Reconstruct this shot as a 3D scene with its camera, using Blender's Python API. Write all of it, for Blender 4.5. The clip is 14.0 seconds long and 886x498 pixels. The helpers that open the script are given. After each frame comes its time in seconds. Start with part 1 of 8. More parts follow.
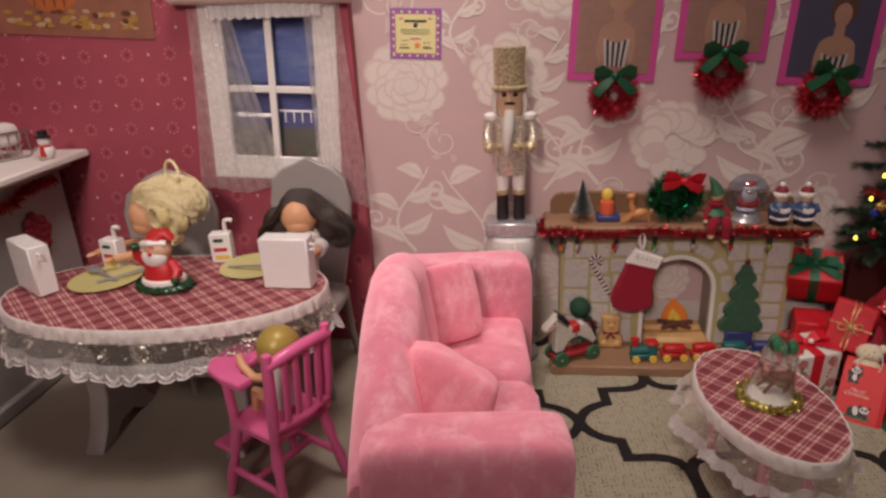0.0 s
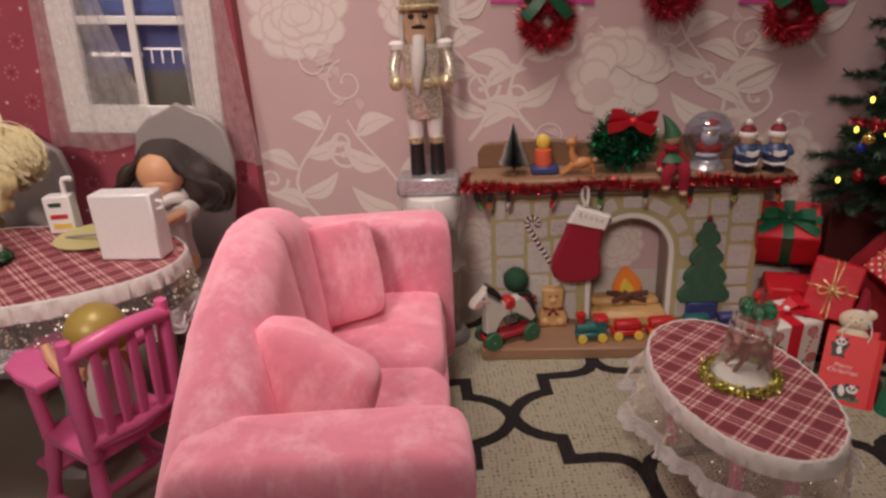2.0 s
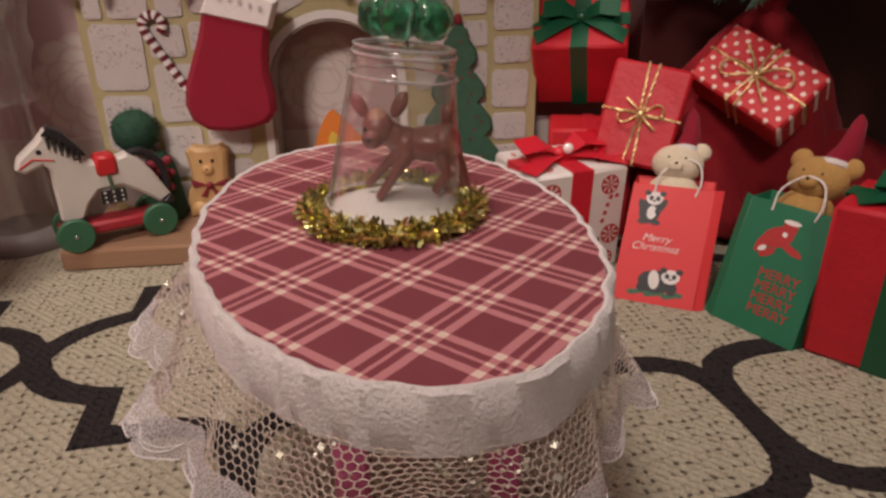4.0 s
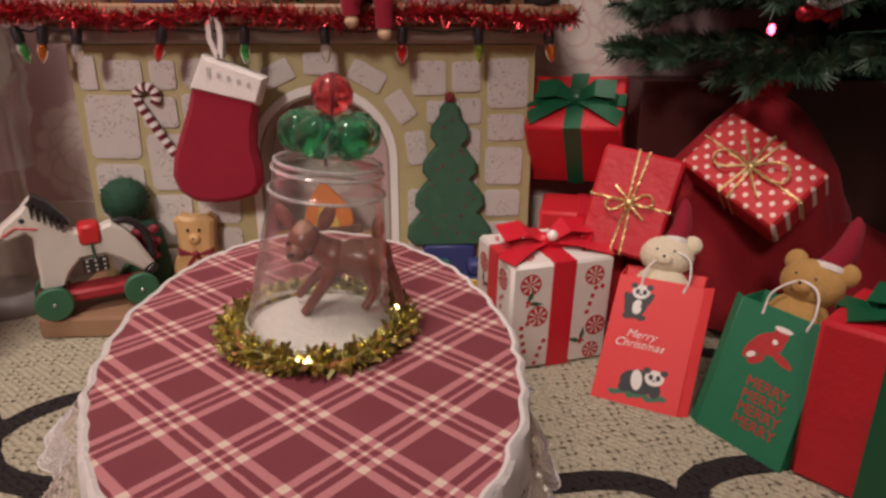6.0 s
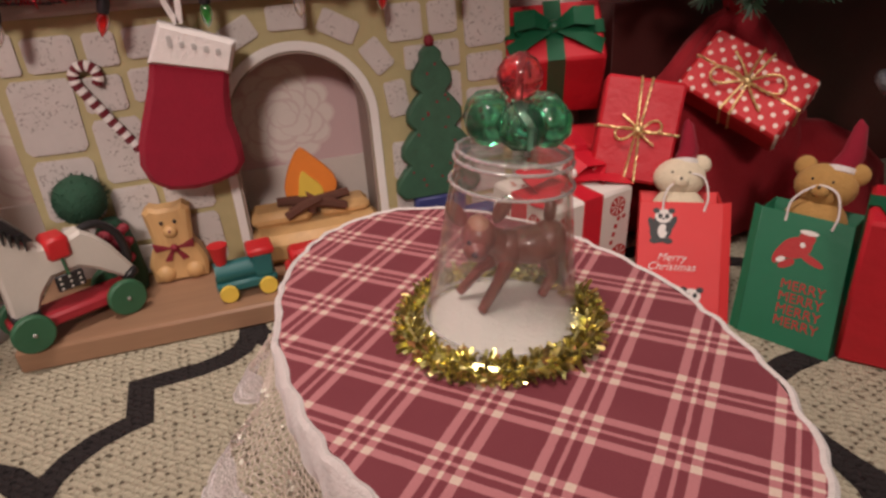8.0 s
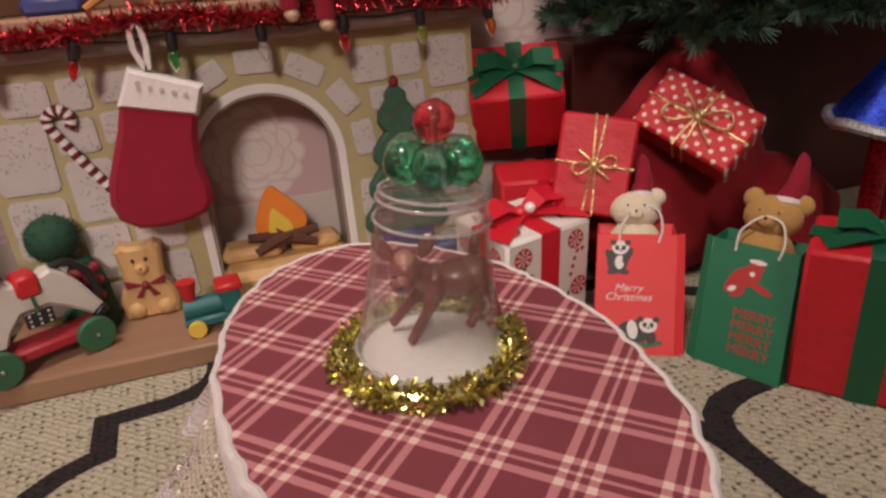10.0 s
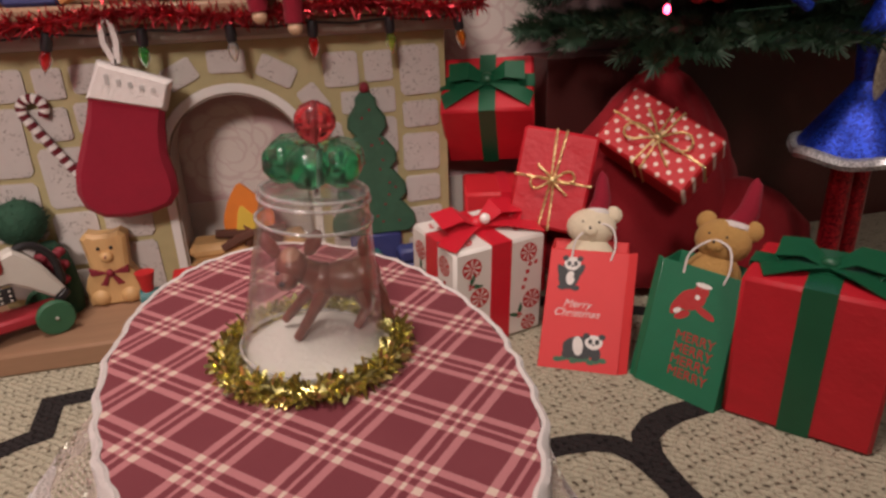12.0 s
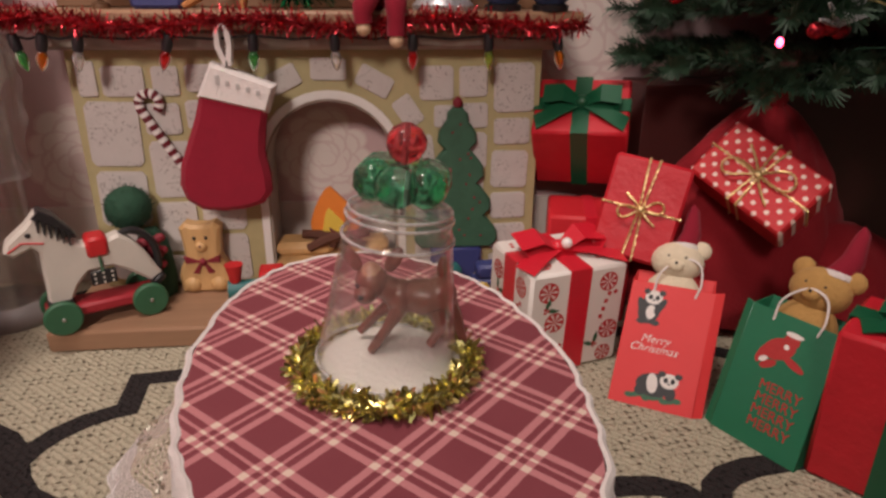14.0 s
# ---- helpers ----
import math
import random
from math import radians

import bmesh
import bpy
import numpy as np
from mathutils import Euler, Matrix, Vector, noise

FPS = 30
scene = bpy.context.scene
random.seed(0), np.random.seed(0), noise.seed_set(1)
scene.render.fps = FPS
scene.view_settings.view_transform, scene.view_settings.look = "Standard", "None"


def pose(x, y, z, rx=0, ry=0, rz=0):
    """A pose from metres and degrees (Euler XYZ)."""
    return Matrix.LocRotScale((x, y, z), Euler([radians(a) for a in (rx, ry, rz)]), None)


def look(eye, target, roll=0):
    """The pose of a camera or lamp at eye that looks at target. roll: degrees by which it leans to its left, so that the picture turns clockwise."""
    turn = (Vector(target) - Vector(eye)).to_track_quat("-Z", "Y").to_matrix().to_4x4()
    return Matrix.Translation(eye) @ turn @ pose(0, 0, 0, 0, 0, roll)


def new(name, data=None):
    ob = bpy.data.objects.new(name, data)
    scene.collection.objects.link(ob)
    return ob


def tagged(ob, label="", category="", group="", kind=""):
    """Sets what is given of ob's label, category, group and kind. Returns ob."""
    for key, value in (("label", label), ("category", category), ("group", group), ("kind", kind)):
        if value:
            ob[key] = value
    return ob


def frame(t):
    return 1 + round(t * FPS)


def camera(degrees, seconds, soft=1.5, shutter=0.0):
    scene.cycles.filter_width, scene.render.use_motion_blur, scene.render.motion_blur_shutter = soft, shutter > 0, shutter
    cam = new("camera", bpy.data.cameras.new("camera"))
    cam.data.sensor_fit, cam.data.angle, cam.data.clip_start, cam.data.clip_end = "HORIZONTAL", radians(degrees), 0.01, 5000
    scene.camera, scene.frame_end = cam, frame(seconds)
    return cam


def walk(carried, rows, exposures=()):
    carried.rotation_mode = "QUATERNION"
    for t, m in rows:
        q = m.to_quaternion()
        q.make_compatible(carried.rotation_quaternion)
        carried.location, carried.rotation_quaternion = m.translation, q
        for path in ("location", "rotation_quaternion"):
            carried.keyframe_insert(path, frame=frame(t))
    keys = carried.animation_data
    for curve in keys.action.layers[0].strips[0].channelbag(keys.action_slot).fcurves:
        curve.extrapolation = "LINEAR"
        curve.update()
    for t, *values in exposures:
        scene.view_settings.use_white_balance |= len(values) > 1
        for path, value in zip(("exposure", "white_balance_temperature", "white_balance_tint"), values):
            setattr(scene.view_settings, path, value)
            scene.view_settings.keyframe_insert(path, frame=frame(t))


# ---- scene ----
cam = camera(68.5, 14.0, soft=2.7)
PATH = [
    (0, (0.067, 0.009, 0.317), (-0.177, 1.861, -0.396), -2.8),
    (0.5, (0.067, 0.004, 0.315), (-0.175, 1.857, -0.397), -3.1),
    (1, (0.066, 0.01, 0.312), (-0.173, 1.861, -0.406), -2.9),
    (1.5, (0.075, 0.045, 0.291), (-0.15, 1.896, -0.433), -3.6),
    (2, (0.1, 0.097, 0.256), (-0.046, 1.953, -0.473), -3.2),
    (2.5, (0.144, 0.145, 0.21), (0.259, 1.979, -0.581), -1.1),
    (3, (0.173, 0.211, 0.147), (0.397, 2.033, -0.646), -1.0),
    (3.2, (0.185, 0.226, 0.126), (0.44, 2.04, -0.677), -0.8),
    (5.3, (0.245, 0.274, 0.109), (0.287, 2.135, -0.622), -1.2),
    (5.5, (0.244, 0.274, 0.113), (0.303, 2.141, -0.601), -0.7),
    (6, (0.245, 0.272, 0.124), (0.334, 2.156, -0.541), 0.1),
    (6.5, (0.244, 0.268, 0.132), (0.508, 2.134, -0.538), 1.3),
    (7, (0.22, 0.266, 0.149), (0.61, 2.087, -0.582), -0.4),
    (7.5, (0.192, 0.283, 0.15), (0.624, 2.055, -0.67), -1.9),
    (8, (0.189, 0.293, 0.134), (0.657, 2.022, -0.756), -4.1),
    (8.2, (0.189, 0.293, 0.134), (0.672, 2.012, -0.767), -4.8),
    (10.3, (0.201, 0.282, 0.137), (0.69, 2.054, -0.65), -4.5),
    (10.5, (0.201, 0.281, 0.138), (0.685, 2.056, -0.646), -4.4),
    (11, (0.207, 0.279, 0.135), (0.681, 2.06, -0.641), -3.9),
    (11.5, (0.213, 0.278, 0.134), (0.669, 2.066, -0.637), -3.2),
    (12, (0.225, 0.274, 0.134), (0.658, 2.071, -0.631), -2.1),
    (12.5, (0.228, 0.272, 0.136), (0.534, 2.099, -0.617), -1.8),
    (13, (0.225, 0.274, 0.137), (0.449, 2.113, -0.617), -0.6),
    (13.5, (0.225, 0.275, 0.136), (0.433, 2.119, -0.611), 0.3),
    (14, (0.225, 0.275, 0.137), (0.423, 2.124, -0.599), 0.4),
]
walk(cam, [(t, look(eye, target, roll)) for t, eye, target, roll in PATH], exposures=[(0, -0.28), (2, -0.28), (3, -0.08), (5.5, 0.19), (14, 0.16)])

# ---------------------------------------------------------------- light
world = bpy.data.worlds.new("room")
scene.world = world
world.use_nodes = True
world.node_tree.nodes["Background"].inputs[0].default_value = (1.0, 0.83, 0.76, 1)
world.node_tree.nodes["Background"].inputs[1].default_value = 0.345


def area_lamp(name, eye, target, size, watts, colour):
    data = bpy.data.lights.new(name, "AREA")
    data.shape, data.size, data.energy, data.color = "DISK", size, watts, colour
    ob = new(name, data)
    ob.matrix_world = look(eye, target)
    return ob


# unseen front spot, aimed after the bulb shadows; narrow cone dims the right
key_data = bpy.data.lights.new("front_key", "SPOT")
key_data.energy, key_data.color, key_data.shadow_soft_size = 42.0, (1.0, 0.830, 0.758), 0.11
key_data.spot_size, key_data.spot_blend = radians(48), 1.0
new("front_key", key_data).matrix_world = look((-0.11, -0.66, 0.80), (-0.02, 0.55, 0.12))
# unseen overhead fill, added to brighten the floor, tabletops and sofa
area_lamp("overhead_fill", (0.02, 0.30, 0.98), (0.02, 0.36, 0.0), 0.24, 4.8, (1.0, 0.84, 0.77))

# ---------------------------------------------------------------- mesh tools (lengths in centimetres)
CM = 0.01


def T(x=0, y=0, z=0, rx=0, ry=0, rz=0, s=(1, 1, 1)):
    return Matrix.LocRotScale((x, y, z), Euler([radians(a) for a in (rx, ry, rz)]), s)


def axes(at, ex, ez):
    """A pose in centimetres from its place, its x direction and, roughly, its z direction."""
    X = Vector(ex).normalized()
    Y = Vector(ez).cross(X).normalized()
    Z = X.cross(Y)
    return Matrix(((X.x, Y.x, Z.x, at[0]), (X.y, Y.y, Z.y, at[1]), (X.z, Y.z, Z.z, at[2]), (0, 0, 0, 1)))


class G:
    """A growing mesh with several materials."""

    def __init__(self, *mats):
        self.v, self.f, self.m, self.mats = [], [], [], list(mats)

    def put(self, vs, fs, M=None, k=0):
        o = len(self.v)
        self.v += [tuple(M @ Vector(p)) for p in vs] if M else [tuple(p) for p in vs]
        self.f += [tuple(i + o for i in f) for f in fs]
        self.m += [k] * len(fs)
        return self

    def box(self, c, d, b=0.05, M=None, k=0):
        hx, hy, hz = d[0] / 2, d[1] / 2, d[2] / 2
        b = min(b, hx * 0.9, hy * 0.9, hz * 0.9)
        vs, at = [], {}
        for sx in (-1, 1):
            for sy in (-1, 1):
                for sz in (-1, 1):
                    for a in range(3):
                        h = [hx - b, hy - b, hz - b]
                        h[a] += b
                        at[sx, sy, sz, a] = len(vs)
                        vs.append((c[0] + sx * h[0], c[1] + sy * h[1], c[2] + sz * h[2]))
        fs = []
        for s in (-1, 1):
            fs.append([at[s, p, q, 0] for p, q in ((-1, -1), (1, -1), (1, 1), (-1, 1))][::s])
            fs.append([at[p, s, q, 1] for p, q in ((-1, -1), (-1, 1), (1, 1), (1, -1))][::s])
            fs.append([at[p, q, s, 2] for p, q in ((-1, -1), (1, -1), (1, 1), (-1, 1))][::s])
        for p in (-1, 1):
            for q in (-1, 1):
                fs.append([at[p, q, -1, 0], at[p, q, 1, 0], at[p, q, 1, 1], at[p, q, -1, 1]][::-p * q])
                fs.append([at[p, -1, q, 0], at[p, 1, q, 0], at[p, 1, q, 2], at[p, -1, q, 2]][::p * q])
                fs.append([at[-1, p, q, 1], at[1, p, q, 1], at[1, p, q, 2], at[-1, p, q, 2]][::-p * q])
                for r in (-1, 1):
                    fs.append([at[p, q, r, 0], at[p, q, r, 1], at[p, q, r, 2]][::p * q * r])
        return self.put(vs, fs, M, k)

    def lathe(self, prof, n=20, M=None, k=0, squash=(1, 1), wave=None):
        vs, fs = [], []
        for r, z in prof:
            for i in range(n):
                a = 2 * math.pi * i / n
                q = r * (wave(a, z) if wave else 1)
                vs.append((q * math.cos(a) * squash[0], q * math.sin(a) * squash[1], z))
        for j in range(len(prof) - 1):
            for i in range(n):
                fs.append((j * n + i, j * n + (i + 1) % n, (j + 1) * n + (i + 1) % n, (j + 1) * n + i))
        fs.append(tuple(range(n))[::-1])
        fs.append(tuple(range((len(prof) - 1) * n, len(prof) * n)))
        return self.put(vs, fs, M, k)

    def tube(self, pts, r, n=8, M=None, k=0, close=False, ks=None, flat=1.0):
        P = [Vector(p) for p in pts]
        R = r if isinstance(r, (list, tuple)) else [r] * len(P)
        vs, fs, up = [], [], None
        for i, p in enumerate(P):
            a = P[(i - 1) % len(P)] if close or i else p
            b = P[(i + 1) % len(P)] if close or i < len(P) - 1 else p
            d = (b - a).normalized()
            if up is None:
                up = Vector((0, 0, 1)) if abs(d.z) < 0.9 else Vector((0, 1, 0))
            u = (up - d * up.dot(d)).normalized()
            w = d.cross(u)
            up = u
            for j in range(n):
                t = 2 * math.pi * j / n
                vs.append(p + (u * math.cos(t) * flat + w * math.sin(t)) * R[i])
        m = len(P) if close else len(P) - 1
        kk = []
        for i in range(m):
            for j in range(n):
                q = ((i + 1) % len(P)) * n
                fs.append((i * n + j, q + j, q + (j + 1) % n, i * n + (j + 1) % n))
                kk.append(ks[i % len(ks)] if ks else k)
        if not close:
            fs += [tuple(range(n)), tuple(range((len(P) - 1) * n, len(P) * n))[::-1]]
            kk += [kk[0], kk[-1]]
        self.put(vs, fs, M, k)
        self.m[-len(kk):] = kk
        return self

    def ball(self, c, r, n=16, m=10, M=None, k=0):
        r = (r, r, r) if isinstance(r, (int, float)) else r
        vs, fs = [(c[0], c[1], c[2] - r[2])], []
        for j in range(1, m):
            b = -math.pi / 2 + math.pi * j / m
            for i in range(n):
                a = 2 * math.pi * i / n
                vs.append((c[0] + r[0] * math.cos(b) * math.cos(a), c[1] + r[1] * math.cos(b) * math.sin(a), c[2] + r[2] * math.sin(b)))
        vs.append((c[0], c[1], c[2] + r[2]))
        top = len(vs) - 1
        for i in range(n):
            i2 = (i + 1) % n
            fs.append((0, 1 + i2, 1 + i))
            for j in range(m - 2):
                o = 1 + j * n
                fs.append((o + i, o + i2, o + n + i2, o + n + i))
            o = 1 + (m - 2) * n
            fs.append((o + i, o + i2, top))
        return self.put(vs, fs, M, k)

    def prism(self, pts, a, b, M=None, k=0, bev=0.05):
        """An outline in x and z, from y = a (front) to y = b, with eased edges; counter-clockwise as seen from the front."""
        n = len(pts)
        P = [Vector((p[0], p[1])) for p in pts]
        area = sum(P[i].x * P[(i + 1) % n].y - P[(i + 1) % n].x * P[i].y for i in range(n))
        if area < 0:
            P.reverse()
        ins = []
        for i in range(n):
            d1, d2 = (P[i] - P[i - 1]), (P[(i + 1) % n] - P[i])
            n1, n2 = Vector((-d1.y, d1.x)), Vector((-d2.y, d2.x))
            if n1.length > 0:
                n1.normalize()
            if n2.length > 0:
                n2.normalize()
            q = n1 + n2
            ins.append(P[i] + (q.normalized() if q.length > 1e-6 else q) * bev)
        vs = []
        for ring, y in ((ins, a), (P, a + bev), (P, b - bev), (ins, b)):
            vs += [(p.x, y, p.y) for p in ring]
        fs = [tuple(range(n)), tuple(range(3 * n, 4 * n))[::-1]]
        for j in range(3):
            for i in range(n):
                i2 = (i + 1) % n
                fs.append((j * n + i, (j + 1) * n + i, (j + 1) * n + i2, j * n + i2))
        return self.put(vs, fs, M, k)

    def cushion(self, c, d, e=0.45, M=None, k=0, n=28, m=16, wob=0.0, seed=0):
        """A soft box: a rounded superellipsoid of the size d."""
        vs, fs = [], []

        def p(t, q):
            return math.copysign(abs(t) ** q, t)

        for j in range(m + 1):
            b = -math.pi / 2 + math.pi * j / m
            for i in range(n):
                a = 2 * math.pi * i / n
                q = Vector((p(math.cos(b), e) * p(math.cos(a), e) * d[0] / 2, p(math.cos(b), e) * p(math.sin(a), e) * d[1] / 2, p(math.sin(b), e) * d[2] / 2))
                if wob:
                    q *= 1 + wob * noise.noise(q * 0.8 + Vector((seed * 7.3, 0, 0)))
                vs.append(q + Vector(c))
        for j in range(m):
            for i in range(n):
                fs.append((j * n + i, j * n + (i + 1) % n, (j + 1) * n + (i + 1) % n, (j + 1) * n + i))
        return self.put(vs, fs, M, k)

    def ribbon(self, pts, side, w, th=0.04, M=None, k=0):
        """A flat band along pts, its width along side (one direction, or one for each point)."""
        P = [Vector(p) for p in pts]
        S = [Vector(s).normalized() for s in side] if isinstance(side[0], (tuple, list, Vector)) else [Vector(side).normalized()] * len(P)
        W = w if isinstance(w, (list, tuple)) else [w] * len(P)
        vs, fs = [], []
        for i, p in enumerate(P):
            d = (P[min(i + 1, len(P) - 1)] - P[max(i - 1, 0)]).normalized()
            u = d.cross(S[i]).normalized() * th / 2
            s = S[i] * W[i] / 2
            vs += [p - s - u, p + s - u, p + s + u, p - s + u]
        for i in range(len(P) - 1):
            for j in range(4):
                fs.append((i * 4 + j, i * 4 + (j + 1) % 4, i * 4 + 4 + (j + 1) % 4, i * 4 + 4 + j))
        fs += [(3, 2, 1, 0), tuple(range(len(vs) - 4, len(vs)))]
        return self.put(vs, fs, M, k)

    def fuzz(self, pts, r, count, w=0.06, seed=1, M=None, k=0, ks=None, close=False, inner=0.0):
        """Tinsel: short glossy strips that stand out all round a line."""
        rnd = random.Random(seed)
        P = [Vector(p) for p in pts]
        if close:
            P.append(P[0])
        for _ in range(count):
            t = rnd.random() * (len(P) - 1)
            i = min(int(t), len(P) - 2)
            p = P[i].lerp(P[i + 1], t - i)
            d = Vector((rnd.gauss(0, 1), rnd.gauss(0, 1), rnd.gauss(0, 1))).normalized()
            s = d.cross(Vector((rnd.gauss(0, 1), rnd.gauss(0, 1), rnd.gauss(0, 1)))).normalized() * w / 2
            q = d.cross(s).normalized() * r * rnd.uniform(-0.3, 0.3)
            L = r * rnd.uniform(0.55, 1.1)
            a, b, c = p + d * L * inner, p + d * L * 0.6 + q * 0.5, p + d * L + q
            self.put([a - s, a + s, b + s, b - s, c + s * 0.6, c - s * 0.6], [(0, 1, 2, 3), (3, 2, 4, 5)], M, rnd.choice(ks) if ks else k)
        return self

    def mesh(self, name):
        me = bpy.data.meshes.new(name)
        me.from_pydata([(x * CM, y * CM, z * CM) for x, y, z in self.v], [], self.f)
        for m in self.mats:
            me.materials.append(m)
        me.polygons.foreach_set("material_index", self.m)
        me.polygons.foreach_set("use_smooth", [True] * len(self.f))
        me.set_sharp_from_angle(angle=radians(38))
        me.validate()
        return me


def smooth(pts, n=6):
    """A rounded line through the points."""
    P = [Vector(p) for p in pts]
    Q = [P[0] * 2 - P[1]] + P + [P[-1] * 2 - P[-2]]
    out = []
    for i in range(1, len(Q) - 2):
        a, b, c, d = Q[i - 1:i + 3]
        for k in range(n):
            t = k / n
            out.append(0.5 * (2 * b + (c - a) * t + (2 * a - 5 * b + 4 * c - d) * t * t + (3 * b - a - 3 * c + d) * t ** 3))
    return out + [P[-1]]


def metres(m):
    m = m.copy()
    m.translation = m.translation * CM
    return m


def thing(name, m, label, category, group="", kind=""):
    ob = new(name)
    ob.empty_display_size = 0.01
    ob.matrix_world = metres(m)
    return tagged(ob, label, category, group, kind)


def part(name, g, parent, label="", m=None):
    ob = new(name, g.mesh(name) if isinstance(g, G) else g)
    ob.parent = parent
    if m is not None:
        ob.matrix_basis = metres(m)
    if label:
        tagged(ob, label)
    return ob


def solo(name, g, m, label, category, group="", kind=""):
    ob = new(name, g.mesh(name))
    ob.matrix_world = metres(m)
    return tagged(ob, label, category, group, kind)


def writing(name, text, size, m, mat, parent, space=1.0, slant=0.0, thin=0.0):
    cu = bpy.data.curves.new(name, "FONT")
    cu.body, cu.size, cu.extrude, cu.space_line = text, size * CM, 0.0001, space
    cu.align_x, cu.shear, cu.offset = "CENTER", slant, thin
    tmp = new(name, cu)
    bpy.context.view_layer.update()
    me = bpy.data.meshes.new_from_object(tmp.evaluated_get(bpy.context.evaluated_depsgraph_get()))
    bpy.data.objects.remove(tmp)
    me.materials.clear()
    me.materials.append(mat)
    return part(name, me, parent, "", m)


# ---------------------------------------------------------------- materials
def nodes_of(name):
    m = bpy.data.materials.new(name)
    m.use_nodes = True
    nt = m.node_tree
    return m, nt, nt.nodes["Principled BSDF"]


def math_node(nt, op, a, b=None, c=None):
    n = nt.nodes.new("ShaderNodeMath")
    n.operation = op
    for i, x in enumerate((a, b, c)):
        if x is None:
            continue
        if isinstance(x, (int, float)):
            n.inputs[i].default_value = x
        else:
            nt.links.new(x, n.inputs[i])
    return n.outputs[0]


def mix(nt, fac, a, b):
    n = nt.nodes.new("ShaderNodeMix")
    n.data_type = "RGBA"
    for s, x in ((n.inputs[0], fac), (n.inputs[6], a), (n.inputs[7], b)):
        if isinstance(x, (int, float)):
            s.default_value = x
        elif isinstance(x, tuple):
            s.default_value = (*x[:3], 1)
        else:
            nt.links.new(x, s)
    return n.outputs[2]


def coords(nt):
    return nt.nodes.new("ShaderNodeTexCoord").outputs["Object"]


def noise_tex(nt, vec, scale, detail=3, rough=0.6):
    n = nt.nodes.new("ShaderNodeTexNoise")
    n.inputs["Scale"].default_value, n.inputs["Detail"].default_value, n.inputs["Roughness"].default_value = scale, detail, rough
    nt.links.new(vec, n.inputs["Vector"])
    return n.outputs[0]


def bump(nt, height, strength, dist, bsdf):
    n = nt.nodes.new("ShaderNodeBump")
    n.inputs["Strength"].default_value, n.inputs["Distance"].default_value = strength, dist
    nt.links.new(height, n.inputs["Height"])
    nt.links.new(n.outputs[0], bsdf.inputs["Normal"])


def dim(c, f):
    return tuple(x * f for x in c)


def paint(name, col, rough=0.5, metal=0.0, vary=0.18, scale=120, bumps=0.25, bscale=900, sheen=0.0, coat=0.0, spec=0.5, piece=0.0, wrinkle=False):
    """A surface of one colour with patches, grain and fine relief."""
    m, nt, b = nodes_of(name)
    v = coords(nt)
    big, fine = noise_tex(nt, v, scale, 2), noise_tex(nt, v, bscale, 4)
    c = mix(nt, big, dim(col, 1 - vary), dim(col, 1 + vary))
    c = mix(nt, math_node(nt, "MULTIPLY", fine, 0.5), c, dim(col, 1 - vary * 1.2))
    if piece:
        r = nt.nodes.new("ShaderNodeObjectInfo").outputs["Random"]
        c = mix(nt, math_node(nt, "MULTIPLY", r, piece), c, dim(col, 0.55))
    nt.links.new(c, b.inputs["Base Color"])
    nt.links.new(math_node(nt, "MULTIPLY_ADD", fine, 0.25, rough - 0.12), b.inputs["Roughness"])
    b.inputs["Metallic"].default_value = metal
    b.inputs["Specular IOR Level"].default_value = spec
    if sheen:
        b.inputs["Sheen Weight"].default_value, b.inputs["Sheen Roughness"].default_value = sheen, 0.4
        b.inputs["Sheen Tint"].default_value = (*[min(1, x * 1.3 + 0.2) for x in col], 1)
    if coat:
        b.inputs["Coat Weight"].default_value, b.inputs["Coat Roughness"].default_value = coat, 0.08
    if bumps:
        bump(nt, fine, bumps, 0.0010 if wrinkle else 0.0006, b)
    return m


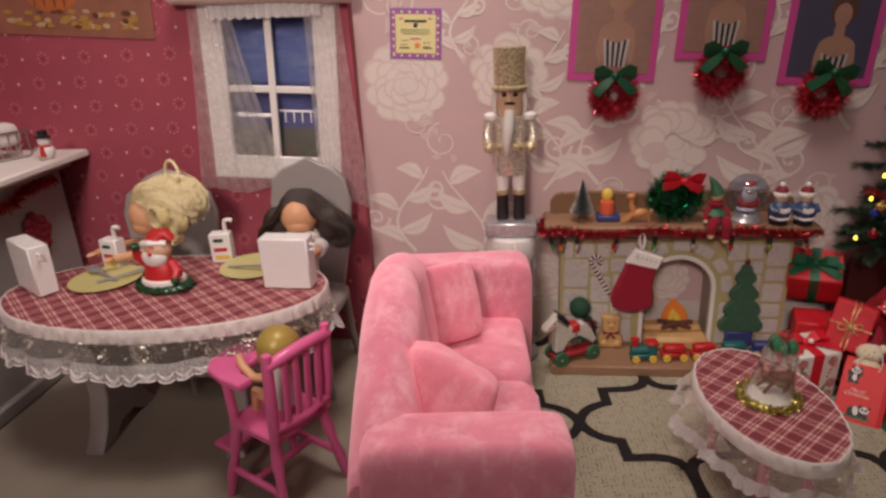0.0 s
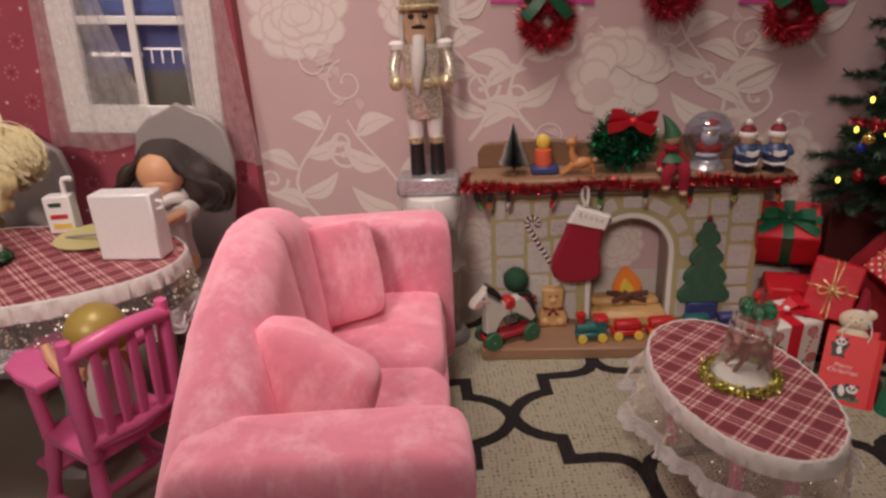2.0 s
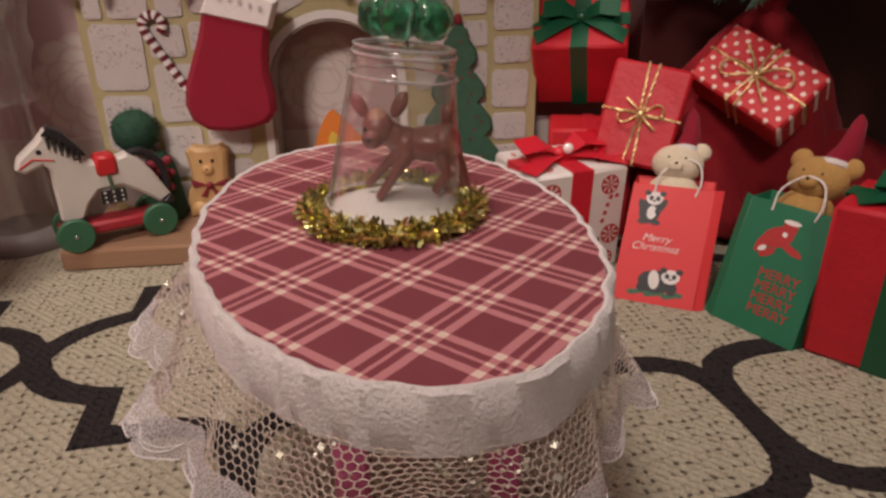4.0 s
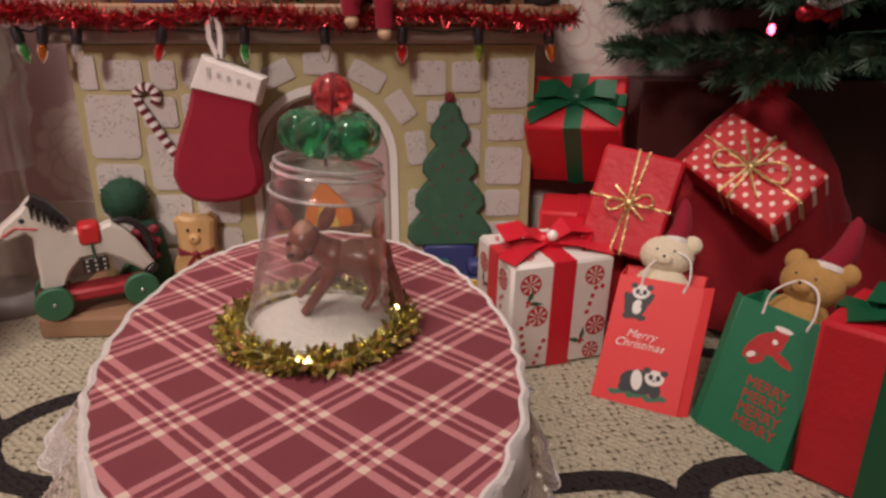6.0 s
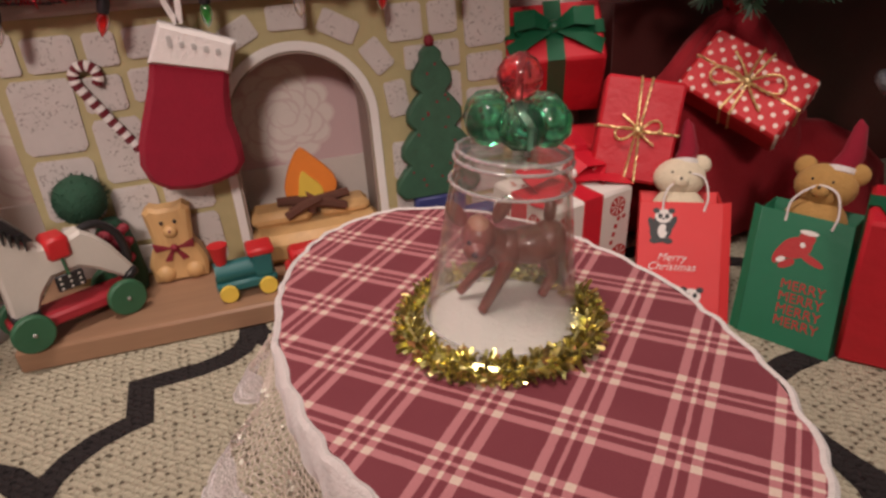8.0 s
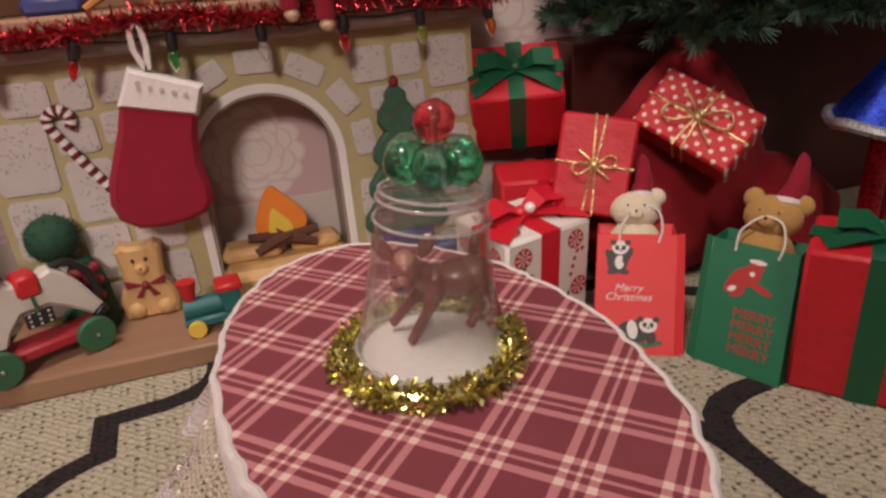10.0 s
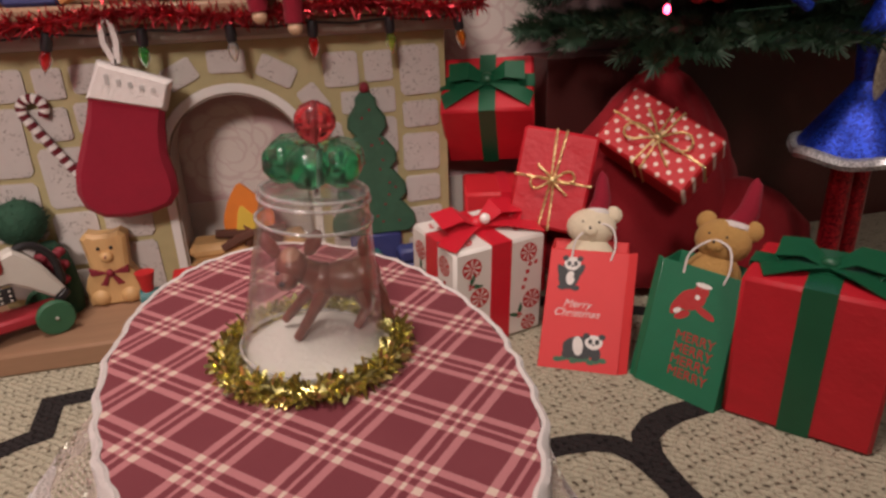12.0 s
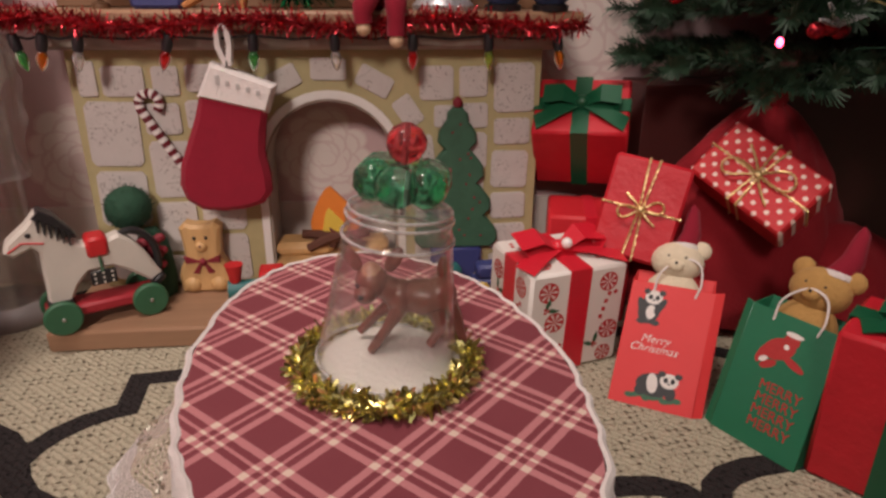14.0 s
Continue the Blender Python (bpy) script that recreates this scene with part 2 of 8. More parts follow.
def velvet(name, col):
    """Short pile: deep colour seen head-on, paler at a slant; pale sheen of brushed pile is painted into the colour."""
    m, nt, b = nodes_of(name)
    v = coords(nt)
    big, mid, fine = noise_tex(nt, v, 22, 3), noise_tex(nt, v, 90, 3), noise_tex(nt, v, 1900, 2)
    f = math_node(nt, "MULTIPLY_ADD", mid, 0.5, math_node(nt, "MULTIPLY", big, 0.6))
    c = mix(nt, f, dim(col, 0.70), tuple(min(1, x * 1.15 + 0.03) for x in col))
    mp = nt.nodes.new("ShaderNodeMapping")
    mp.inputs["Scale"].default_value = (1, 1, 0.55)
    nt.links.new(v, mp.inputs[0])
    # whitish sheen patches of the pile, mixed into the base colour
    sheen_patch = math_node(nt, "MULTIPLY_ADD", noise_tex(nt, mp.outputs[0], 48, 7, 0.78), 4.6, -2.2)
    sheen_patch = math_node(nt, "MULTIPLY", math_node(nt, "MINIMUM", math_node(nt, "MAXIMUM", sheen_patch, 0.0), 1.0), 0.36)
    c = mix(nt, sheen_patch, c, (0.98, 0.74, 0.79))
    nt.links.new(c, b.inputs["Base Color"])
    b.inputs["Roughness"].default_value = 0.85
    b.inputs["Specular IOR Level"].default_value = 0.15
    bump(nt, math_node(nt, "ADD", fine, mid), 0.45, 0.0009, b)
    # the pile's own sheen over the dyed ground
    sh, both = nt.nodes.new("ShaderNodeBsdfSheen"), nt.nodes.new("ShaderNodeAddShader")
    sh.inputs["Roughness"].default_value = 0.75
    nt.links.new(mix(nt, f, (0.72, 0.40, 0.47), (1.0, 0.66, 0.73)), sh.inputs["Color"])
    nt.links.new(b.outputs[0], both.inputs[0])
    nt.links.new(sh.outputs[0], both.inputs[1])
    nt.links.new(both.outputs[0], nt.nodes["Material Output"].inputs[0])
    return m


def glitter(name, col, dark, scale=1500, metal=0.6, rough=0.3):
    m, nt, b = nodes_of(name)
    v = coords(nt)
    vo = nt.nodes.new("ShaderNodeTexVoronoi")
    vo.inputs["Scale"].default_value = scale
    nt.links.new(v, vo.inputs["Vector"])
    sep = nt.nodes.new("ShaderNodeSeparateColor")
    nt.links.new(vo.outputs["Color"], sep.inputs[0])
    c = mix(nt, sep.outputs[0], dark, col)
    nt.links.new(c, b.inputs["Base Color"])
    b.inputs["Metallic"].default_value, b.inputs["Roughness"].default_value = metal, rough
    bump(nt, sep.outputs[1], 0.9, 0.0007, b)
    return m


def foil(name, col, rough=0.2):
    m, nt, b = nodes_of(name)
    nt.links.new(mix(nt, nt.nodes.new("ShaderNodeNewGeometry").outputs["Random Per Island"], dim(col, 0.45), tuple(min(1, x * 1.3) for x in col)), b.inputs["Base Color"])
    b.inputs["Metallic"].default_value, b.inputs["Roughness"].default_value = 0.9, rough
    return m


def clear(name, col, rough=0.03, ior=1.45, amount=1.0):
    m, nt, b = nodes_of(name)
    v = coords(nt)
    nt.links.new(mix(nt, noise_tex(nt, v, 150, 2), col, tuple(min(1, x * 1.05) for x in col)), b.inputs["Base Color"])
    b.inputs["Roughness"].default_value, b.inputs["IOR"].default_value = rough, ior
    b.inputs["Transmission Weight"].default_value = amount
    return m


def thin_clear(name, tint, gloss=0.07, cloud=0.005):
    """Thin clear plastic or glass: mostly straight through, with gloss that grows at the rim."""
    m, nt, b = nodes_of(name)
    v = coords(nt)
    tr, gl, ms = (nt.nodes.new(k) for k in ("ShaderNodeBsdfTransparent", "ShaderNodeBsdfGlossy", "ShaderNodeMixShader"))
    nt.links.new(mix(nt, noise_tex(nt, v, 200, 2), tint, tuple(min(1, x * 1.04) for x in tint)), tr.inputs[0])
    gl.inputs["Roughness"].default_value = 0.06
    lw = nt.nodes.new("ShaderNodeLayerWeight")
    lw.inputs[0].default_value = 0.5
    nt.links.new(math_node(nt, "MULTIPLY_ADD", math_node(nt, "POWER", lw.outputs["Facing"], 3.0), 0.7, gloss), ms.inputs[0])
    nt.links.new(tr.outputs[0], ms.inputs[1])
    nt.links.new(gl.outputs[0], ms.inputs[2])
    df, veil = nt.nodes.new("ShaderNodeBsdfDiffuse"), nt.nodes.new("ShaderNodeMixShader")
    df.inputs[0].default_value = (0.85, 0.82, 0.80, 1)
    nt.links.new(math_node(nt, "MULTIPLY_ADD", noise_tex(nt, v, 260, 2), 0.03, cloud), veil.inputs[0])
    nt.links.new(ms.outputs[0], veil.inputs[1])
    nt.links.new(df.outputs[0], veil.inputs[2])
    nt.links.new(veil.outputs[0], nt.nodes["Material Output"].inputs[0])
    return m


def tulle_mat(name, col, opacity, motif=0, sheer=0.6, width=0.18, speck=0.9):
    """Fine sheer net: pale threads that catch light on both sides, mostly open."""
    m, nt, b = nodes_of(name)
    v = coords(nt)
    df, tl, both, tr, ms = (nt.nodes.new(k) for k in ("ShaderNodeBsdfDiffuse", "ShaderNodeBsdfTranslucent", "ShaderNodeMixShader", "ShaderNodeBsdfTransparent", "ShaderNodeMixShader"))
    fine, big = noise_tex(nt, v, 2600, 2), noise_tex(nt, v, 120, 3)
    c = mix(nt, fine if speck else big, dim(col, 0.8), col)
    nt.links.new(c, df.inputs[0])
    nt.links.new(c, tl.inputs[0])
    both.inputs[0].default_value = sheer
    nt.links.new(df.outputs[0], both.inputs[1])
    nt.links.new(tl.outputs[0], both.inputs[2])
    fac = math_node(nt, "MULTIPLY", math_node(nt, "MULTIPLY_ADD", fine, speck, math_node(nt, "MULTIPLY_ADD", big, 0.9, 0.45 - speck * 0.5)), opacity)
    if motif:
        vo = nt.nodes.new("ShaderNodeTexVoronoi")
        vo.feature = "DISTANCE_TO_EDGE"
        vo.inputs["Scale"].default_value = motif
        nt.links.new(v, vo.inputs["Vector"])
        fac = math_node(nt, "MAXIMUM", fac, math_node(nt, "LESS_THAN", vo.outputs["Distance"], width))
    nt.links.new(fac, ms.inputs[0])
    nt.links.new(tr.outputs[0], ms.inputs[1])
    nt.links.new(both.outputs[0], ms.inputs[2])
    nt.links.new(ms.outputs[0], nt.nodes["Material Output"].inputs[0])
    return m


def film_mat(name, col, opacity, rough=0.15, holes=0.0, scale=900):
    """Thin sheer stuff: part of the light goes straight through; with holes, a net."""
    m, nt, b = nodes_of(name)
    v = coords(nt)
    fine = noise_tex(nt, v, scale, 3)
    nt.links.new(mix(nt, fine, dim(col, 0.8), col), b.inputs["Base Color"])
    b.inputs["Roughness"].default_value = rough
    tr = nt.nodes.new("ShaderNodeBsdfTransparent")
    ms = nt.nodes.new("ShaderNodeMixShader")
    fac = math_node(nt, "MULTIPLY_ADD", fine, 0.3, opacity - 0.15)
    if holes:
        vo = nt.nodes.new("ShaderNodeTexVoronoi")
        vo.feature = "DISTANCE_TO_EDGE"
        vo.inputs["Scale"].default_value = holes
        nt.links.new(v, vo.inputs["Vector"])
        fac = math_node(nt, "MULTIPLY", math_node(nt, "LESS_THAN", vo.outputs["Distance"], 0.26), min(1, opacity))
        fac = math_node(nt, "MAXIMUM", fac, opacity * 0.12)
    nt.links.new(fac, ms.inputs[0])
    nt.links.new(tr.outputs[0], ms.inputs[1])
    nt.links.new(b.outputs[0], ms.inputs[2])
    nt.links.new(ms.outputs[0], nt.nodes["Material Output"].inputs[0])
    return m


def wood(name, col, along=0, scale=60, rough=0.5):
    m, nt, b = nodes_of(name)
    v = coords(nt)
    mp = nt.nodes.new("ShaderNodeMapping")
    s = [1.0, 1.0, 1.0]
    s[along] = 0.12
    mp.inputs["Scale"].default_value = s
    nt.links.new(v, mp.inputs[0])
    g1, g2 = noise_tex(nt, mp.outputs[0], scale, 4, 0.7), noise_tex(nt, mp.outputs[0], scale * 9, 3)
    c = mix(nt, g1, dim(col, 0.62), tuple(min(1, x * 1.25) for x in col))
    c = mix(nt, math_node(nt, "MULTIPLY", g2, 0.45), c, dim(col, 0.5))
    nt.links.new(c, b.inputs["Base Color"])
    b.inputs["Roughness"].default_value = rough
    bump(nt, g2, 0.2, 0.0006, b)
    return m


def plaid(name, period, turn=44.0, at=(0.0, 0.0)):
    """Cotton plaid: maroon ground, pink stripes in threes, cream where they cross; woven on the bias, a crossing at the point given."""
    m, nt, b = nodes_of(name)
    v = coords(nt)
    mp = nt.nodes.new("ShaderNodeMapping")
    mp.inputs["Rotation"].default_value = (0, 0, radians(turn))
    mp.inputs["Scale"].default_value = (1 / (period * CM),) * 3
    ca, sa = math.cos(radians(turn)), math.sin(radians(turn))
    mp.inputs["Location"].default_value = (0.49 - (at[0] * ca - at[1] * sa) / period, 0.49 - (at[0] * sa + at[1] * ca) / period, 0)
    nt.links.new(v, mp.inputs[0])
    wob = noise_tex(nt, v, 500, 2)
    sep = nt.nodes.new("ShaderNodeSeparateXYZ")
    nt.links.new(mp.outputs[0], sep.inputs[0])
    lines = []
    for ax in (0, 1):
        f = math_node(nt, "FRACT", math_node(nt, "MULTIPLY_ADD", wob, 0.02, sep.outputs[ax]))
        s = None
        for at, half in ((0.33, 0.052), (0.50, 0.024), (0.67, 0.052)):
            q = math_node(nt, "LESS_THAN", math_node(nt, "ABSOLUTE", math_node(nt, "SUBTRACT", f, at)), half)
            s = q if s is None else math_node(nt, "MAXIMUM", s, q)
        lines.append(s)
    both = math_node(nt, "MULTIPLY", *lines)
    one = math_node(nt, "MAXIMUM", *lines)
    fine, big = noise_tex(nt, v, 2500, 2), noise_tex(nt, v, 60, 3)
    ground = mix(nt, big, (0.170, 0.033, 0.045), (0.220, 0.052, 0.063))
    c = mix(nt, one, ground, (0.50, 0.200, 0.210))
    c = mix(nt, both, c, (0.72, 0.56, 0.46))
    c = mix(nt, math_node(nt, "MULTIPLY", fine, 0.25), c, (0.12, 0.02, 0.03))
    nt.links.new(c, b.inputs["Base Color"])
    b.inputs["Roughness"].default_value = 0.75
    b.inputs["Specular IOR Level"].default_value = 0.3
    bump(nt, fine, 0.25, 0.0004, b)
    return m


def burlap(name, light, dark, pitch=0.31):
    """Coarse woven cloth: two crossing threads, a little uneven, with gaps."""
    m, nt, b = nodes_of(name)
    v = coords(nt)
    warp = math_node(nt, "ADD", noise_tex(nt, v, 60, 2), math_node(nt, "MULTIPLY", noise_tex(nt, v, 350, 2), 0.55))
    sep = nt.nodes.new("ShaderNodeSeparateXYZ")
    nt.links.new(v, sep.inputs[0])
    k = 2 * math.pi / (pitch * CM)
    sx = math_node(nt, "SINE", math_node(nt, "MULTIPLY_ADD", sep.outputs[0], k, math_node(nt, "MULTIPLY", warp, 10.0)))
    sy = math_node(nt, "SINE", math_node(nt, "MULTIPLY_ADD", sep.outputs[1], k, math_node(nt, "MULTIPLY", warp, -11.0)))
    thread, patch, some = noise_tex(nt, v, 700, 3), noise_tex(nt, v, 30, 3), noise_tex(nt, v, 190, 2)
    over = math_node(nt, "MULTIPLY_ADD", math_node(nt, "MULTIPLY", sx, sy), 0.22, 0.60)
    h = math_node(nt, "MULTIPLY_ADD", math_node(nt, "SUBTRACT", thread, 0.5), 0.7, over)
    # open holes of the weave, deep in some places and closed in others
    hole = math_node(nt, "MULTIPLY", math_node(nt, "MAXIMUM", math_node(nt, "MULTIPLY", sx, -1.0), 0.0), math_node(nt, "MAXIMUM", math_node(nt, "MULTIPLY", sy, -1.0), 0.0))
    keep = math_node(nt, "MINIMUM", math_node(nt, "MAXIMUM", math_node(nt, "MULTIPLY_ADD", some, 5.0, -2.2), 0.0), 1.0)
    hole = math_node(nt, "MINIMUM", math_node(nt, "MULTIPLY", math_node(nt, "MULTIPLY", hole, keep), 2.2), 1.0)
    c = mix(nt, h, mix(nt, 0.6, dark, light), light)
    c = mix(nt, hole, c, dark)
    c = mix(nt, math_node(nt, "MULTIPLY", patch, 0.35), c, dim(light, 0.66))
    h = math_node(nt, "SUBTRACT", h, math_node(nt, "MULTIPLY", hole, 0.7))
    nt.links.new(c, b.inputs["Base Color"])
    b.inputs["Roughness"].default_value = 0.9
    b.inputs["Specular IOR Level"].default_value = 0.2
    bump(nt, h, 1.0, 0.0022, b)
    return m


def dotted(name, ground, dot, pitch, size):
    m, nt, b = nodes_of(name)
    v = coords(nt)
    mp = nt.nodes.new("ShaderNodeMapping")
    mp.inputs["Rotation"].default_value = (0, 0, radians(45))
    mp.inputs["Scale"].default_value = (1 / (pitch * CM),) * 3
    nt.links.new(v, mp.inputs[0])
    sep = nt.nodes.new("ShaderNodeSeparateXYZ")
    nt.links.new(mp.outputs[0], sep.inputs[0])
    fx, fy = (math_node(nt, "SUBTRACT", math_node(nt, "FRACT", sep.outputs[i]), 0.5) for i in (0, 1))
    r = math_node(nt, "SQRT", math_node(nt, "ADD", math_node(nt, "MULTIPLY", fx, fx), math_node(nt, "MULTIPLY", fy, fy)))
    fine = noise_tex(nt, v, 1500, 2)
    c = mix(nt, math_node(nt, "LESS_THAN", r, size), mix(nt, fine, dim(ground, 0.8), ground), dot)
    nt.links.new(c, b.inputs["Base Color"])
    b.inputs["Roughness"].default_value = 0.6
    bump(nt, noise_tex(nt, v, 150, 3), 0.3, 0.002, b)
    return m


PINK_PAPER = paint("pink_wallpaper", (0.58, 0.41, 0.41), 0.7, vary=0.08, scale=20, bumps=0.08)
CREAM_PRINT = paint("cream_print", (0.73, 0.645, 0.595), 0.65, vary=0.08, scale=40, bumps=0.08)
CREAM_SHADE = paint("cream_print_shade", (0.66, 0.535, 0.505), 0.65, vary=0.08, scale=40, bumps=0.08)
RED_PAPER = paint("red_wallpaper", (0.36, 0.064, 0.096), 0.7, vary=0.22, scale=20, bumps=0.08)
RED_PRINT = paint("red_print", (0.50, 0.155, 0.175), 0.7, vary=0.1, bumps=0.05)
DARK_PRINT = paint("dark_print", (0.27, 0.03, 0.055), 0.7, vary=0.1, bumps=0.05)
MAROON = paint("dark_maroon_board", (0.075, 0.016, 0.014), 0.45, vary=0.35, scale=14)
FLOOR = paint("grey_board", (0.29, 0.255, 0.205), 0.55, vary=0.2, scale=22, bumps=0.15)
SKIRTING = paint("white_skirting", (0.62, 0.55, 0.50), 0.5, vary=0.06)
BURLAP = burlap("cream_burlap", (0.63, 0.58, 0.43), (0.12, 0.095, 0.065))
INK = burlap("black_print_burlap", (0.040, 0.034, 0.034), (0.012, 0.010, 0.011))
WHITE = paint("white_paint", (0.80, 0.77, 0.74), 0.4, vary=0.06, scale=60, bumps=0.1)
WHITE_PLASTIC = paint("white_plastic", (0.80, 0.78, 0.77), 0.28, vary=0.03, bumps=0.03)
def flecked(name, col, fleck):
    """Painted stone with a hand-sponged pattern of small dark flecks."""
    m, nt, b = nodes_of(name)
    v = coords(nt)
    rn = nt.nodes.new("ShaderNodeObjectInfo").outputs["Random"]
    off = nt.nodes.new("ShaderNodeVectorMath")
    off.operation = "ADD"
    geo = nt.nodes.new("ShaderNodeNewGeometry")
    nt.links.new(geo.outputs["Position"], off.inputs[0])
    nt.links.new(rn, off.inputs[1])
    p = off.outputs[0]
    base = mix(nt, noise_tex(nt, p, 160, 3), dim(col, 0.80), col)
    base = mix(nt, math_node(nt, "MULTIPLY", rn, 0.25), base, dim(col, 0.78))
    f = math_node(nt, "MULTIPLY", math_node(nt, "GREATER_THAN", noise_tex(nt, p, 900, 2), 0.60), math_node(nt, "GREATER_THAN", noise_tex(nt, p, 130, 2), 0.50))
    nt.links.new(mix(nt, math_node(nt, "MULTIPLY", f, 0.7), base, fleck), b.inputs["Base Color"])
    b.inputs["Roughness"].default_value = 0.55
    bump(nt, noise_tex(nt, p, 700, 3), 0.3, 0.0005, b)
    return m


STONE = flecked("white_painted_stone", (0.63, 0.58, 0.55), (0.22, 0.19, 0.17))
MORTAR = paint("mustard_paint", (0.46, 0.395, 0.205), 0.55, vary=0.15, scale=150)
OAK = wood("tan_wood", (0.36, 0.205, 0.12), 0)
OAK_DARK = wood("brown_wood", (0.24, 0.125, 0.065), 0)
PINE = wood("carved_pine", (0.66, 0.40, 0.17), 2, 90)
GREY_WOOD = wood("grey_brown_wood", (0.42, 0.34, 0.285), 0)
BLUSH_PALE = velvet("pale_pink_plush", (0.66, 0.165, 0.235))
BLUSH = velvet("pink_velvet", (0.60, 0.150, 0.225))
PINK_PLASTIC = paint("hot_pink_plastic", (0.72, 0.13, 0.33), 0.34, vary=0.08, bumps=0.04, coat=0.3)
PLAID = plaid("plaid_cotton", 1.48, 53.0, (-0.234, -3.007))
PLAID_LARGE = plaid("plaid_cotton_large_cloth", 1.5)
TRIM = paint("white_fleece", (0.74, 0.68, 0.65), 0.9, vary=0.12, scale=500, bumps=0.9, bscale=1200, sheen=0.4)
LACE = tulle_mat("white_lace", (0.97, 0.95, 0.95), 0.62, 1100, 0.35)
LACE_CORD = paint("white_lace_cord", (0.84, 0.80, 0.79), 0.8, vary=0.12, scale=700, bumps=0.6, bscale=1600)
NET_CREAM = paint("cream_net_thread", (0.70, 0.60, 0.52), 0.6, vary=0.15, scale=300)
NET_CLEAR = film_mat("clear_net_thread", (0.80, 0.76, 0.72), 0.35, 0.2)
CURTAIN = tulle_mat("sheer_curtain", (0.92, 0.87, 0.86), 0.42, speck=0.0)
SEQUIN = foil("gold_sequin", (0.98, 0.90, 0.68), 0.5)
GOLD_TINSEL = foil("gold_tinsel", (0.88, 0.74, 0.30), 0.2)
RED_TINSEL = foil("red_tinsel", (0.52, 0.045, 0.06), 0.3)
RED_FLUFF = paint("red_fluff", (0.50, 0.02, 0.05), 0.4, vary=0.2, scale=300)
GREEN_TINSEL = foil("green_tinsel", (0.01, 0.22, 0.07), 0.22)
CUTOUT_GREEN = paint("dull_green_paint", (0.040, 0.115, 0.068), 0.55, vary=0.3, scale=200, bumps=0.3)
SILVER = glitter("silver_glitter", (0.85, 0.84, 0.85), (0.32, 0.32, 0.34))
GOLD_GLITTER = glitter("gold_glitter", (0.95, 0.84, 0.56), (0.42, 0.33, 0.18), 900)
CHAMPAGNE = glitter("champagne_glitter", (0.92, 0.86, 0.74), (0.50, 0.42, 0.32), 900)
BLUE_GLITTER = glitter("blue_glitter", (0.03, 0.09, 0.75), (0.01, 0.02, 0.22), 1100)
RED_GLITTER = glitter("red_glitter", (0.55, 0.02, 0.03), (0.12, 0.0, 0.01), 1100)
METAL = paint("brushed_metal", (0.62, 0.60, 0.58), 0.3, 1.0, vary=0.1)
GOLD = paint("gold_cord", (0.86, 0.68, 0.34), 0.42, 0.9, vary=0.2, scale=900)
GLOBE = thin_clear("globe_glass", (0.74, 0.78, 0.88), 0.10)
CLEAR_RIM = thin_clear("clear_plastic_rim", (0.92, 0.90, 0.89), 0.45, 0.22)
CLEAR = thin_clear("clear_plastic", (0.97, 0.96, 0.95), 0.045, 0.008)
GREEN_GLASS = clear("green_beads", (0.30, 0.74, 0.52), 0.05, 1.38, 0.97)
RED_GLASS = clear("red_bead", (0.90, 0.14, 0.16), 0.1, 1.35, 0.9)
BLACK = paint("black_paint", (0.018, 0.016, 0.018), 0.35, vary=0.2)
RED_PAPERWRAP = paint("red_gift_paper", (0.56, 0.013, 0.026), 0.5, vary=0.16, scale=60, bumps=1.0, bscale=75, wrinkle=True)
RED_FELT = paint("red_felt", (0.265, 0.004, 0.022), 0.92, vary=0.15, scale=140, bumps=0.7, bscale=1500, sheen=0.35)
WHITE_FELT = paint("white_felt", (0.76, 0.70, 0.67), 0.92, vary=0.1, scale=200, bumps=0.7, bscale=1300, sheen=0.3)
GREEN_RIBBON = paint("green_satin", (0.009, 0.098, 0.043), 0.36, vary=0.15, scale=80, bumps=0.15, bscale=180)
RED_RIBBON = paint("red_satin", (0.62, 0.012, 0.03), 0.35, vary=0.12, scale=80, sheen=0.3)
GREEN_PAINT = paint("green_paint", (0.032, 0.125, 0.06), 0.5, vary=0.2, scale=150)
DARK_GREEN = paint("dark_green_felt", (0.014, 0.062, 0.032), 0.85, vary=0.3, scale=300, bumps=0.8)
RED_PAINT = paint("red_paint", (0.52, 0.018, 0.022), 0.42, vary=0.15, scale=100)
YELLOW_PAINT = paint("yellow_paint", (0.78, 0.55, 0.08), 0.45, vary=0.12)
ORANGE_PAINT = paint("orange_paint", (0.80, 0.24, 0.035), 0.5, vary=0.12)
BLUE_PAINT = paint("blue_paint", (0.04, 0.05, 0.18), 0.45, vary=0.12)
TEAL_PAINT = paint("teal_paint", (0.02, 0.13, 0.13), 0.45, vary=0.15)
BURGUNDY = paint("burgundy_paint", (0.22, 0.012, 0.025), 0.6, vary=0.25, scale=300, bumps=0.8)
SKIN = paint("tan_vinyl", (0.66, 0.36, 0.20), 0.45, vary=0.05, bumps=0.03)
BLONDE = paint("blonde_hair", (0.95, 0.83, 0.50), 0.5, vary=0.3, scale=500, bumps=0.8, bscale=1500)
BRUNETTE = paint("dark_brown_hair", (0.040, 0.023, 0.018), 0.45, vary=0.5, scale=500, bumps=0.8, bscale=1500)
OLIVE = paint("gold_vinyl", (0.38, 0.27, 0.06), 0.38, 0.1, vary=0.08, bumps=0.05)
TAN_CLOTH = paint("tan_cloth", (0.45, 0.34, 0.18), 0.85, vary=0.2)
CHAIR_GREY = paint("silver_grey_plastic", (0.31, 0.28, 0.27), 0.38, vary=0.08)
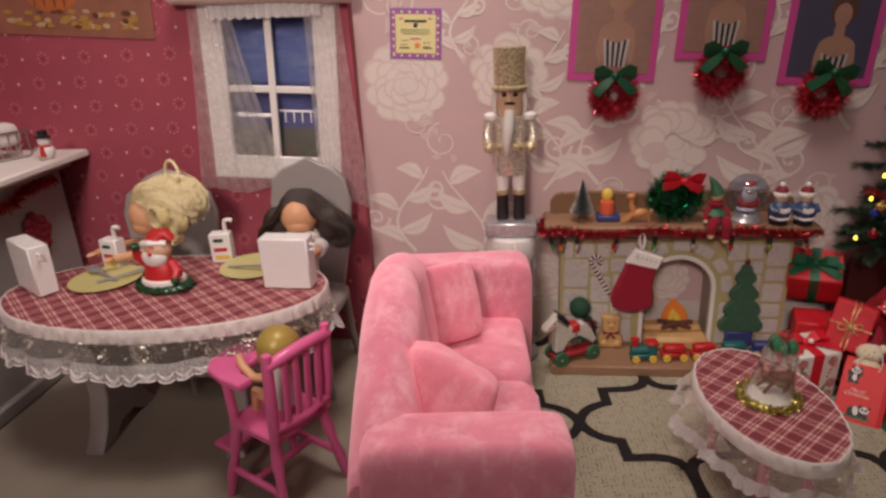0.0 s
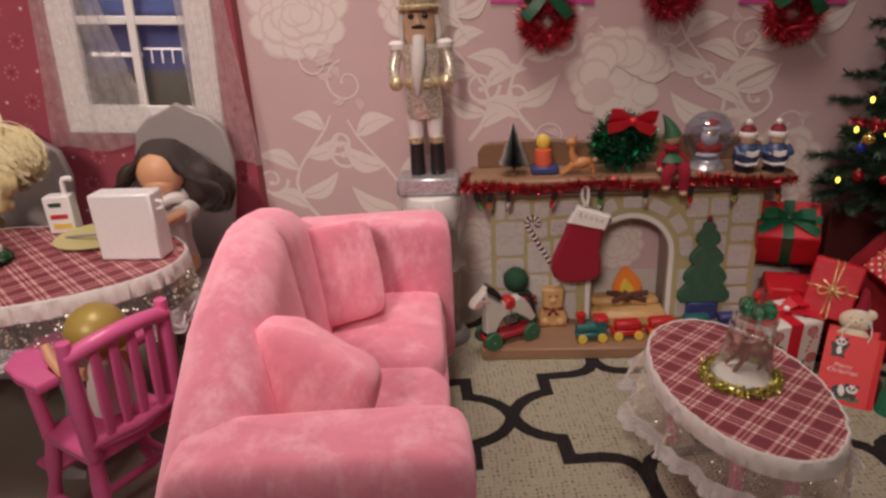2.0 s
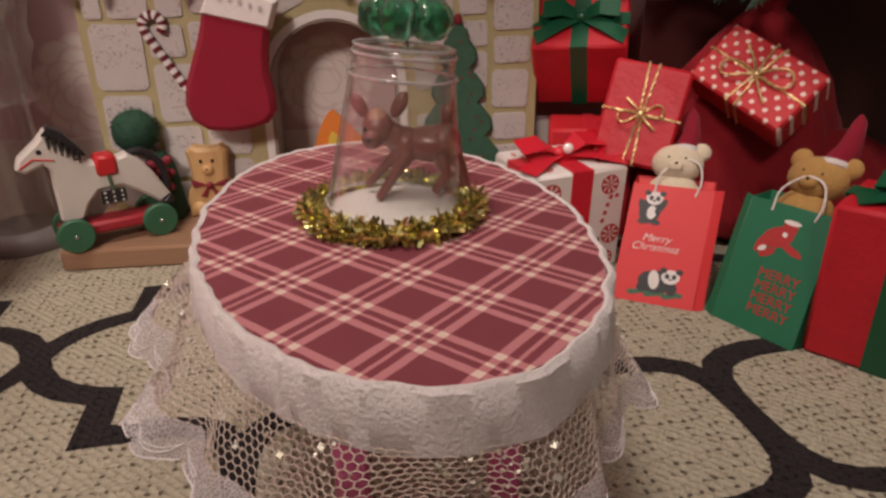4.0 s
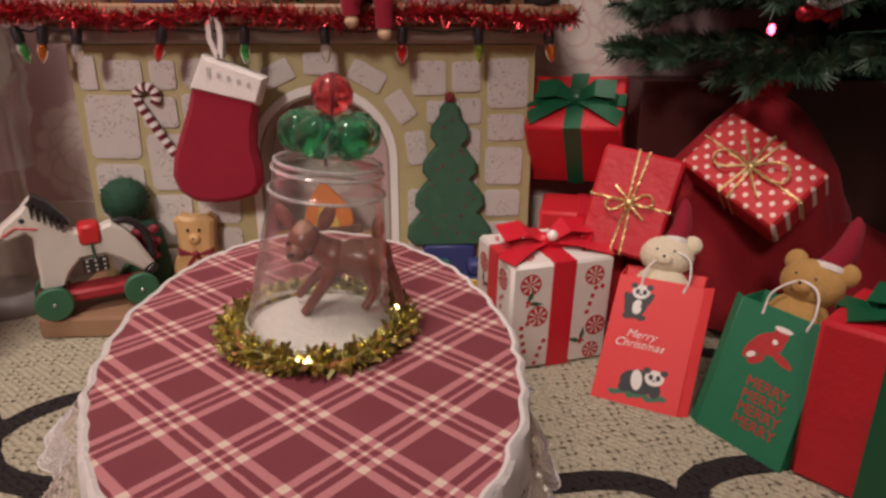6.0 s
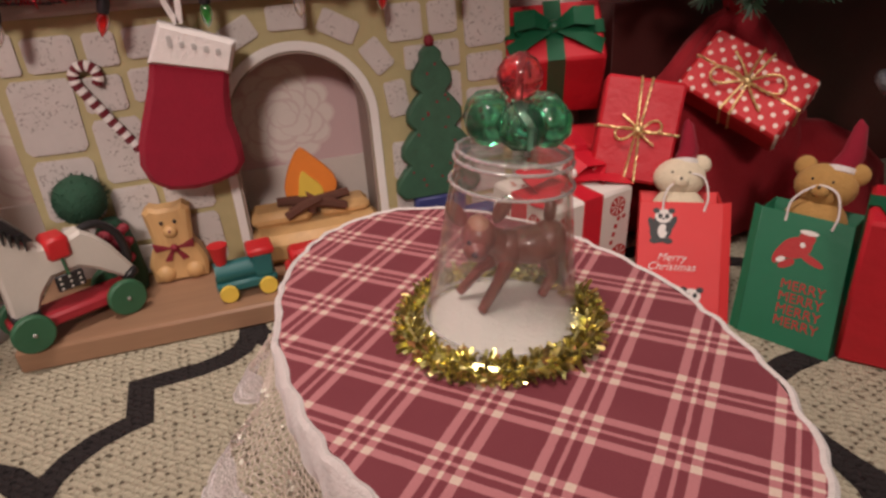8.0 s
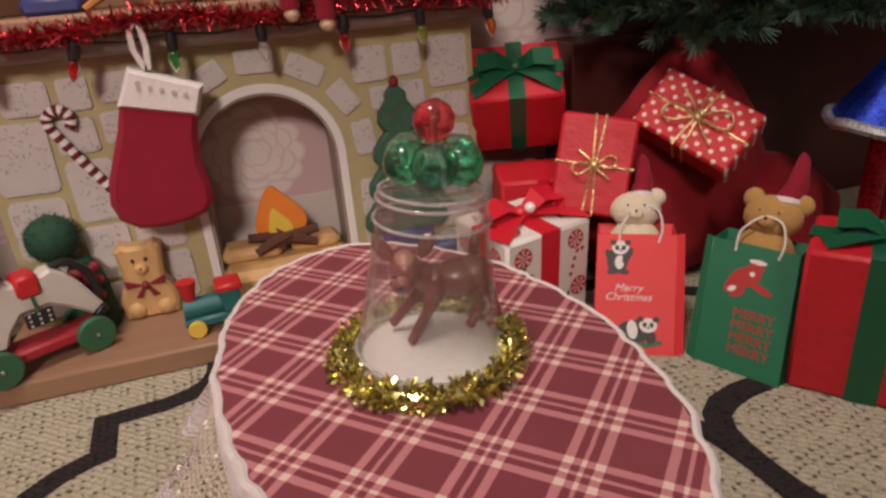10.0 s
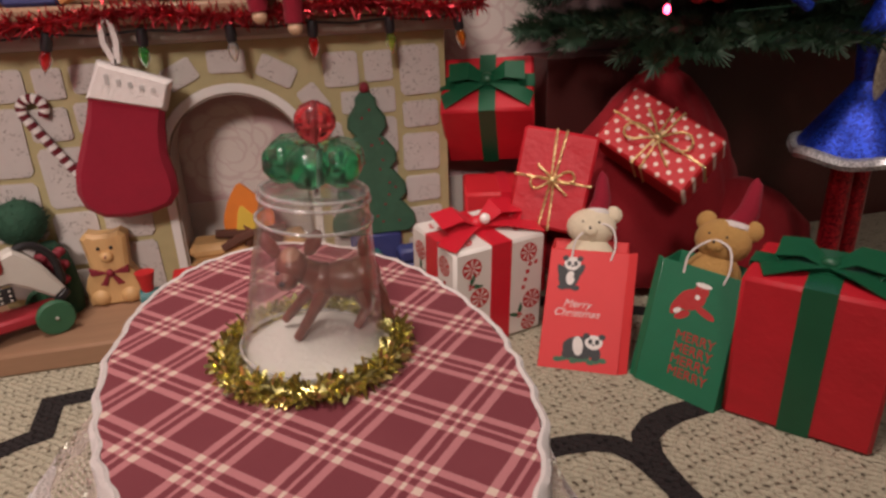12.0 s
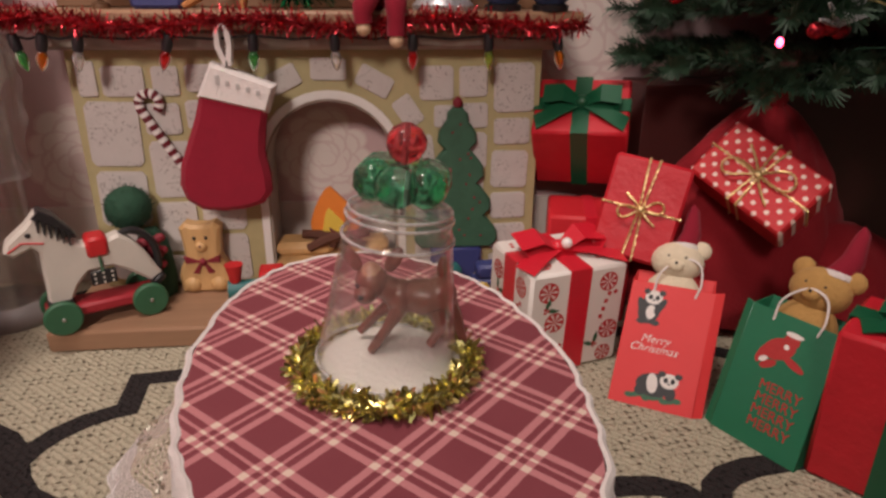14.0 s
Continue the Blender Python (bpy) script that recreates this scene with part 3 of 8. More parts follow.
FAWN = paint("brown_glaze", (0.23, 0.075, 0.055), 0.35, vary=0.5, scale=160, coat=0.35)
FAWN_PALE = paint("cream_glaze", (0.66, 0.44, 0.28), 0.4, vary=0.2, scale=180)
FAWN_FACE = paint("light_brown_glaze", (0.46, 0.23, 0.16), 0.35, vary=0.25, scale=180, coat=0.5)
SNOW = paint("white_snow", (0.68, 0.645, 0.60), 0.8, vary=0.06, scale=400, bumps=0.8)
PLATE_GREEN = paint("pale_green_plastic", (0.54, 0.49, 0.21), 0.35, vary=0.05, bumps=0.04)
CUTLERY = paint("grey_plastic", (0.30, 0.30, 0.31), 0.35, 0.3, vary=0.1)
BEAR_WHITE = paint("cream_plush", (0.74, 0.64, 0.47), 0.95, vary=0.12, scale=500, bumps=0.9, sheen=0.4)
BEAR_TAN = paint("tan_plush", (0.47, 0.27, 0.085), 0.95, vary=0.15, scale=500, bumps=0.9, sheen=0.4)
GREEN_BAG = paint("green_card", (0.010, 0.150, 0.07), 0.42, vary=0.12, scale=70, bumps=0.25, bscale=120, coat=0.08, wrinkle=True)
RED_BAG = paint("red_card", (0.70, 0.042, 0.045), 0.46, vary=0.08, scale=70, bumps=0.25, bscale=120, spec=0.35, wrinkle=True)
MAGENTA = paint("magenta_card", (0.58, 0.075, 0.30), 0.45, vary=0.06)
PURPLE = paint("purple_card", (0.28, 0.12, 0.36), 0.5, vary=0.06)
YELLOW_CARD = paint("yellow_card", (0.76, 0.68, 0.32), 0.5, vary=0.05)
TAN_CARD = paint("tan_card", (0.33, 0.19, 0.15), 0.4, vary=0.25, coat=0.2)
BLUE_CARD = paint("dusk_blue_card", (0.075, 0.07, 0.12), 0.4, vary=0.15, coat=0.2)
LEAF = paint("tree_needles", (0.020, 0.057, 0.028), 0.6, vary=0.35, scale=200, bumps=0.2)
LEAF_TIP = paint("frosted_needles", (0.10, 0.155, 0.11), 0.7, vary=0.3, scale=300)
BARK = paint("dark_bark", (0.03, 0.018, 0.014), 0.9, vary=0.3)
WRAP = film_mat("plastic_wrap", (0.85, 0.82, 0.80), 0.22, 0.08)

# ---------------------------------------------------------------- the room
TILT_WALL = -3.2          # the window and the pictures hang a little askew


def setting(name, g, label, category):
    return solo(name, g, T(), label, category, "", "structure")


FZ = -0.12                # the grey board under the rug
setting("floor", G(FLOOR).box((10, 10, FZ - 1.0), (150, 110, 2.0), 0.02), "grey-brown painted board floor of the dollhouse dining room", "floor")

# red wall with the window's opening
WX0, WX1, WZ0, WZ1 = -20.6, -10.6, 18.2, 31.6
red = G(RED_PAPER)
red.box(((-48 + WX0) / 2, 58.64, 20), (WX0 + 48, 1.28, 40), 0.02)
red.box(((WX1 - 7.9) / 2, 58.64, 20), (-7.9 - WX1, 1.28, 40), 0.02)
red.box(((WX0 + WX1) / 2, 58.64, WZ0 / 2), (WX1 - WX0, 1.28, WZ0), 0.02)
red.box(((WX0 + WX1) / 2, 58.64, (40 + WZ1) / 2), (WX1 - WX0, 1.28, 40 - WZ1), 0.02)
wall_north = setting("wall_north", red, "deep red wallpapered wall with small printed flowers", "wall")


def disc(g, x, z, r, y, k, n=8, ry=None, turn=0.0, star=0.0):
    pts = []
    for i in range(n):
        a = 2 * math.pi * i / n + turn
        q = r * (1 - star * (i % 2))
        pts.append((x + q * math.cos(a), y, z + (ry or r) / r * q * math.sin(a)))
    g.put([(x, y, z)] + pts, [(0, i + 1, (i + 1) % n + 1)[::-1] for i in range(n)], None, k)


rnd = random.Random(4)
flowers = G(RED_PRINT, DARK_PRINT, CREAM_PRINT)
for j in range(15):
    for i in range(20):
        x, z = -47 + i * 2.05 + (j % 2) * 1.02, 2.0 + j * 2.2
        if WX0 - 0.6 < x < WX1 + 0.6 and WZ0 - 0.6 < z < WZ1 + 0.6 or x > -8.3:
            continue
        if (i + j) % 2:
            for a in range(8):
                b = a * math.pi / 4
                disc(flowers, x + 0.5 * math.cos(b), z + 0.5 * math.sin(b), 0.12, 57.985, 0, 6)
            disc(flowers, x, z, 0.2, 57.985, 1, 8)
        else:
            disc(flowers, x, z, 0.26, 57.985, 0, 10, None, rnd.random(), 0.5)
            disc(flowers, x, z, 0.09, 57.975, 2, 6)
part("wallpaper_print", flowers, wall_north)["kind"] = "stuff"

# pink wall, its printed flowers, scrolls and leaves
wall_pink = setting("wall_east", G(PINK_PAPER).box((18.25, 59.7, 20), (53.5, 0.8, 40), 0.02), "dusty pink wallpapered wall with cream peonies and scrolling leaves", "wall")
prints = G(CREAM_PRINT, CREAM_SHADE, PINK_PAPER)
PY = 59.292


LAY = [0]


def layer():
    LAY[0] += 1
    return PY - 0.00025 * (LAY[0] % 199)


def stem(pts, w0, w1, y=None, k=0):
    y = layer() if y is None else y
    P = [Vector((p[0], p[1])) for p in pts]
    vs = []
    for i, p in enumerate(P):
        d = (P[min(i + 1, len(P) - 1)] - P[max(i - 1, 0)]).normalized()
        w = (w0 + (w1 - w0) * i / (len(P) - 1)) / 2
        vs += [(p.x - d.y * w, y, p.y + d.x * w), (p.x + d.y * w, y, p.y - d.x * w)]
    prints.put(vs, [(2 * i, 2 * i + 1, 2 * i + 3, 2 * i + 2) for i in range(len(P) - 1)], None, k)


def leaf(x, z, L, W, a, k=0, bend=0.2):
    y = layer()
    ca, sa = math.cos(a), math.sin(a)
    vs = []
    for i in range(9):
        t = i / 8
        w = W * math.sin(math.pi * t ** 0.8) * 0.5
        b = bend * L * math.sin(math.pi * t)
        for s in (-1, 1):
            u, v = t * L, b + s * w
            vs.append((x + u * ca - v * sa, y, z + u * sa + v * ca))
    prints.put(vs, [(2 * i, 2 * i + 2, 2 * i + 3, 2 * i + 1) for i in range(8)], None, k)
    mid = [(x + t * L * ca - bend * L * math.sin(math.pi * t) * sa, z + t * L * sa + bend * L * math.sin(math.pi * t) * ca) for t in (0.08, 0.3, 0.5, 0.7, 0.9)]
    stem(mid, 0.08, 0.03, None, 2)


def curl(x, z, r, a, way, turns=1.3, w=0.28):
    pts = []
    for i in range(26):
        t = i / 25
        q = a + way * t * turns * 2 * math.pi
        R = r * (1 - 0.8 * t)
        pts.append((x + R * math.cos(q), z + R * math.sin(q)))
    stem(pts, w, w * 0.6)
    disc(prints, pts[-1][0], pts[-1][1], w * 0.75, layer(), 0, 8)


def peony(x, z, R, seed):
    r0 = random.Random(seed)
    for ring, (n, rr, size) in enumerate(((11, 0.80, 0.36), (9, 0.55, 0.36), (7, 0.32, 0.32), (4, 0.12, 0.26))):
        for i in range(n):
            a = 2 * math.pi * (i + 0.5 * (ring % 2)) / n + r0.uniform(-0.15, 0.15)
            px, pz, s = x + R * rr * math.cos(a), z + R * rr * math.sin(a), R * size * r0.uniform(0.85, 1.15)
            disc(prints, px, pz, s, layer(), 1, 12, s * r0.uniform(0.75, 1.0), a)
            disc(prints, px - 0.05 * math.cos(a), pz - 0.05 * math.sin(a), s * 0.88, layer(), 0, 12, s * 0.74, a)


def spray(x, z, s, flip):
    """One sprig: a long stem with leaves and curls on both sides."""
    pts = [(x + flip * s * 1.6 * math.sin(t * 0.55), z + s * t) for t in (0, 1, 2, 3, 4, 5, 6, 7, 8)]
    stem(pts, 0.34, 0.14)
    for i, (q, L) in enumerate(((1, 3.2), (2, 3.6), (4, 3.4), (5, 3.0), (7, 2.6))):
        a = radians(90 + flip * (60 if i % 2 else -70))
        leaf(pts[q][0], pts[q][1], L * s, 1.25 * s, a, 0, 0.16 * flip)
    curl(pts[3][0] + flip * 1.9 * s, pts[3][1] + 0.3, 1.25 * s, radians(180 if flip > 0 else 0), flip)
    curl(pts[6][0] - flip * 1.7 * s, pts[6][1], 1.1 * s, radians(0 if flip > 0 else 180), -flip)


rv = random.Random(23)
for i in range(30):
    x, z = rv.uniform(-6.5, 34.5), rv.uniform(9, 38)
    fl = rv.choice((-1, 1))
    curl(x, z, rv.uniform(0.9, 1.7), rv.uniform(0, 6.283), fl, 1.2, 0.17)
    for q in range(3):
        leaf(x + rv.uniform(-1.2, 1.2), z + rv.uniform(-1.2, 1.2), rv.uniform(1.0, 1.7), 0.55, rv.uniform(0, 6.283), 1)
for i, (x, z, R) in enumerate(((-3.6, 25.0, 3.3), (5.4, 25.6, 3.0), (19.6, 19.4, 3.2), (9.4, 33.0, 3.0), (20.0, 6.2, 2.1), (31.5, 30.5, 3.0), (32.0, 12.0, 3.0), (-4.8, 5.0, 3.0), (8.9, 6.2, 2.4))):
    peony(x, z, R, i)
for x, z, s, fl in ((1.2, 7, 1.25, 1), (-3.6, 9, 1.05, -1), (8.6, 15, 1.0, 1), (13.5, 15.5, 1.1, -1), (12.6, 5, 0.7, 1), (25.5, 13.5, 1.2, 1), (17, 24, 0.9, -1), (29.5, 16, 1.0, -1), (1.6, 27, 0.7, -1), (26, 27, 0.8, 1), (34, 20, 1.0, -1), (9.0, 22.5, 0.8, -1)):
    spray(x, z, s, fl)
part("wallpaper_print", prints, wall_pink)["kind"] = "stuff"
solo("baseboard", G(SKIRTING).box((13.0, 59.22, 1.95), (42.0, 0.14, 3.9), 0.04), T(), "white skirting strip along the pink wall", "baseboard", "", "structure")

setting("wall_south_east", G(MAROON).box((63.6, 59.7, 22), (37.0, 0.8, 46), 0.02), "dark maroon board behind the decorated tree", "wall")
setting("wall_right", G(MAROON).box((82, 20, 22), (0.8, 90, 46), 0.02), "dark maroon side board closing the display", "wall")
# unseen boards added to block the front spot from near floor and upper right
setting("light_block_low", G(MAROON).box((17, -10.5, 19.7), (130, 0.8, 39.6), 0.02), "unseen plain dark maroon low front board added to block the front spot", "wall")
setting("light_block_upper", G(MAROON).box((41, -10.5, 64), (84, 0.8, 24), 0.02), "unseen plain dark maroon upper front board added to dim the upper right", "wall")
# unseen board added to darken the tree and the right end of the wall
setting("ceiling", G(MAROON).box((64, 49.5, 46), (37, 19.5, 0.8), 0.02), "unseen dark maroon board added above the tree to dim the right side", "ceiling")
setting("wall_west", G(RED_PAPER).box((-48.4, 20, 20), (0.8, 77, 40), 0.02), "deep red wallpapered side wall", "wall")

# the rug: burlap with a printed trellis
RUG_TURN = 5.6
rug = solo("rug", G(BURLAP).box((0, 0, -0.06), (64, 60, 0.12), 0.03), T(32.0, 33.8, 0, 0, 0, RUG_TURN), "cream burlap rug with a black printed quatrefoil trellis", "rug")
HW, HH = 6.75, 7.4
edge_line = [(0, 0), (0.3, 0.8), (0.8, 1.5), (1.5, 2.05), (2.3, 2.4), (2.7, 2.5), (2.74, 4.4), (3.45, 4.42), (4.65, 4.42), (5.58, 4.62), (6.2, 5.0), (6.6, 5.7), (6.72, 6.5), (6.75, 7.4)]
quarter = [(x - HW, y) for x, y in edge_line]
trellis = G(INK)
inv = (rug.matrix_world.inverted() @ Vector((0.1783, 0.456, 0))) / CM
for i in range(-5, 6):
    for j in range(-6, 7):
        if i % 2 or j % 2:
            continue
        cx, cy = inv.x + i * HW, inv.y + j * HH
        for sx in (-1, 1):
            for sy in (-1, 1):
                pts = [Vector((cx + sx * x, cy + sy * y)) for x, y in quarter]
                if not all(-31.8 < p.x < 31.8 and -29.8 < p.y < 29.8 for p in pts):
                    continue
                vs = []
                for q, p in enumerate(pts):
                    d1 = (p - pts[q - 1] if q else pts[1] - p).normalized()
                    d2 = (pts[q + 1] - p if q < len(pts) - 1 else p - pts[q - 1]).normalized()
                    n = Vector((-d1.y - d2.y, d1.x + d2.x)) / max(0.4, 1 + d1.dot(d2))
                    w = 0.43 * (1 + 0.12 * noise.noise(Vector((p.x, p.y, 1.7))))
                    up = 0.012 + 0.0015 * ((i * 7 + j * 3 + sx + 2 * sy) % 5)
                    vs += [(p.x + n.x * w, p.y + n.y * w, up), (p.x - n.x * w, p.y - n.y * w, up)]
                fs = [(2 * q, 2 * q + 1, 2 * q + 3, 2 * q + 2) for q in range(len(pts) - 1)]
                if sx * sy < 0:
                    fs = [f[::-1] for f in fs]
                trellis.put(vs, fs)
part("trellis_print", trellis, rug)

# window
WIN = T(-15.4, 58.0, 25.0, 0, TILT_WALL * -1, 0)
win = thing("window_1", WIN, "white four-pane toy window with a dusk sea view", "window", "", "structure")
fr = G(WHITE)
fr.box((-5.05, -0.15, -0.325), (2.0, 0.5, 15.65), 0.06)
fr.box((5.05, -0.15, -0.325), (2.0, 0.5, 15.65), 0.06)
fr.box((0, -0.15, -7.1), (8.12, 0.5, 2.1), 0.06)
fr.box((0, -0.15, 6.8), (8.12, 0.5, 1.4), 0.06)
part("window_frame", fr, win)
part("muntin", G(WHITE).box((0, -0.02, 0), (0.62, 0.3, 12.3), 0.05), win)
part("muntin", G(WHITE).box((-2.18, -0.02, 0), (3.72, 0.26, 0.6), 0.05), win)
part("muntin", G(WHITE).box((2.18, -0.02, 0), (3.72, 0.26, 0.6), 0.05), win)
GLASS = clear("window_glass", (0.96, 0.96, 0.97), 0.02, 1.45)
for sx in (-2.18, 2.18):
    for sz in (-3.1, 3.1):
        ob = part("pane", G(GLASS).box((sx, 0.22, sz), (3.9, 0.06, 5.7), 0.01), win)
        ob.visible_shadow = False

m_sea, nt, b = nodes_of("dusk_sea_view")
v = coords(nt)
sep = nt.nodes.new("ShaderNodeSeparateXYZ")
nt.links.new(v, sep.inputs[0])
ramp = nt.nodes.new("ShaderNodeValToRGB")
ramp.color_ramp.interpolation = "LINEAR"
els = ramp.color_ramp.elements
els[0].position, els[0].color = 0.0, (0.030, 0.030, 0.020, 1)
els[1].position, els[1].color = 1.0, (0.020, 0.030, 0.125, 1)
for p, c in ((0.20, (0.05, 0.045, 0.035, 1)), (0.22, (0.03, 0.035, 0.11, 1)), (0.40, (0.016, 0.020, 0.085, 1)), (0.535, (0.012, 0.018, 0.085, 1)), (0.55, (0.036, 0.056, 0.165, 1)), (0.72, (0.030, 0.050, 0.165, 1))):
    e = els.new(p)
    e.color = c
nt.links.new(math_node(nt, "MULTIPLY_ADD", sep.outputs[2], 1 / 0.125, 0.5), ramp.inputs[0])
mp = nt.nodes.new("ShaderNodeMapping")
mp.inputs["Scale"].default_value = (1, 1, 3.2)
nt.links.new(v, mp.inputs[0])
cl = noise_tex(nt, mp.outputs[0], 38, 4)
cr = math_node(nt, "MULTIPLY", math_node(nt, "GREATER_THAN", sep.outputs[2], 0.008), math_node(nt, "MAXIMUM", math_node(nt, "MULTIPLY_ADD", cl, 3.4, -1.55), 0.0))
nt.links.new(mix(nt, math_node(nt, "MINIMUM", cr, 0.7), ramp.outputs[0], (0.13, 0.16, 0.27)), b.inputs["Base Color"])
# faint emission added, so the printed view glows a little by itself
nt.links.new(ramp.outputs[0], b.inputs["Emission Color"])
b.inputs["Emission Strength"].default_value = 0.05
b.inputs["Roughness"].default_value = 0.6
view = G(m_sea).box((0, 1.3, 0), (11.5, 0.1, 15.5), 0.01)
solo("backdrop", view, WIN, "printed dusk view of sea, sky and a dark shore", "backdrop", "", "structure")
rail = G(WHITE, BLACK)
rail.box((2.0, 1.1, -2.05), (4.0, 0.08, 0.16), 0.02)
rail.box((-2.2, 1.1, -2.5), (4.2, 0.08, 0.35), 0.02)
for x in (0.6, 1.4, 2.2, 3.0):
    rail.box((x, 1.1, -2.6), (0.1, 0.08, 1.0), 0.02)
solo("balcony_railing", rail, WIN, "thin white railing seen outside the toy window", "railing")


def drape(name, top, bottom, z1, z0, folds, label, seed):
    """A sheer panel: its top runs from x to x, its foot likewise, in soft folds."""
    g = G(CURTAIN)
    n, m = 40, 22
    vs, fs = [], []
    for j in range(m + 1):
        t = j / m
        s = t ** 1.3
        for i in range(n + 1):
            u = i / n
            x = (top[0] * (1 - s) + bottom[0] * s) * (1 - u) + (top[1] * (1 - s) + bottom[1] * s) * u
            z = z1 * (1 - t) + z0 * t + 0.25 * t * math.sin(u * 9 + seed)
            vs.append((x, 57.12 + 0.12 * math.sin(u * folds * 2 * math.pi + seed + t * 1.2) * (0.6 + 0.6 * t), z))
    for j in range(m):
        for i in range(n):
            o = j * (n + 1) + i
            fs.append((o, o + 1, o + n + 2, o + n + 1))
    g.put(vs, fs)
    solo(name, g, T(), label, "curtain", "window curtains")


drape("curtain", (-21.8, -18.0), (-23.4, -14.4), 32.0, 16.0, 7, "sheer pale pink curtain gathered beside the window", 0.4)
drape("curtain", (-11.6, -8.4), (-11.8, -7.0), 32.0, 14.4, 7, "sheer pale pink curtain hanging straight beside the window", 2.1)
val = thing("valance", T(-15, 57.0, 33.1), "pink fabric curtain rail cover with white lace edging", "valance")
part("cover", G(paint("pink_satin", (0.74, 0.58, 0.55), 0.6, vary=0.1)).tube([(-8.2, 0, 0.1), (-7.9, 0, 0.1), (-4, -0.1, 0.0), (1, 0, -0.1), (5, -0.1, -0.2), (7.6, 0, -0.4), (8.0, 0, -0.5)], [0.5, 0.85, 0.9, 0.85, 0.92, 0.85, 0.5], 14), val)
lace = G(LACE)
vs, fs = [], []
for i in range(61):
    u = i / 60
    vs += [(-5 + 10 * u, 0.0 + 0.15 * math.sin(i * 1.3), -0.7), (-5 + 10 * u, -0.12 + 0.25 * math.sin(i * 1.3 + 0.6), -1.9 - 0.25 * abs(math.sin(i * 0.62)))]
lace.put(vs, [(2 * i, 2 * i + 1, 2 * i + 3, 2 * i + 2) for i in range(60)])
part("lace_edge", lace, val, "white scalloped lace")

# certificate and pictures on the walls
cert = thing("certificate", T(-2.45, 59.25, 29.1, 0, -TILT_WALL, 0), "small printed certificate with a purple patterned border", "certificate")
part("border", G(PURPLE).box((0, 0, 0), (4.5, 0.06, 4.2), 0.02), cert)
inner = G(MAGENTA, YELLOW_CARD)
for i in range(12):
    for s in (-1, 1):
        disc(inner, -1.9 + i * 0.345, s * 1.78, 0.12, -0.04, 0 if i % 2 else 1, 6)
        disc(inner, s * 1.93, -1.6 + i * 0.29, 0.12, -0.04, 0 if i % 2 else 1, 6)
part("border_print", inner, cert)
part("sheet", G(YELLOW_CARD).box((0, -0.045, 0), (3.5, 0.03, 3.2), 0.01), cert)
bars = G(BLACK, MAGENTA, GREEN_PAINT)
for x, z, w, h, k in ((0, 1.05, 1.9, 0.2, 0), (0, 0.35, 2.5, 0.06, 2), (0, 0.18, 2.6, 0.06, 2), (0, 0.01, 2.2, 0.06, 2), (0, -0.4, 0.9, 0.14, 1), (-1.0, -1.15, 0.9, 0.1, 0), (1.05, -1.15, 0.8, 0.1, 0), (-1.25, 1.25, 0.35, 0.12, 1), (1.25, 1.25, 0.35, 0.12, 1)):
    bars.box((x, -0.068, z), (w, 0.012, h), 0.005, k=k)
for i in range(12):
    disc(bars, (-1, 1)[i % 2] * (0.75 + 0.22 * (i // 4)), -0.55 - 0.17 * (i % 4), 0.07, -0.067, (0, 2, 1)[i % 3], 6)
disc(bars, 0, 0.72, 0.2, -0.067, 0, 10)
part("unreadable_lines", bars, cert)
st = G(ORANGE_PAINT)
disc(st, 0.15, -0.95, 0.35, -0.066, 0, 10, None, math.pi / 2, 0.5)
part("star", st, cert)


POSTER_SKIN = paint("printed_skin_tone", (0.42, 0.24, 0.17), 0.4, vary=0.25, scale=30, coat=0.2)
POSTER_FAIR = paint("printed_fair_tone", (0.40, 0.26, 0.13), 0.4, vary=0.3, scale=60, coat=0.2)
POSTER_DARK = paint("printed_dark_tone", (0.11, 0.06, 0.04), 0.4, vary=0.3, scale=60, coat=0.2)
POSTER_WHITE = paint("printed_white", (0.50, 0.46, 0.44), 0.4, vary=0.1, coat=0.2)
POSTER_BLACK = paint("printed_black", (0.03, 0.024, 0.026), 0.4, vary=0.1, coat=0.2)


def portrait(at, ground, hair, label, body):
    p = thing("poster", T(at[0], 59.22, at[1], 0, -TILT_WALL, 0), label, "poster", "portrait posters")
    part("border", G(MAGENTA).box((0, 0, 6.0), (7.3, 0.08, 12.0), 0.02), p)
    part("sheet", G(ground).box((0, -0.055, 6.1), (6.1, 0.03, 10.9), 0.01), p)
    g = G(POSTER_SKIN, hair, POSTER_WHITE, POSTER_BLACK)
    dx, dz = body
    disc(g, dx, dz + 3.0, 1.45, -0.075, 0, 20, 0.95)
    for sx in (-1, 1):
        disc(g, dx + sx * 1.25, dz + 1.9, 0.34, -0.0752, 0, 12, 1.3)
    disc(g, dx, dz + 4.2, 0.42, -0.076, 0, 10, 1.1)
    disc(g, dx + 0.1, dz + 5.9, 1.05, -0.078, 1, 18, 1.2)
    disc(g, dx + 0.05, dz + 5.5, 0.66, -0.082, 0, 16, 0.9)
    for i in range(9):
        x = dx - 0.95 + i * 0.21
        lift = 0.35 * abs(i - 4) / 4
        lean = 0.12 * (i - 4) / 4
        g.put([(x - lean, -0.084, dz + 0.3), (x + 0.215 - lean, -0.084, dz + 0.3), (x + 0.215 + lean, -0.084, dz + 2.2 + lift), (x + lean, -0.084, dz + 2.2 + lift)], [(0, 1, 2, 3)], None, 3 if i % 2 else 2)
    part("printed_figure", g, p)
    return p


portrait((14.1, 24.6), TAN_CARD, POSTER_FAIR, "portrait poster in a magenta border on a tan ground", (0.2, 0.9))
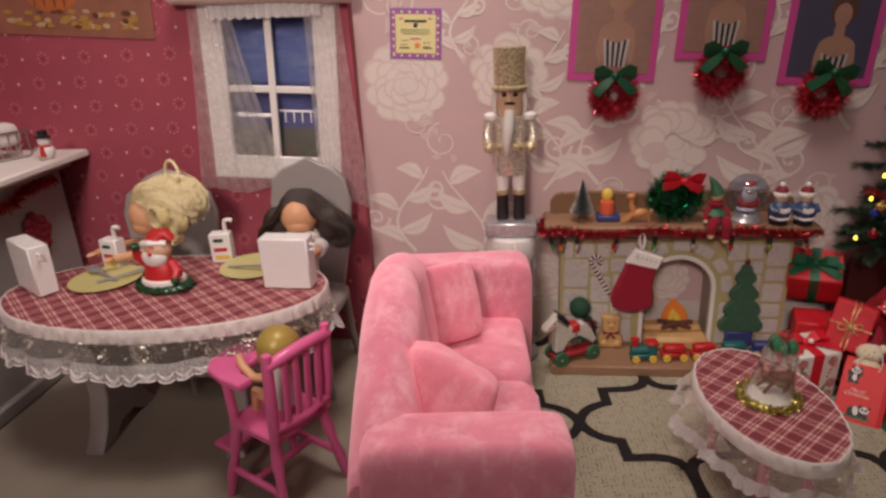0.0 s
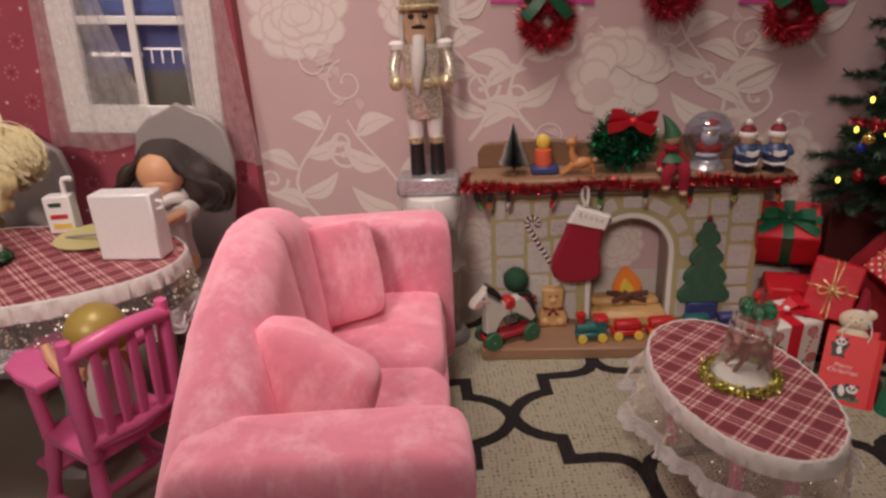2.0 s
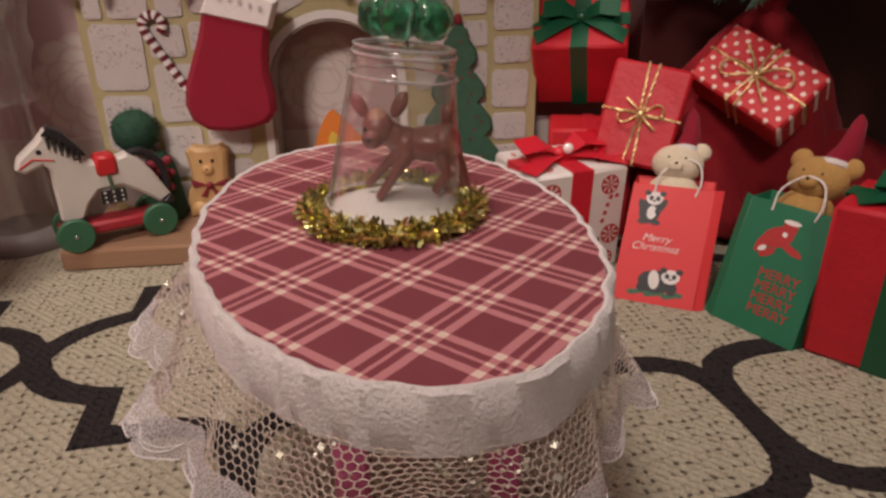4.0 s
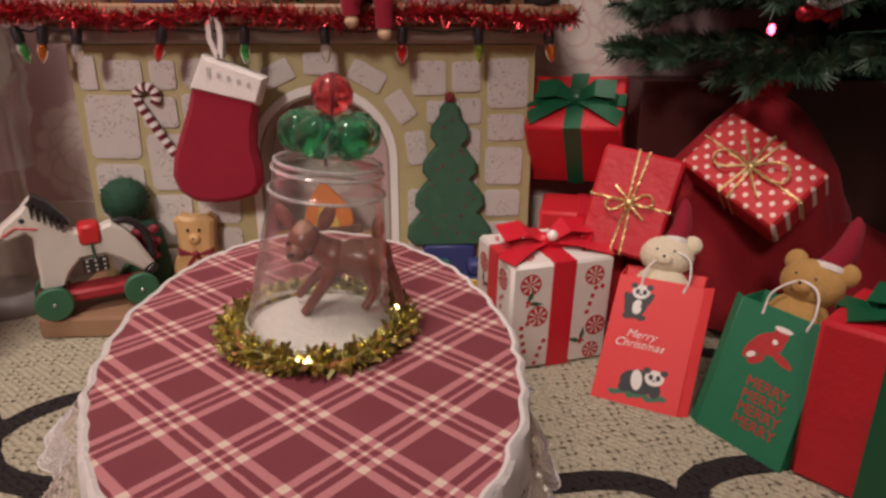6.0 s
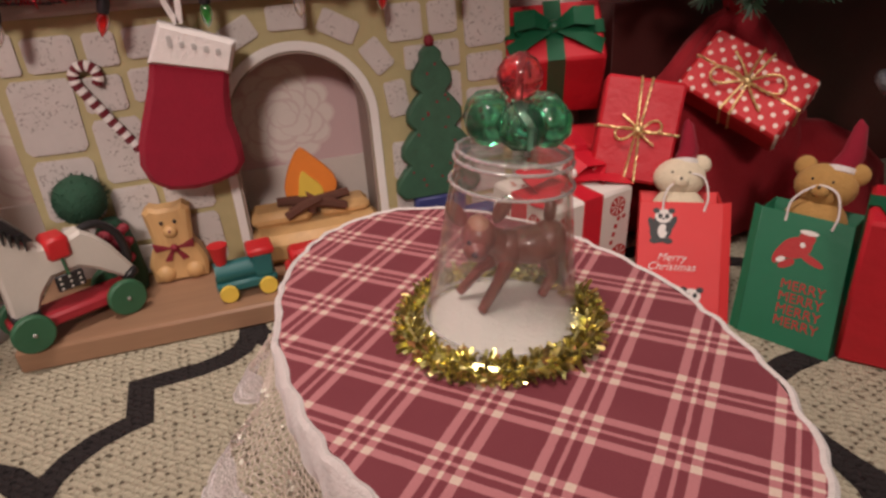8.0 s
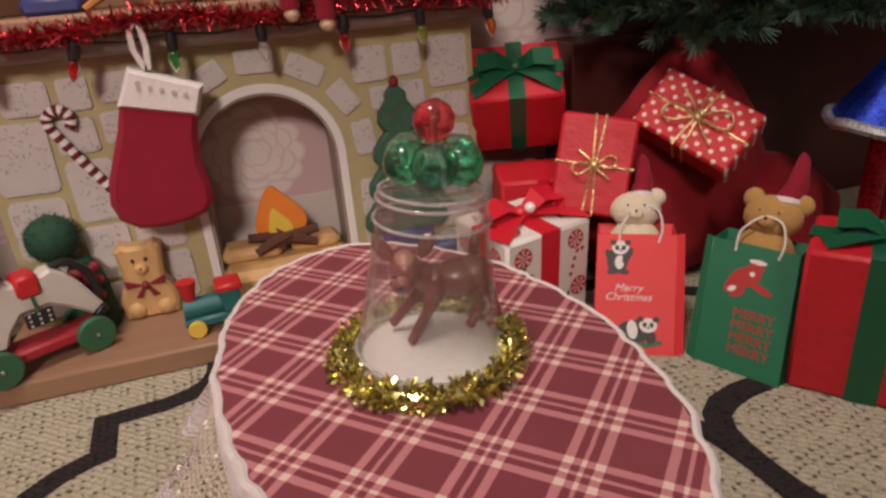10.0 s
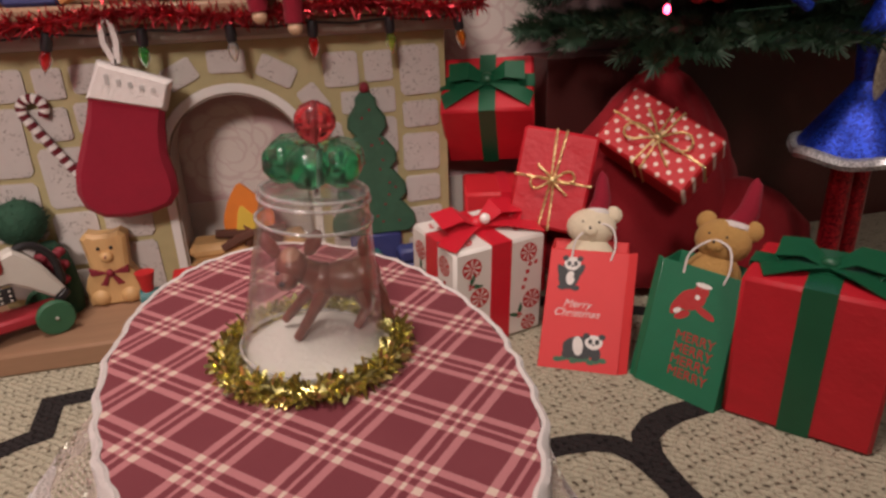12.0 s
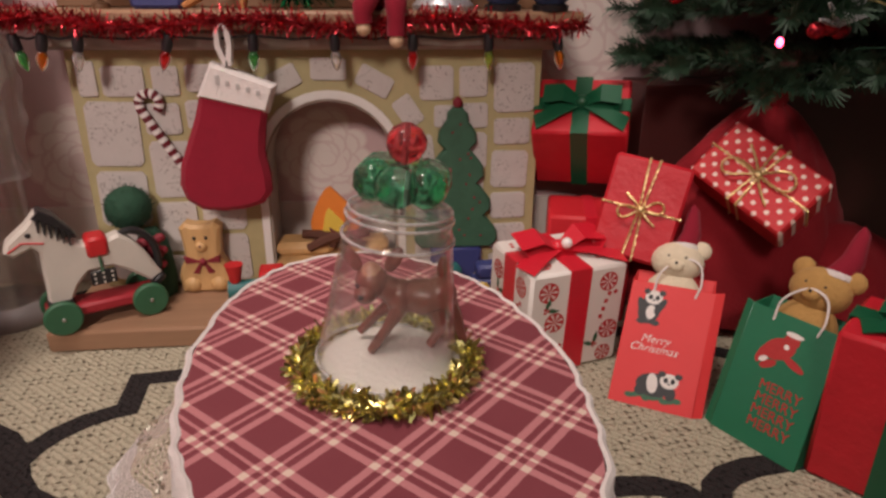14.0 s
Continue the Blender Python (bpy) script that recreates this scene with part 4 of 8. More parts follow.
portrait((22.9, 26.0), TAN_CARD, POSTER_DARK, "portrait poster in a magenta border, figure in striped top", (0.1, 0.6))
portrait((31.3, 23.7), BLUE_CARD, POSTER_DARK, "portrait poster in a magenta border on a dusk blue ground", (0.4, 0.0))
still = thing("poster", T(-33.2, 57.93, 30.4, 0, -TILT_WALL + 1, 0), "unframed harvest print with orange and gold shapes", "poster")
part("sheet", G(paint("harvest_print", (0.30, 0.12, 0.075), 0.5, vary=0.4, scale=40)).box((0, 0, 4), (15.5, 0.06, 8.4), 0.02), still)
PRINTS = [paint("harvest_" + n, c, 0.45, vary=0.3, scale=90, coat=0.2) for n, c in (("orange", (0.46, 0.13, 0.035)), ("gold", (0.42, 0.24, 0.05)), ("straw", (0.50, 0.36, 0.19)), ("brown", (0.13, 0.05, 0.02)))]
g = G(*PRINTS)
disc(g, -1.5, 3.6, 2.6, -0.036, 0, 24, 1.8)
for q in (-1.6, -0.7, 0.3, 1.2):
    disc(g, -1.5 + q, 3.6, 0.12, -0.0365, 3, 12, 1.5)
rh = random.Random(9)
for i in range(60):
    disc(g, rh.uniform(-6.2, 6.6), 1.3 + rh.uniform(-0.7, 0.7), rh.uniform(0.28, 0.5), -0.037 - 0.0006 * i, rh.choice((1, 2, 3, 1)), 9, rh.uniform(0.12, 0.25), rh.uniform(0, 3))
part("harvest_print", g, still)


def door_wreath(x, z, seed, turn):
    w = thing("wreath", T(x, 58.75, z, 0, turn, 0, (1.14, 1.1, 1.14)), "red tinsel mini wreath with a green ribbon bow on the wall", "wreath", "wall wreaths")
    ring = [(1.15 * math.cos(a), -0.1, 1.15 * math.sin(a)) for a in [i * math.pi / 12 for i in range(24)]]
    part("ring", G(RED_TINSEL, RED_FLUFF).fuzz(ring, 1.0, 2300, 0.055, seed, close=True, ks=[0, 1, 1]).tube(ring, 0.25, 6, close=True), w)
    bow = G(GREEN_RIBBON)
    for s in (-1, 1):
        bow.ribbon([(0, -0.7, 1.5), (s * 0.9, -1.0, 1.95), (s * 1.5, -0.9, 1.7), (s * 1.2, -0.6, 1.35), (0, -0.7, 1.5)], (0, -0.35, 1), [0.4, 0.75, 0.8, 0.7, 0.4], 0.05)
        bow.ribbon([(0, -0.75, 1.45), (s * 0.7, -0.95, 0.9), (s * 1.4, -0.8, 0.2)], (0.75, -0.2, s * 0.6), [0.35, 0.65, 0.75], 0.05)
    bow.ball((0, -0.85, 1.5), (0.28, 0.25, 0.28))
    part("bow", bow, w, "green ribbon bow")


door_wreath(14.35, 23.5, 3, 0)
door_wreath(22.95, 25.1, 4, 0)
door_wreath(31.2, 23.2, 5, 12)

# ---------------------------------------------------------------- the toy fireplace; front face at y = 56.4
FP = thing("fireplace", T(20, 56.4, 0), "wooden toy fireplace with white painted stones and arched opening", "fireplace")
AX, AZ, AR = 0.55, 6.45, 2.9
arch = [(AX + AR * math.cos(a), AZ + AR * math.sin(a)) for a in [math.pi * i / 20 for i in range(21)]]
out = [(-9.95, 0.9), (-9.95, 11.4), (9.9, 11.4), (9.9, 0.9), (AX + AR, 0.9)] + arch + [(AX - AR, 0.9)]
part("body", G(MORTAR).prism(out[::-1], 0, 1.9, bev=0.04), FP, "mustard painted board with an arch cut through")
ro = [(AX + 3.28 * math.cos(a), AZ + 3.28 * math.sin(a)) for a in [math.pi * i / 20 for i in range(21)]]
part("arch_trim", G(WHITE).prism([(AX + 3.28, 0.9)] + ro + [(AX - 3.28, 0.9), (AX - AR - 0.02, 0.9)] + arch[::-1] + [(AX + AR + 0.02, 0.9)], -0.1, -0.004, bev=0.03), FP, "white painted arch band")
lin = [(AX + (AR - 0.02) * math.cos(a), AZ + (AR - 0.02) * math.sin(a)) for a in [math.pi * i / 20 for i in range(21)]]
inn = [(AX + (AR - 0.10) * math.cos(a), AZ + (AR - 0.10) * math.sin(a)) for a in [math.pi * i / 20 for i in range(21)]]
part("arch_lining", G(GREY_WOOD).prism([(AX + AR - 0.02, 0.92)] + lin + [(AX - AR + 0.02, 0.92), (AX - AR + 0.10, 0.92)] + inn[::-1] + [(AX + AR - 0.10, 0.92)], 0.0, 2.5, bev=0.01), FP, "grey painted inside of the arch")
part("crown", G(GREY_WOOD).box((0, 0.7, 11.85), (20.9, 3.2, 0.8), 0.15), FP)
part("mantel_shelf", G(OAK).box((-0.15, 0.5, 12.62), (22.5, 4.7, 0.72), 0.12), FP, "tan wooden shelf")
bb = [(-10.8, 12.98), (-10.8, 14.1), (-10.4, 14.7), (-9.7, 14.95)] + [(-9.5 + 1.9 * i, 14.85 + 0.18 * math.sin(i * 1.1)) for i in range(10)] + [(9.2, 14.7), (10.2, 14.2), (10.5, 12.98)]
part("back_board", G(OAK_DARK).prism(bb[::-1], 2.2, 2.75, bev=0.08), FP, "scalloped brown wooden back board")
part("hearth", G(OAK).box((0, -1.0, 0.45), (21.7, 7.0, 0.9), 0.1), FP, "tan wooden hearth slab")

unit = G(STONE).box((0, 0, 0), (1, 1, 1), 0.085).mesh("stone")
rs = random.Random(11)


def stone(x0, x1, z0, z1, ry=0.0):
    ob = part("stone", unit, FP)
    ob.matrix_basis = metres(T((x0 + x1) / 2, -0.03, (z0 + z1) / 2, 0, ry + rs.uniform(-1.6, 1.6), rs.uniform(-0.5, 0.5))) @ Matrix.Diagonal((x1 - x0 + rs.uniform(0.05, 0.2), 0.17, z1 - z0 + rs.uniform(0.05, 0.2), 1))
    return ob


for x0, x1, z0, z1 in ((-9.5, -8.95, 9.6, 10.9), (-8.6, -7.0, 9.6, 10.7), (-6.6, -5.6, 9.6, 10.7), (-5.2, -3.5, 9.75, 10.8), (-9.5, -7.5, 6.65, 9.25), (-7.1, -5.75, 7.95, 9.2), (-5.4, -3.9, 8.2, 9.3),
                       (-7.1, -5.5, 5.2, 7.55), (-5.1, -4.05, 6.0, 7.8), (-9.5, -7.6, 3.95, 6.25), (-7.2, -5.6, 2.6, 4.85), (-5.2, -3.5, 3.6, 5.6), (-9.5, -7.6, 1.3, 3.55), (-7.2, -5.6, 1.1, 2.25), (-5.2, -3.5, 1.1, 3.25),
                       (7.9, 9.5, 8.8, 10.75), (7.9, 9.45, 7.3, 8.4), (7.85, 9.4, 5.3, 6.9), (7.85, 9.4, 3.8, 4.9), (7.85, 9.45, 2.2, 3.4), (7.85, 9.4, 1.1, 1.8), (4.6, 5.9, 9.35, 10.65), (6.3, 7.45, 9.45, 10.65),
                       (5.2, 6.1, 8.1, 9.0), (6.45, 7.5, 8.1, 9.05), (5.75, 7.45, 6.2, 7.75), (5.6, 7.4, 4.5, 5.85), (4.3, 5.3, 3.4, 5.0), (5.65, 7.45, 2.5, 4.1), (4.3, 5.9, 1.1, 3.0), (6.3, 7.45, 1.1, 2.1)):
    stone(x0, x1, z0, z1)
for i, turn in enumerate((7, 34, 61, 89, 116, 143, 170)):
    a = radians(turn)
    c = (AX + 4.16 * math.cos(a), AZ + 4.16 * math.sin(a))
    ob = part("stone", unit, FP)
    ob.matrix_basis = metres(T(c[0], -0.03, c[1], 0, -math.degrees(a), 0)) @ Matrix.Diagonal((0.92, 0.17, (1.5, 1.35, 1.55)[i % 3], 1))

log = G(PINE)
log.box((0.55, -0.3, 1.55), (5.6, 2.6, 1.3), 0.35)
log.box((-0.9, 0.5, 2.45), (2.6, 1.6, 0.7), 0.25)
log.box((1.9, 0.6, 2.4), (2.2, 1.5, 0.65), 0.25)
part("log_block", log, FP, "carved pine log block")
stick = G(paint("burnt_stick", (0.10, 0.035, 0.02), 0.8, vary=0.3))
for x0, z0, x1, z1, y in ((-1.0, 3.15, 1.6, 2.75, 0.15), (2.1, 3.2, -0.5, 2.7, -0.05), (0.4, 2.6, 0.55, 3.2, -0.25), (-0.7, 2.6, 0.9, 3.25, -0.4), (1.9, 2.65, 0.2, 3.1, -0.3)):
    stick.tube([(x0, y, z0), ((x0 + x1) / 2, y, (z0 + z1) / 2 + 0.08), (x1, y, z1)], [0.2, 0.24, 0.17], 7)
part("stick", stick, FP, "dark burnt twigs")


def flame(w, h):
    pts = []
    for i in range(25):
        t = 2 * math.pi * i / 24 - math.pi / 2
        z = (math.sin(t) + 1) / 2
        x = math.cos(t) * w / 2 * (1 - 0.72 * z ** 1.4) * 1.25
        pts.append((x + 0.16 * math.sin(z * 5) * z, z ** 1.15 * h))
    return pts[:-1]


part("flame", G(ORANGE_PAINT).prism(flame(2.3, 2.5), -0.12, 0.12, T(0.5, 0.3, 2.85), bev=0.05), FP, "orange painted wooden flame")
part("flame_core", G(YELLOW_PAINT).prism(flame(1.1, 1.45), -0.06, 0.06, T(0.45, 0.13, 2.9), bev=0.03), FP, "yellow painted flame heart")
part("flame_spark", G(FAWN).prism(flame(0.35, 0.5), -0.03, 0.03, T(0.45, 0.05, 2.95), bev=0.01), FP)

# wooden tree cut-out glued to the front
half = []
for i in range(4):
    z0 = 2.5 + i * 1.55
    w = 1.95 - i * 0.36
    half += [(w - 0.32, z0), (w, z0 + 0.35), (w - 0.05, z0 + 0.8), (w - 0.42, z0 + 1.3)]
half += [(0.45, 8.75), (0.2, 9.0)]
outl = [(x, z) for x, z in half] + [(-x, z) for x, z in half[::-1]]
tr = part("tree_cutout", G(CUTOUT_GREEN).prism(outl, -0.28, 0.28, T(6.15, -0.40, 0.0), bev=0.1), FP, "green painted wooden tree cut-out")
part("tip", G(BURGUNDY).ball((6.15, -0.4, 9.2), (0.22, 0.2, 0.26)), tr)
dots = G(BURGUNDY)
for i in range(22):
    z = rs.uniform(3.0, 8.4)
    w = 1.5 * (1 - (z - 2.5) / 7.5)
    dots.ball((6.15 + rs.uniform(-w, w), -0.69, z), (0.06, 0.03, 0.06), 6, 4)
part("berry_dots", dots, tr)
part("stand", G(BLUE_PAINT).box((6.15, -0.4, 1.75), (2.4, 0.6, 1.6), 0.15), tr)

# candy cane
cp = [(13.50, 8.98), (13.62, 9.28), (13.52, 9.56), (13.26, 9.70), (12.98, 9.64), (12.78, 9.40), (12.80, 9.08), (12.98, 8.72), (13.18, 8.36), (13.38, 8.0), (13.58, 7.64), (13.79, 7.28), (14.0, 6.92), (14.21, 6.56), (14.42, 6.20), (14.63, 5.84)]
pts = []
for i in range(len(cp) - 1):
    for t in (0, 0.5):
        pts.append((cp[i][0] + (cp[i + 1][0] - cp[i][0]) * t, 0, cp[i][1] + (cp[i + 1][1] - cp[i][1]) * t))
solo("candy_cane", G(WHITE, paint("cane_red", (0.15, 0.01, 0.02), 0.4)).tube(pts, 0.2, 9, ks=[1, 0]), T(0, 56.1, 0), "red and white striped toy candy cane hung on the stones", "candy cane")

# tinsel along the shelf
edge = [(x * 1.0, 54.45 + 0.12 * math.sin(x * 1.9), 12.55 + 0.16 * math.sin(x * 0.8)) for x in [8.3 + i * 0.6 for i in range(39)]]
edge = [(8.6, 57.5, 12.9), (8.3, 56.0, 12.7)] + edge
mg = thing("tinsel_garland", T(), "red tinsel garland draped along the mantel edge", "garland")
part("cord", G(RED_TINSEL).tube(edge, 0.12, 6), mg)
part("tinsel", G(RED_TINSEL).fuzz(edge, 0.62, 4200, 0.055, 21), mg)["kind"] = "stuff"

# string of coloured bulbs under the shelf
string = thing("light_string", T(20, 54.7, 11.9), "string of small coloured glass bulbs under the mantel", "light string")
xs = [-10.9, -9.9, -8.6, -5.3, -2.1, 1.05, 4.15, 7.2, 10.05]
wire = []
for i in range(len(xs) - 1):
    wire += [(xs[i], 0, 0.15), ((xs[i] + xs[i + 1]) / 2, 0.05, 0.02)]
wire.append((xs[-1], 0, 0.15))
part("wire", G(BLACK).tube(wire, 0.05, 5), string)
cols = {"green": (0.12, 0.60, 0.16), "orange": (0.95, 0.28, 0.03), "clear": (0.92, 0.90, 0.88), "red": (0.85, 0.03, 0.03), "lime": (0.45, 0.62, 0.10)}
bm_ = {k: clear("bulb_glass_" + k, c, 0.05, 1.45, 0.85) for k, c in cols.items()}
for i, (x, c) in enumerate(zip(xs, ("green", "orange", "clear", "red", "green", "clear", "red", "lime", "orange"))):
    ry = (-14, 10, 8, 16, 3, -2, 2, -3, -10)[i]
    so = part("socket", G(BLACK).lathe([(0.10, 0.25), (0.19, 0.2), (0.22, -0.15), (0.19, -0.42)], 12), string, "", T(x, 0, 0, 0, ry, 0))
    part("bulb", G(bm_[c]).lathe([(0.05, -0.4), (0.16, -0.46), (0.23, -0.66), (0.20, -0.88), (0.11, -1.08), (0.02, -1.2)], 14), so, c + " glass bulb")

# stocking on the shelf
ST = thing("stocking", T(16.82, 54.75, 12.38, s=(1, 1, 0.955)), "red felt stocking with white cuff hanging from the mantel", "stocking")
leg = [(-1.15, -2.6), (-1.45, -3.6), (-1.85, -4.6), (-2.25, -5.6), (-2.4, -6.5), (-2.2, -7.2), (-1.6, -7.65), (-0.7, -7.75), (0.2, -7.65), (0.95, -7.4), (1.3, -6.9), (1.3, -6.1), (1.15, -5.2), (1.25, -4.2), (1.42, -3.2)]
part("sock", G(RED_FELT).prism(leg, -0.42, 0.42, bev=0.24), ST)
part("cuff", G(WHITE_FELT).prism([(-0.6, -1.35), (-1.25, -2.75), (1.45, -3.45), (1.85, -2.3)], -0.5, 0.5, bev=0.2), ST, "white fuzzy cuff")
part("loop", G(WHITE_FELT).ribbon([(0.02, -0.1, -1.5), (-0.24, -0.1, -0.75), (-0.22, -0.1, -0.1), (-0.06, -0.1, 0.15), (0.14, -0.1, 0.0), (0.2, -0.1, -0.65), (0.1, -0.1, -1.5)], (0, 1, 0), 0.5, 0.2), ST)
sc = G(paint("silver_thread", (0.52, 0.50, 0.48), 0.4, 0.3))
for i in range(5):
    sc.box((-0.35 + i * 0.38, -0.52, -2.05 - i * 0.13), (0.16, 0.03, 0.4 if i == 0 else 0.22), 0.02, None, 0)
part("unreadable_script", sc, ST, "silver script bars")

# things that stand on the hearth
bear = G(PINE, BURGUNDY, BLACK, FAWN)
bo = [(-1.0, 0), (-1.08, 0.7), (-0.95, 1.1), (-0.72, 1.5), (-0.78, 2.2), (-0.85, 2.75), (-0.6, 2.95), (-0.3, 2.85), (0.3, 2.85), (0.6, 2.95), (0.85, 2.75), (0.78, 2.2), (0.72, 1.5), (0.95, 1.1), (1.08, 0.7), (1.0, 0)]
bear.prism(bo, -0.45, 0.45, bev=0.14)
bear.ball((0, -0.5, 2.0), (0.26, 0.18, 0.22), k=0)
for s in (-1, 1):
    bear.ball((s * 0.24, -0.48, 2.35), 0.075, 8, 6, k=2)
    bear.ball((s * 0.55, -0.35, 0.35), (0.38, 0.3, 0.34), k=0)
    bear.prism([(s * 0.05, 1.35), (s * 0.75, 1.62), (s * 0.7, 1.3)], -0.56, -0.42, bev=0.02, k=1)
    bear.prism([(s * 0.02, 1.3), (s * 0.12, 1.3), (s * 0.45, 0.9), (s * 0.2, 0.85)], -0.55, -0.42, bev=0.02, k=1)
bear.ball((0, -0.52, 1.35), 0.16, 8, 6, k=1)
bear.ball((0, -0.66, 2.05), 0.06, 8, 6, k=3)
solo("bear_figure", bear, T(14.7, 55.75, 0.9, 0, 0, 0, (1.05, 1.0, 1.12)), "carved pine bear figure with a burgundy bow on the hearth", "figurine")
top = thing("topiary", T(12.2, 55.45, 0.9), "dark green ball topiary with a burgundy bow", "topiary")
part("pot", G(DARK_GREEN).lathe([(0.75, 0), (0.85, 0.6), (0.75, 1.9), (0.62, 2.6), (0.3, 3.1)], 16, T(0.4, 0, 0)), top)
part("ball", G(DARK_GREEN).ball((-0.35, 0, 4.05), 0.95, 20, 12).fuzz([(-0.35, 0, 4.05), (-0.35, 0.01, 4.06)], 0.98, 2000, 0.05, 71, inner=0.85), top, "dark green ball")
rp = random.Random(3)
bw = part("bow", G(BURGUNDY).ball((0.55, -0.68, 2.25), (0.5, 0.2, 0.6), 12, 8), top, "burgundy gathered bow")
for i in range(26):
    part("puff", G(BURGUNDY).ball((0.55 + rp.uniform(-0.5, 0.5), -0.75 + rp.uniform(-0.15, 0.15), 2.3 + rp.uniform(-0.75, 0.6)), (0.22, 0.16, 0.2), 8, 6), bw)

HORSE = T(11.1, 53.3, 0.9, 0, 0, 28)
ht = thing("pull_toy", HORSE, "white wooden horse pull toy on red base with green wheels", "toy")
part("base", G(paint("dull_red_paint", (0.36, 0.018, 0.030), 0.55, vary=0.2, scale=100)).box((0, 0, 0.76), (4.3, 1.3, 0.46), 0.1), ht)
for sx in (-1.62, 1.62):
    for sy in (-0.85, 0.85):
        wh = part("wheel", G(GREEN_PAINT).lathe([(0.1, -0.16), (0.64, -0.16), (0.7, -0.1), (0.7, 0.1), (0.64, 0.16), (0.1, 0.16)], 24, T(sx, sy, 0.7, 90, 0, 0)), ht)
        part("axle_pin", G(METAL).ball((sx, sy + (0.18 if sy > 0 else -0.18), 0.7), 0.08, 8, 6), wh)
hb = [(-1.98, 1.15), (-1.15, 1.15), (-0.85, 1.75), (-0.4, 2.25), (0.5, 2.3), (1.0, 2.0), (1.5, 1.6), (1.85, 1.3), (2.3, 1.6), (2.05, 2.1), (1.75, 2.7), (1.3, 3.3), (0.9, 3.6), (0.2, 3.4), (-0.5, 3.45), (-0.95, 3.75), (-1.25, 4.4), (-1.5, 4.85), (-1.8, 4.95), (-2.2, 4.5), (-2.9, 3.95), (-3.05, 3.55), (-2.75, 3.35), (-2.1, 3.6), (-1.9, 3.4), (-1.95, 2.6), (-1.95, 1.8)]
fig = G(paint("off_white_paint", (0.58, 0.54, 0.48), 0.5, vary=0.1, scale=80), BLACK, RED_PAINT, GREEN_PAINT)
fig.prism(hb, -0.42, 0.42, bev=0.12)
fig.prism([(-1.95, 4.75), (-1.65, 5.05), (-1.2, 4.75), (-0.7, 4.05), (-0.55, 3.75), (-0.95, 3.85), (-1.3, 4.35)], -0.47, 0.47, bev=0.05, k=1)
for i in range(6):
    fig.tube([(-1.75 + i * 0.19, -0.47, 4.75 - i * 0.15), (-1.8 + i * 0.19, -0.49, 4.2 - i * 0.14)], [0.1, 0.02], 5, k=1)
fig.ball((-2.15, -0.44, 4.15), (0.1, 0.05, 0.1), 8, 6, k=1)
fig.box((-1.56, 0, 1.14), (0.92, 0.9, 0.36), 0.08, k=1)
fig.box((0, 0, 0), (0.62, 0.9, 0.34), 0.08, T(2.12, 0, 1.3, 0, -38, 0), k=1)
fig.tube(smooth([(0.95, 0, 3.55), (1.6, 0.05, 3.5), (2.15, 0.05, 2.9), (2.3, 0.05, 2.0), (2.2, 0.05, 1.5)], 3), [0.1] + [0.16] * 10 + [0.13, 0.04], 9, k=1)
for i in range(9):
    fig.ball((-0.22 + 0.32 * (i % 3), -0.505, 1.74 + 0.2 * (i // 3)), (0.05, 0.012, 0.05), 8, 6, k=0)
fig.box((0.05, -0.05, 3.25), (0.8, 1.05, 0.85), 0.12, k=2)
fig.box((0.1, -0.44, 1.95), (0.95, 0.12, 0.62), 0.04, k=1)
fig.tube([(0.05, -0.5, 2.9), (0.1, -0.5, 2.2)], 0.05, 5, k=3)
fig.tube([(-2.9, -0.44, 3.6), (-2.4, -0.46, 3.9), (-1.7, -0.46, 3.75)], 0.035, 5, k=2)
part("horse_figure", fig, ht, "white painted horse with black mane and red saddle")


def toy_car(x, y, body, load, rz, label, kind):
    c = thing("toy_train_car", T(x, y, 0.9, 0, 0, rz), label, "toy train", "toy train")
    part("chassis", G(body).box((0, 0, 0.55), (2.3, 1.0, 0.42), 0.1), c)
    if kind == "engine":
        part("boiler", G(body).tube([(-1.1, 0, 1.05), (0.35, 0, 1.05)], 0.42, 14), c)
        part("cab", G(body).box((0.7, 0, 1.2), (0.75, 0.95, 0.95), 0.08), c)
        part("roof", G(load).box((0.7, 0, 1.78), (1.0, 1.1, 0.3), 0.08), c)
        part("funnel", G(load).lathe([(0.22, 0), (0.27, 0.3), (0.38, 0.8), (0.30, 0.8)], 14, T(-0.8, 0, 1.42)), c)
    else:
        part("load", G(load).box((0, 0, 1.1), (1.9, 0.9, 0.66), 0.14), c)
    for sx in (-0.75, 0.75):
        for sy in (-0.55, 0.55):
            part("wheel", G(YELLOW_PAINT).lathe([(0.05, -0.1), (0.33, -0.1), (0.36, 0), (0.33, 0.1), (0.05, 0.1)], 16, T(sx, sy, 0.36, 90, 0, 0)), c)


toy_car(17.3, 53.2, TEAL_PAINT, RED_PAINT, 6, "teal wooden toy engine with yellow wheels on the hearth", "engine")
toy_car(20.0, 53.5, RED_PAINT, RED_PAINT, 5, "red wooden toy train wagon with yellow wheels", "wagon")
toy_car(22.6, 53.8, RED_PAINT, RED_PAINT, 8, "red wooden toy train wagon with yellow wheels", "wagon")
toy_car(25.2, 54.1, TEAL_PAINT, TEAL_PAINT, 4, "teal wooden toy train wagon with yellow wheels", "wagon")
toy_car(27.8, 54.3, BLUE_PAINT, BLUE_PAINT, 4, "blue wooden toy train wagon with yellow wheels", "wagon")

# things on the mantel shelf
MZ = 12.98
bt = thing("bottle_brush_tree", T(11.85, 56.4, MZ), "frosted bottle-brush toy tree on the mantel", "toy tree")
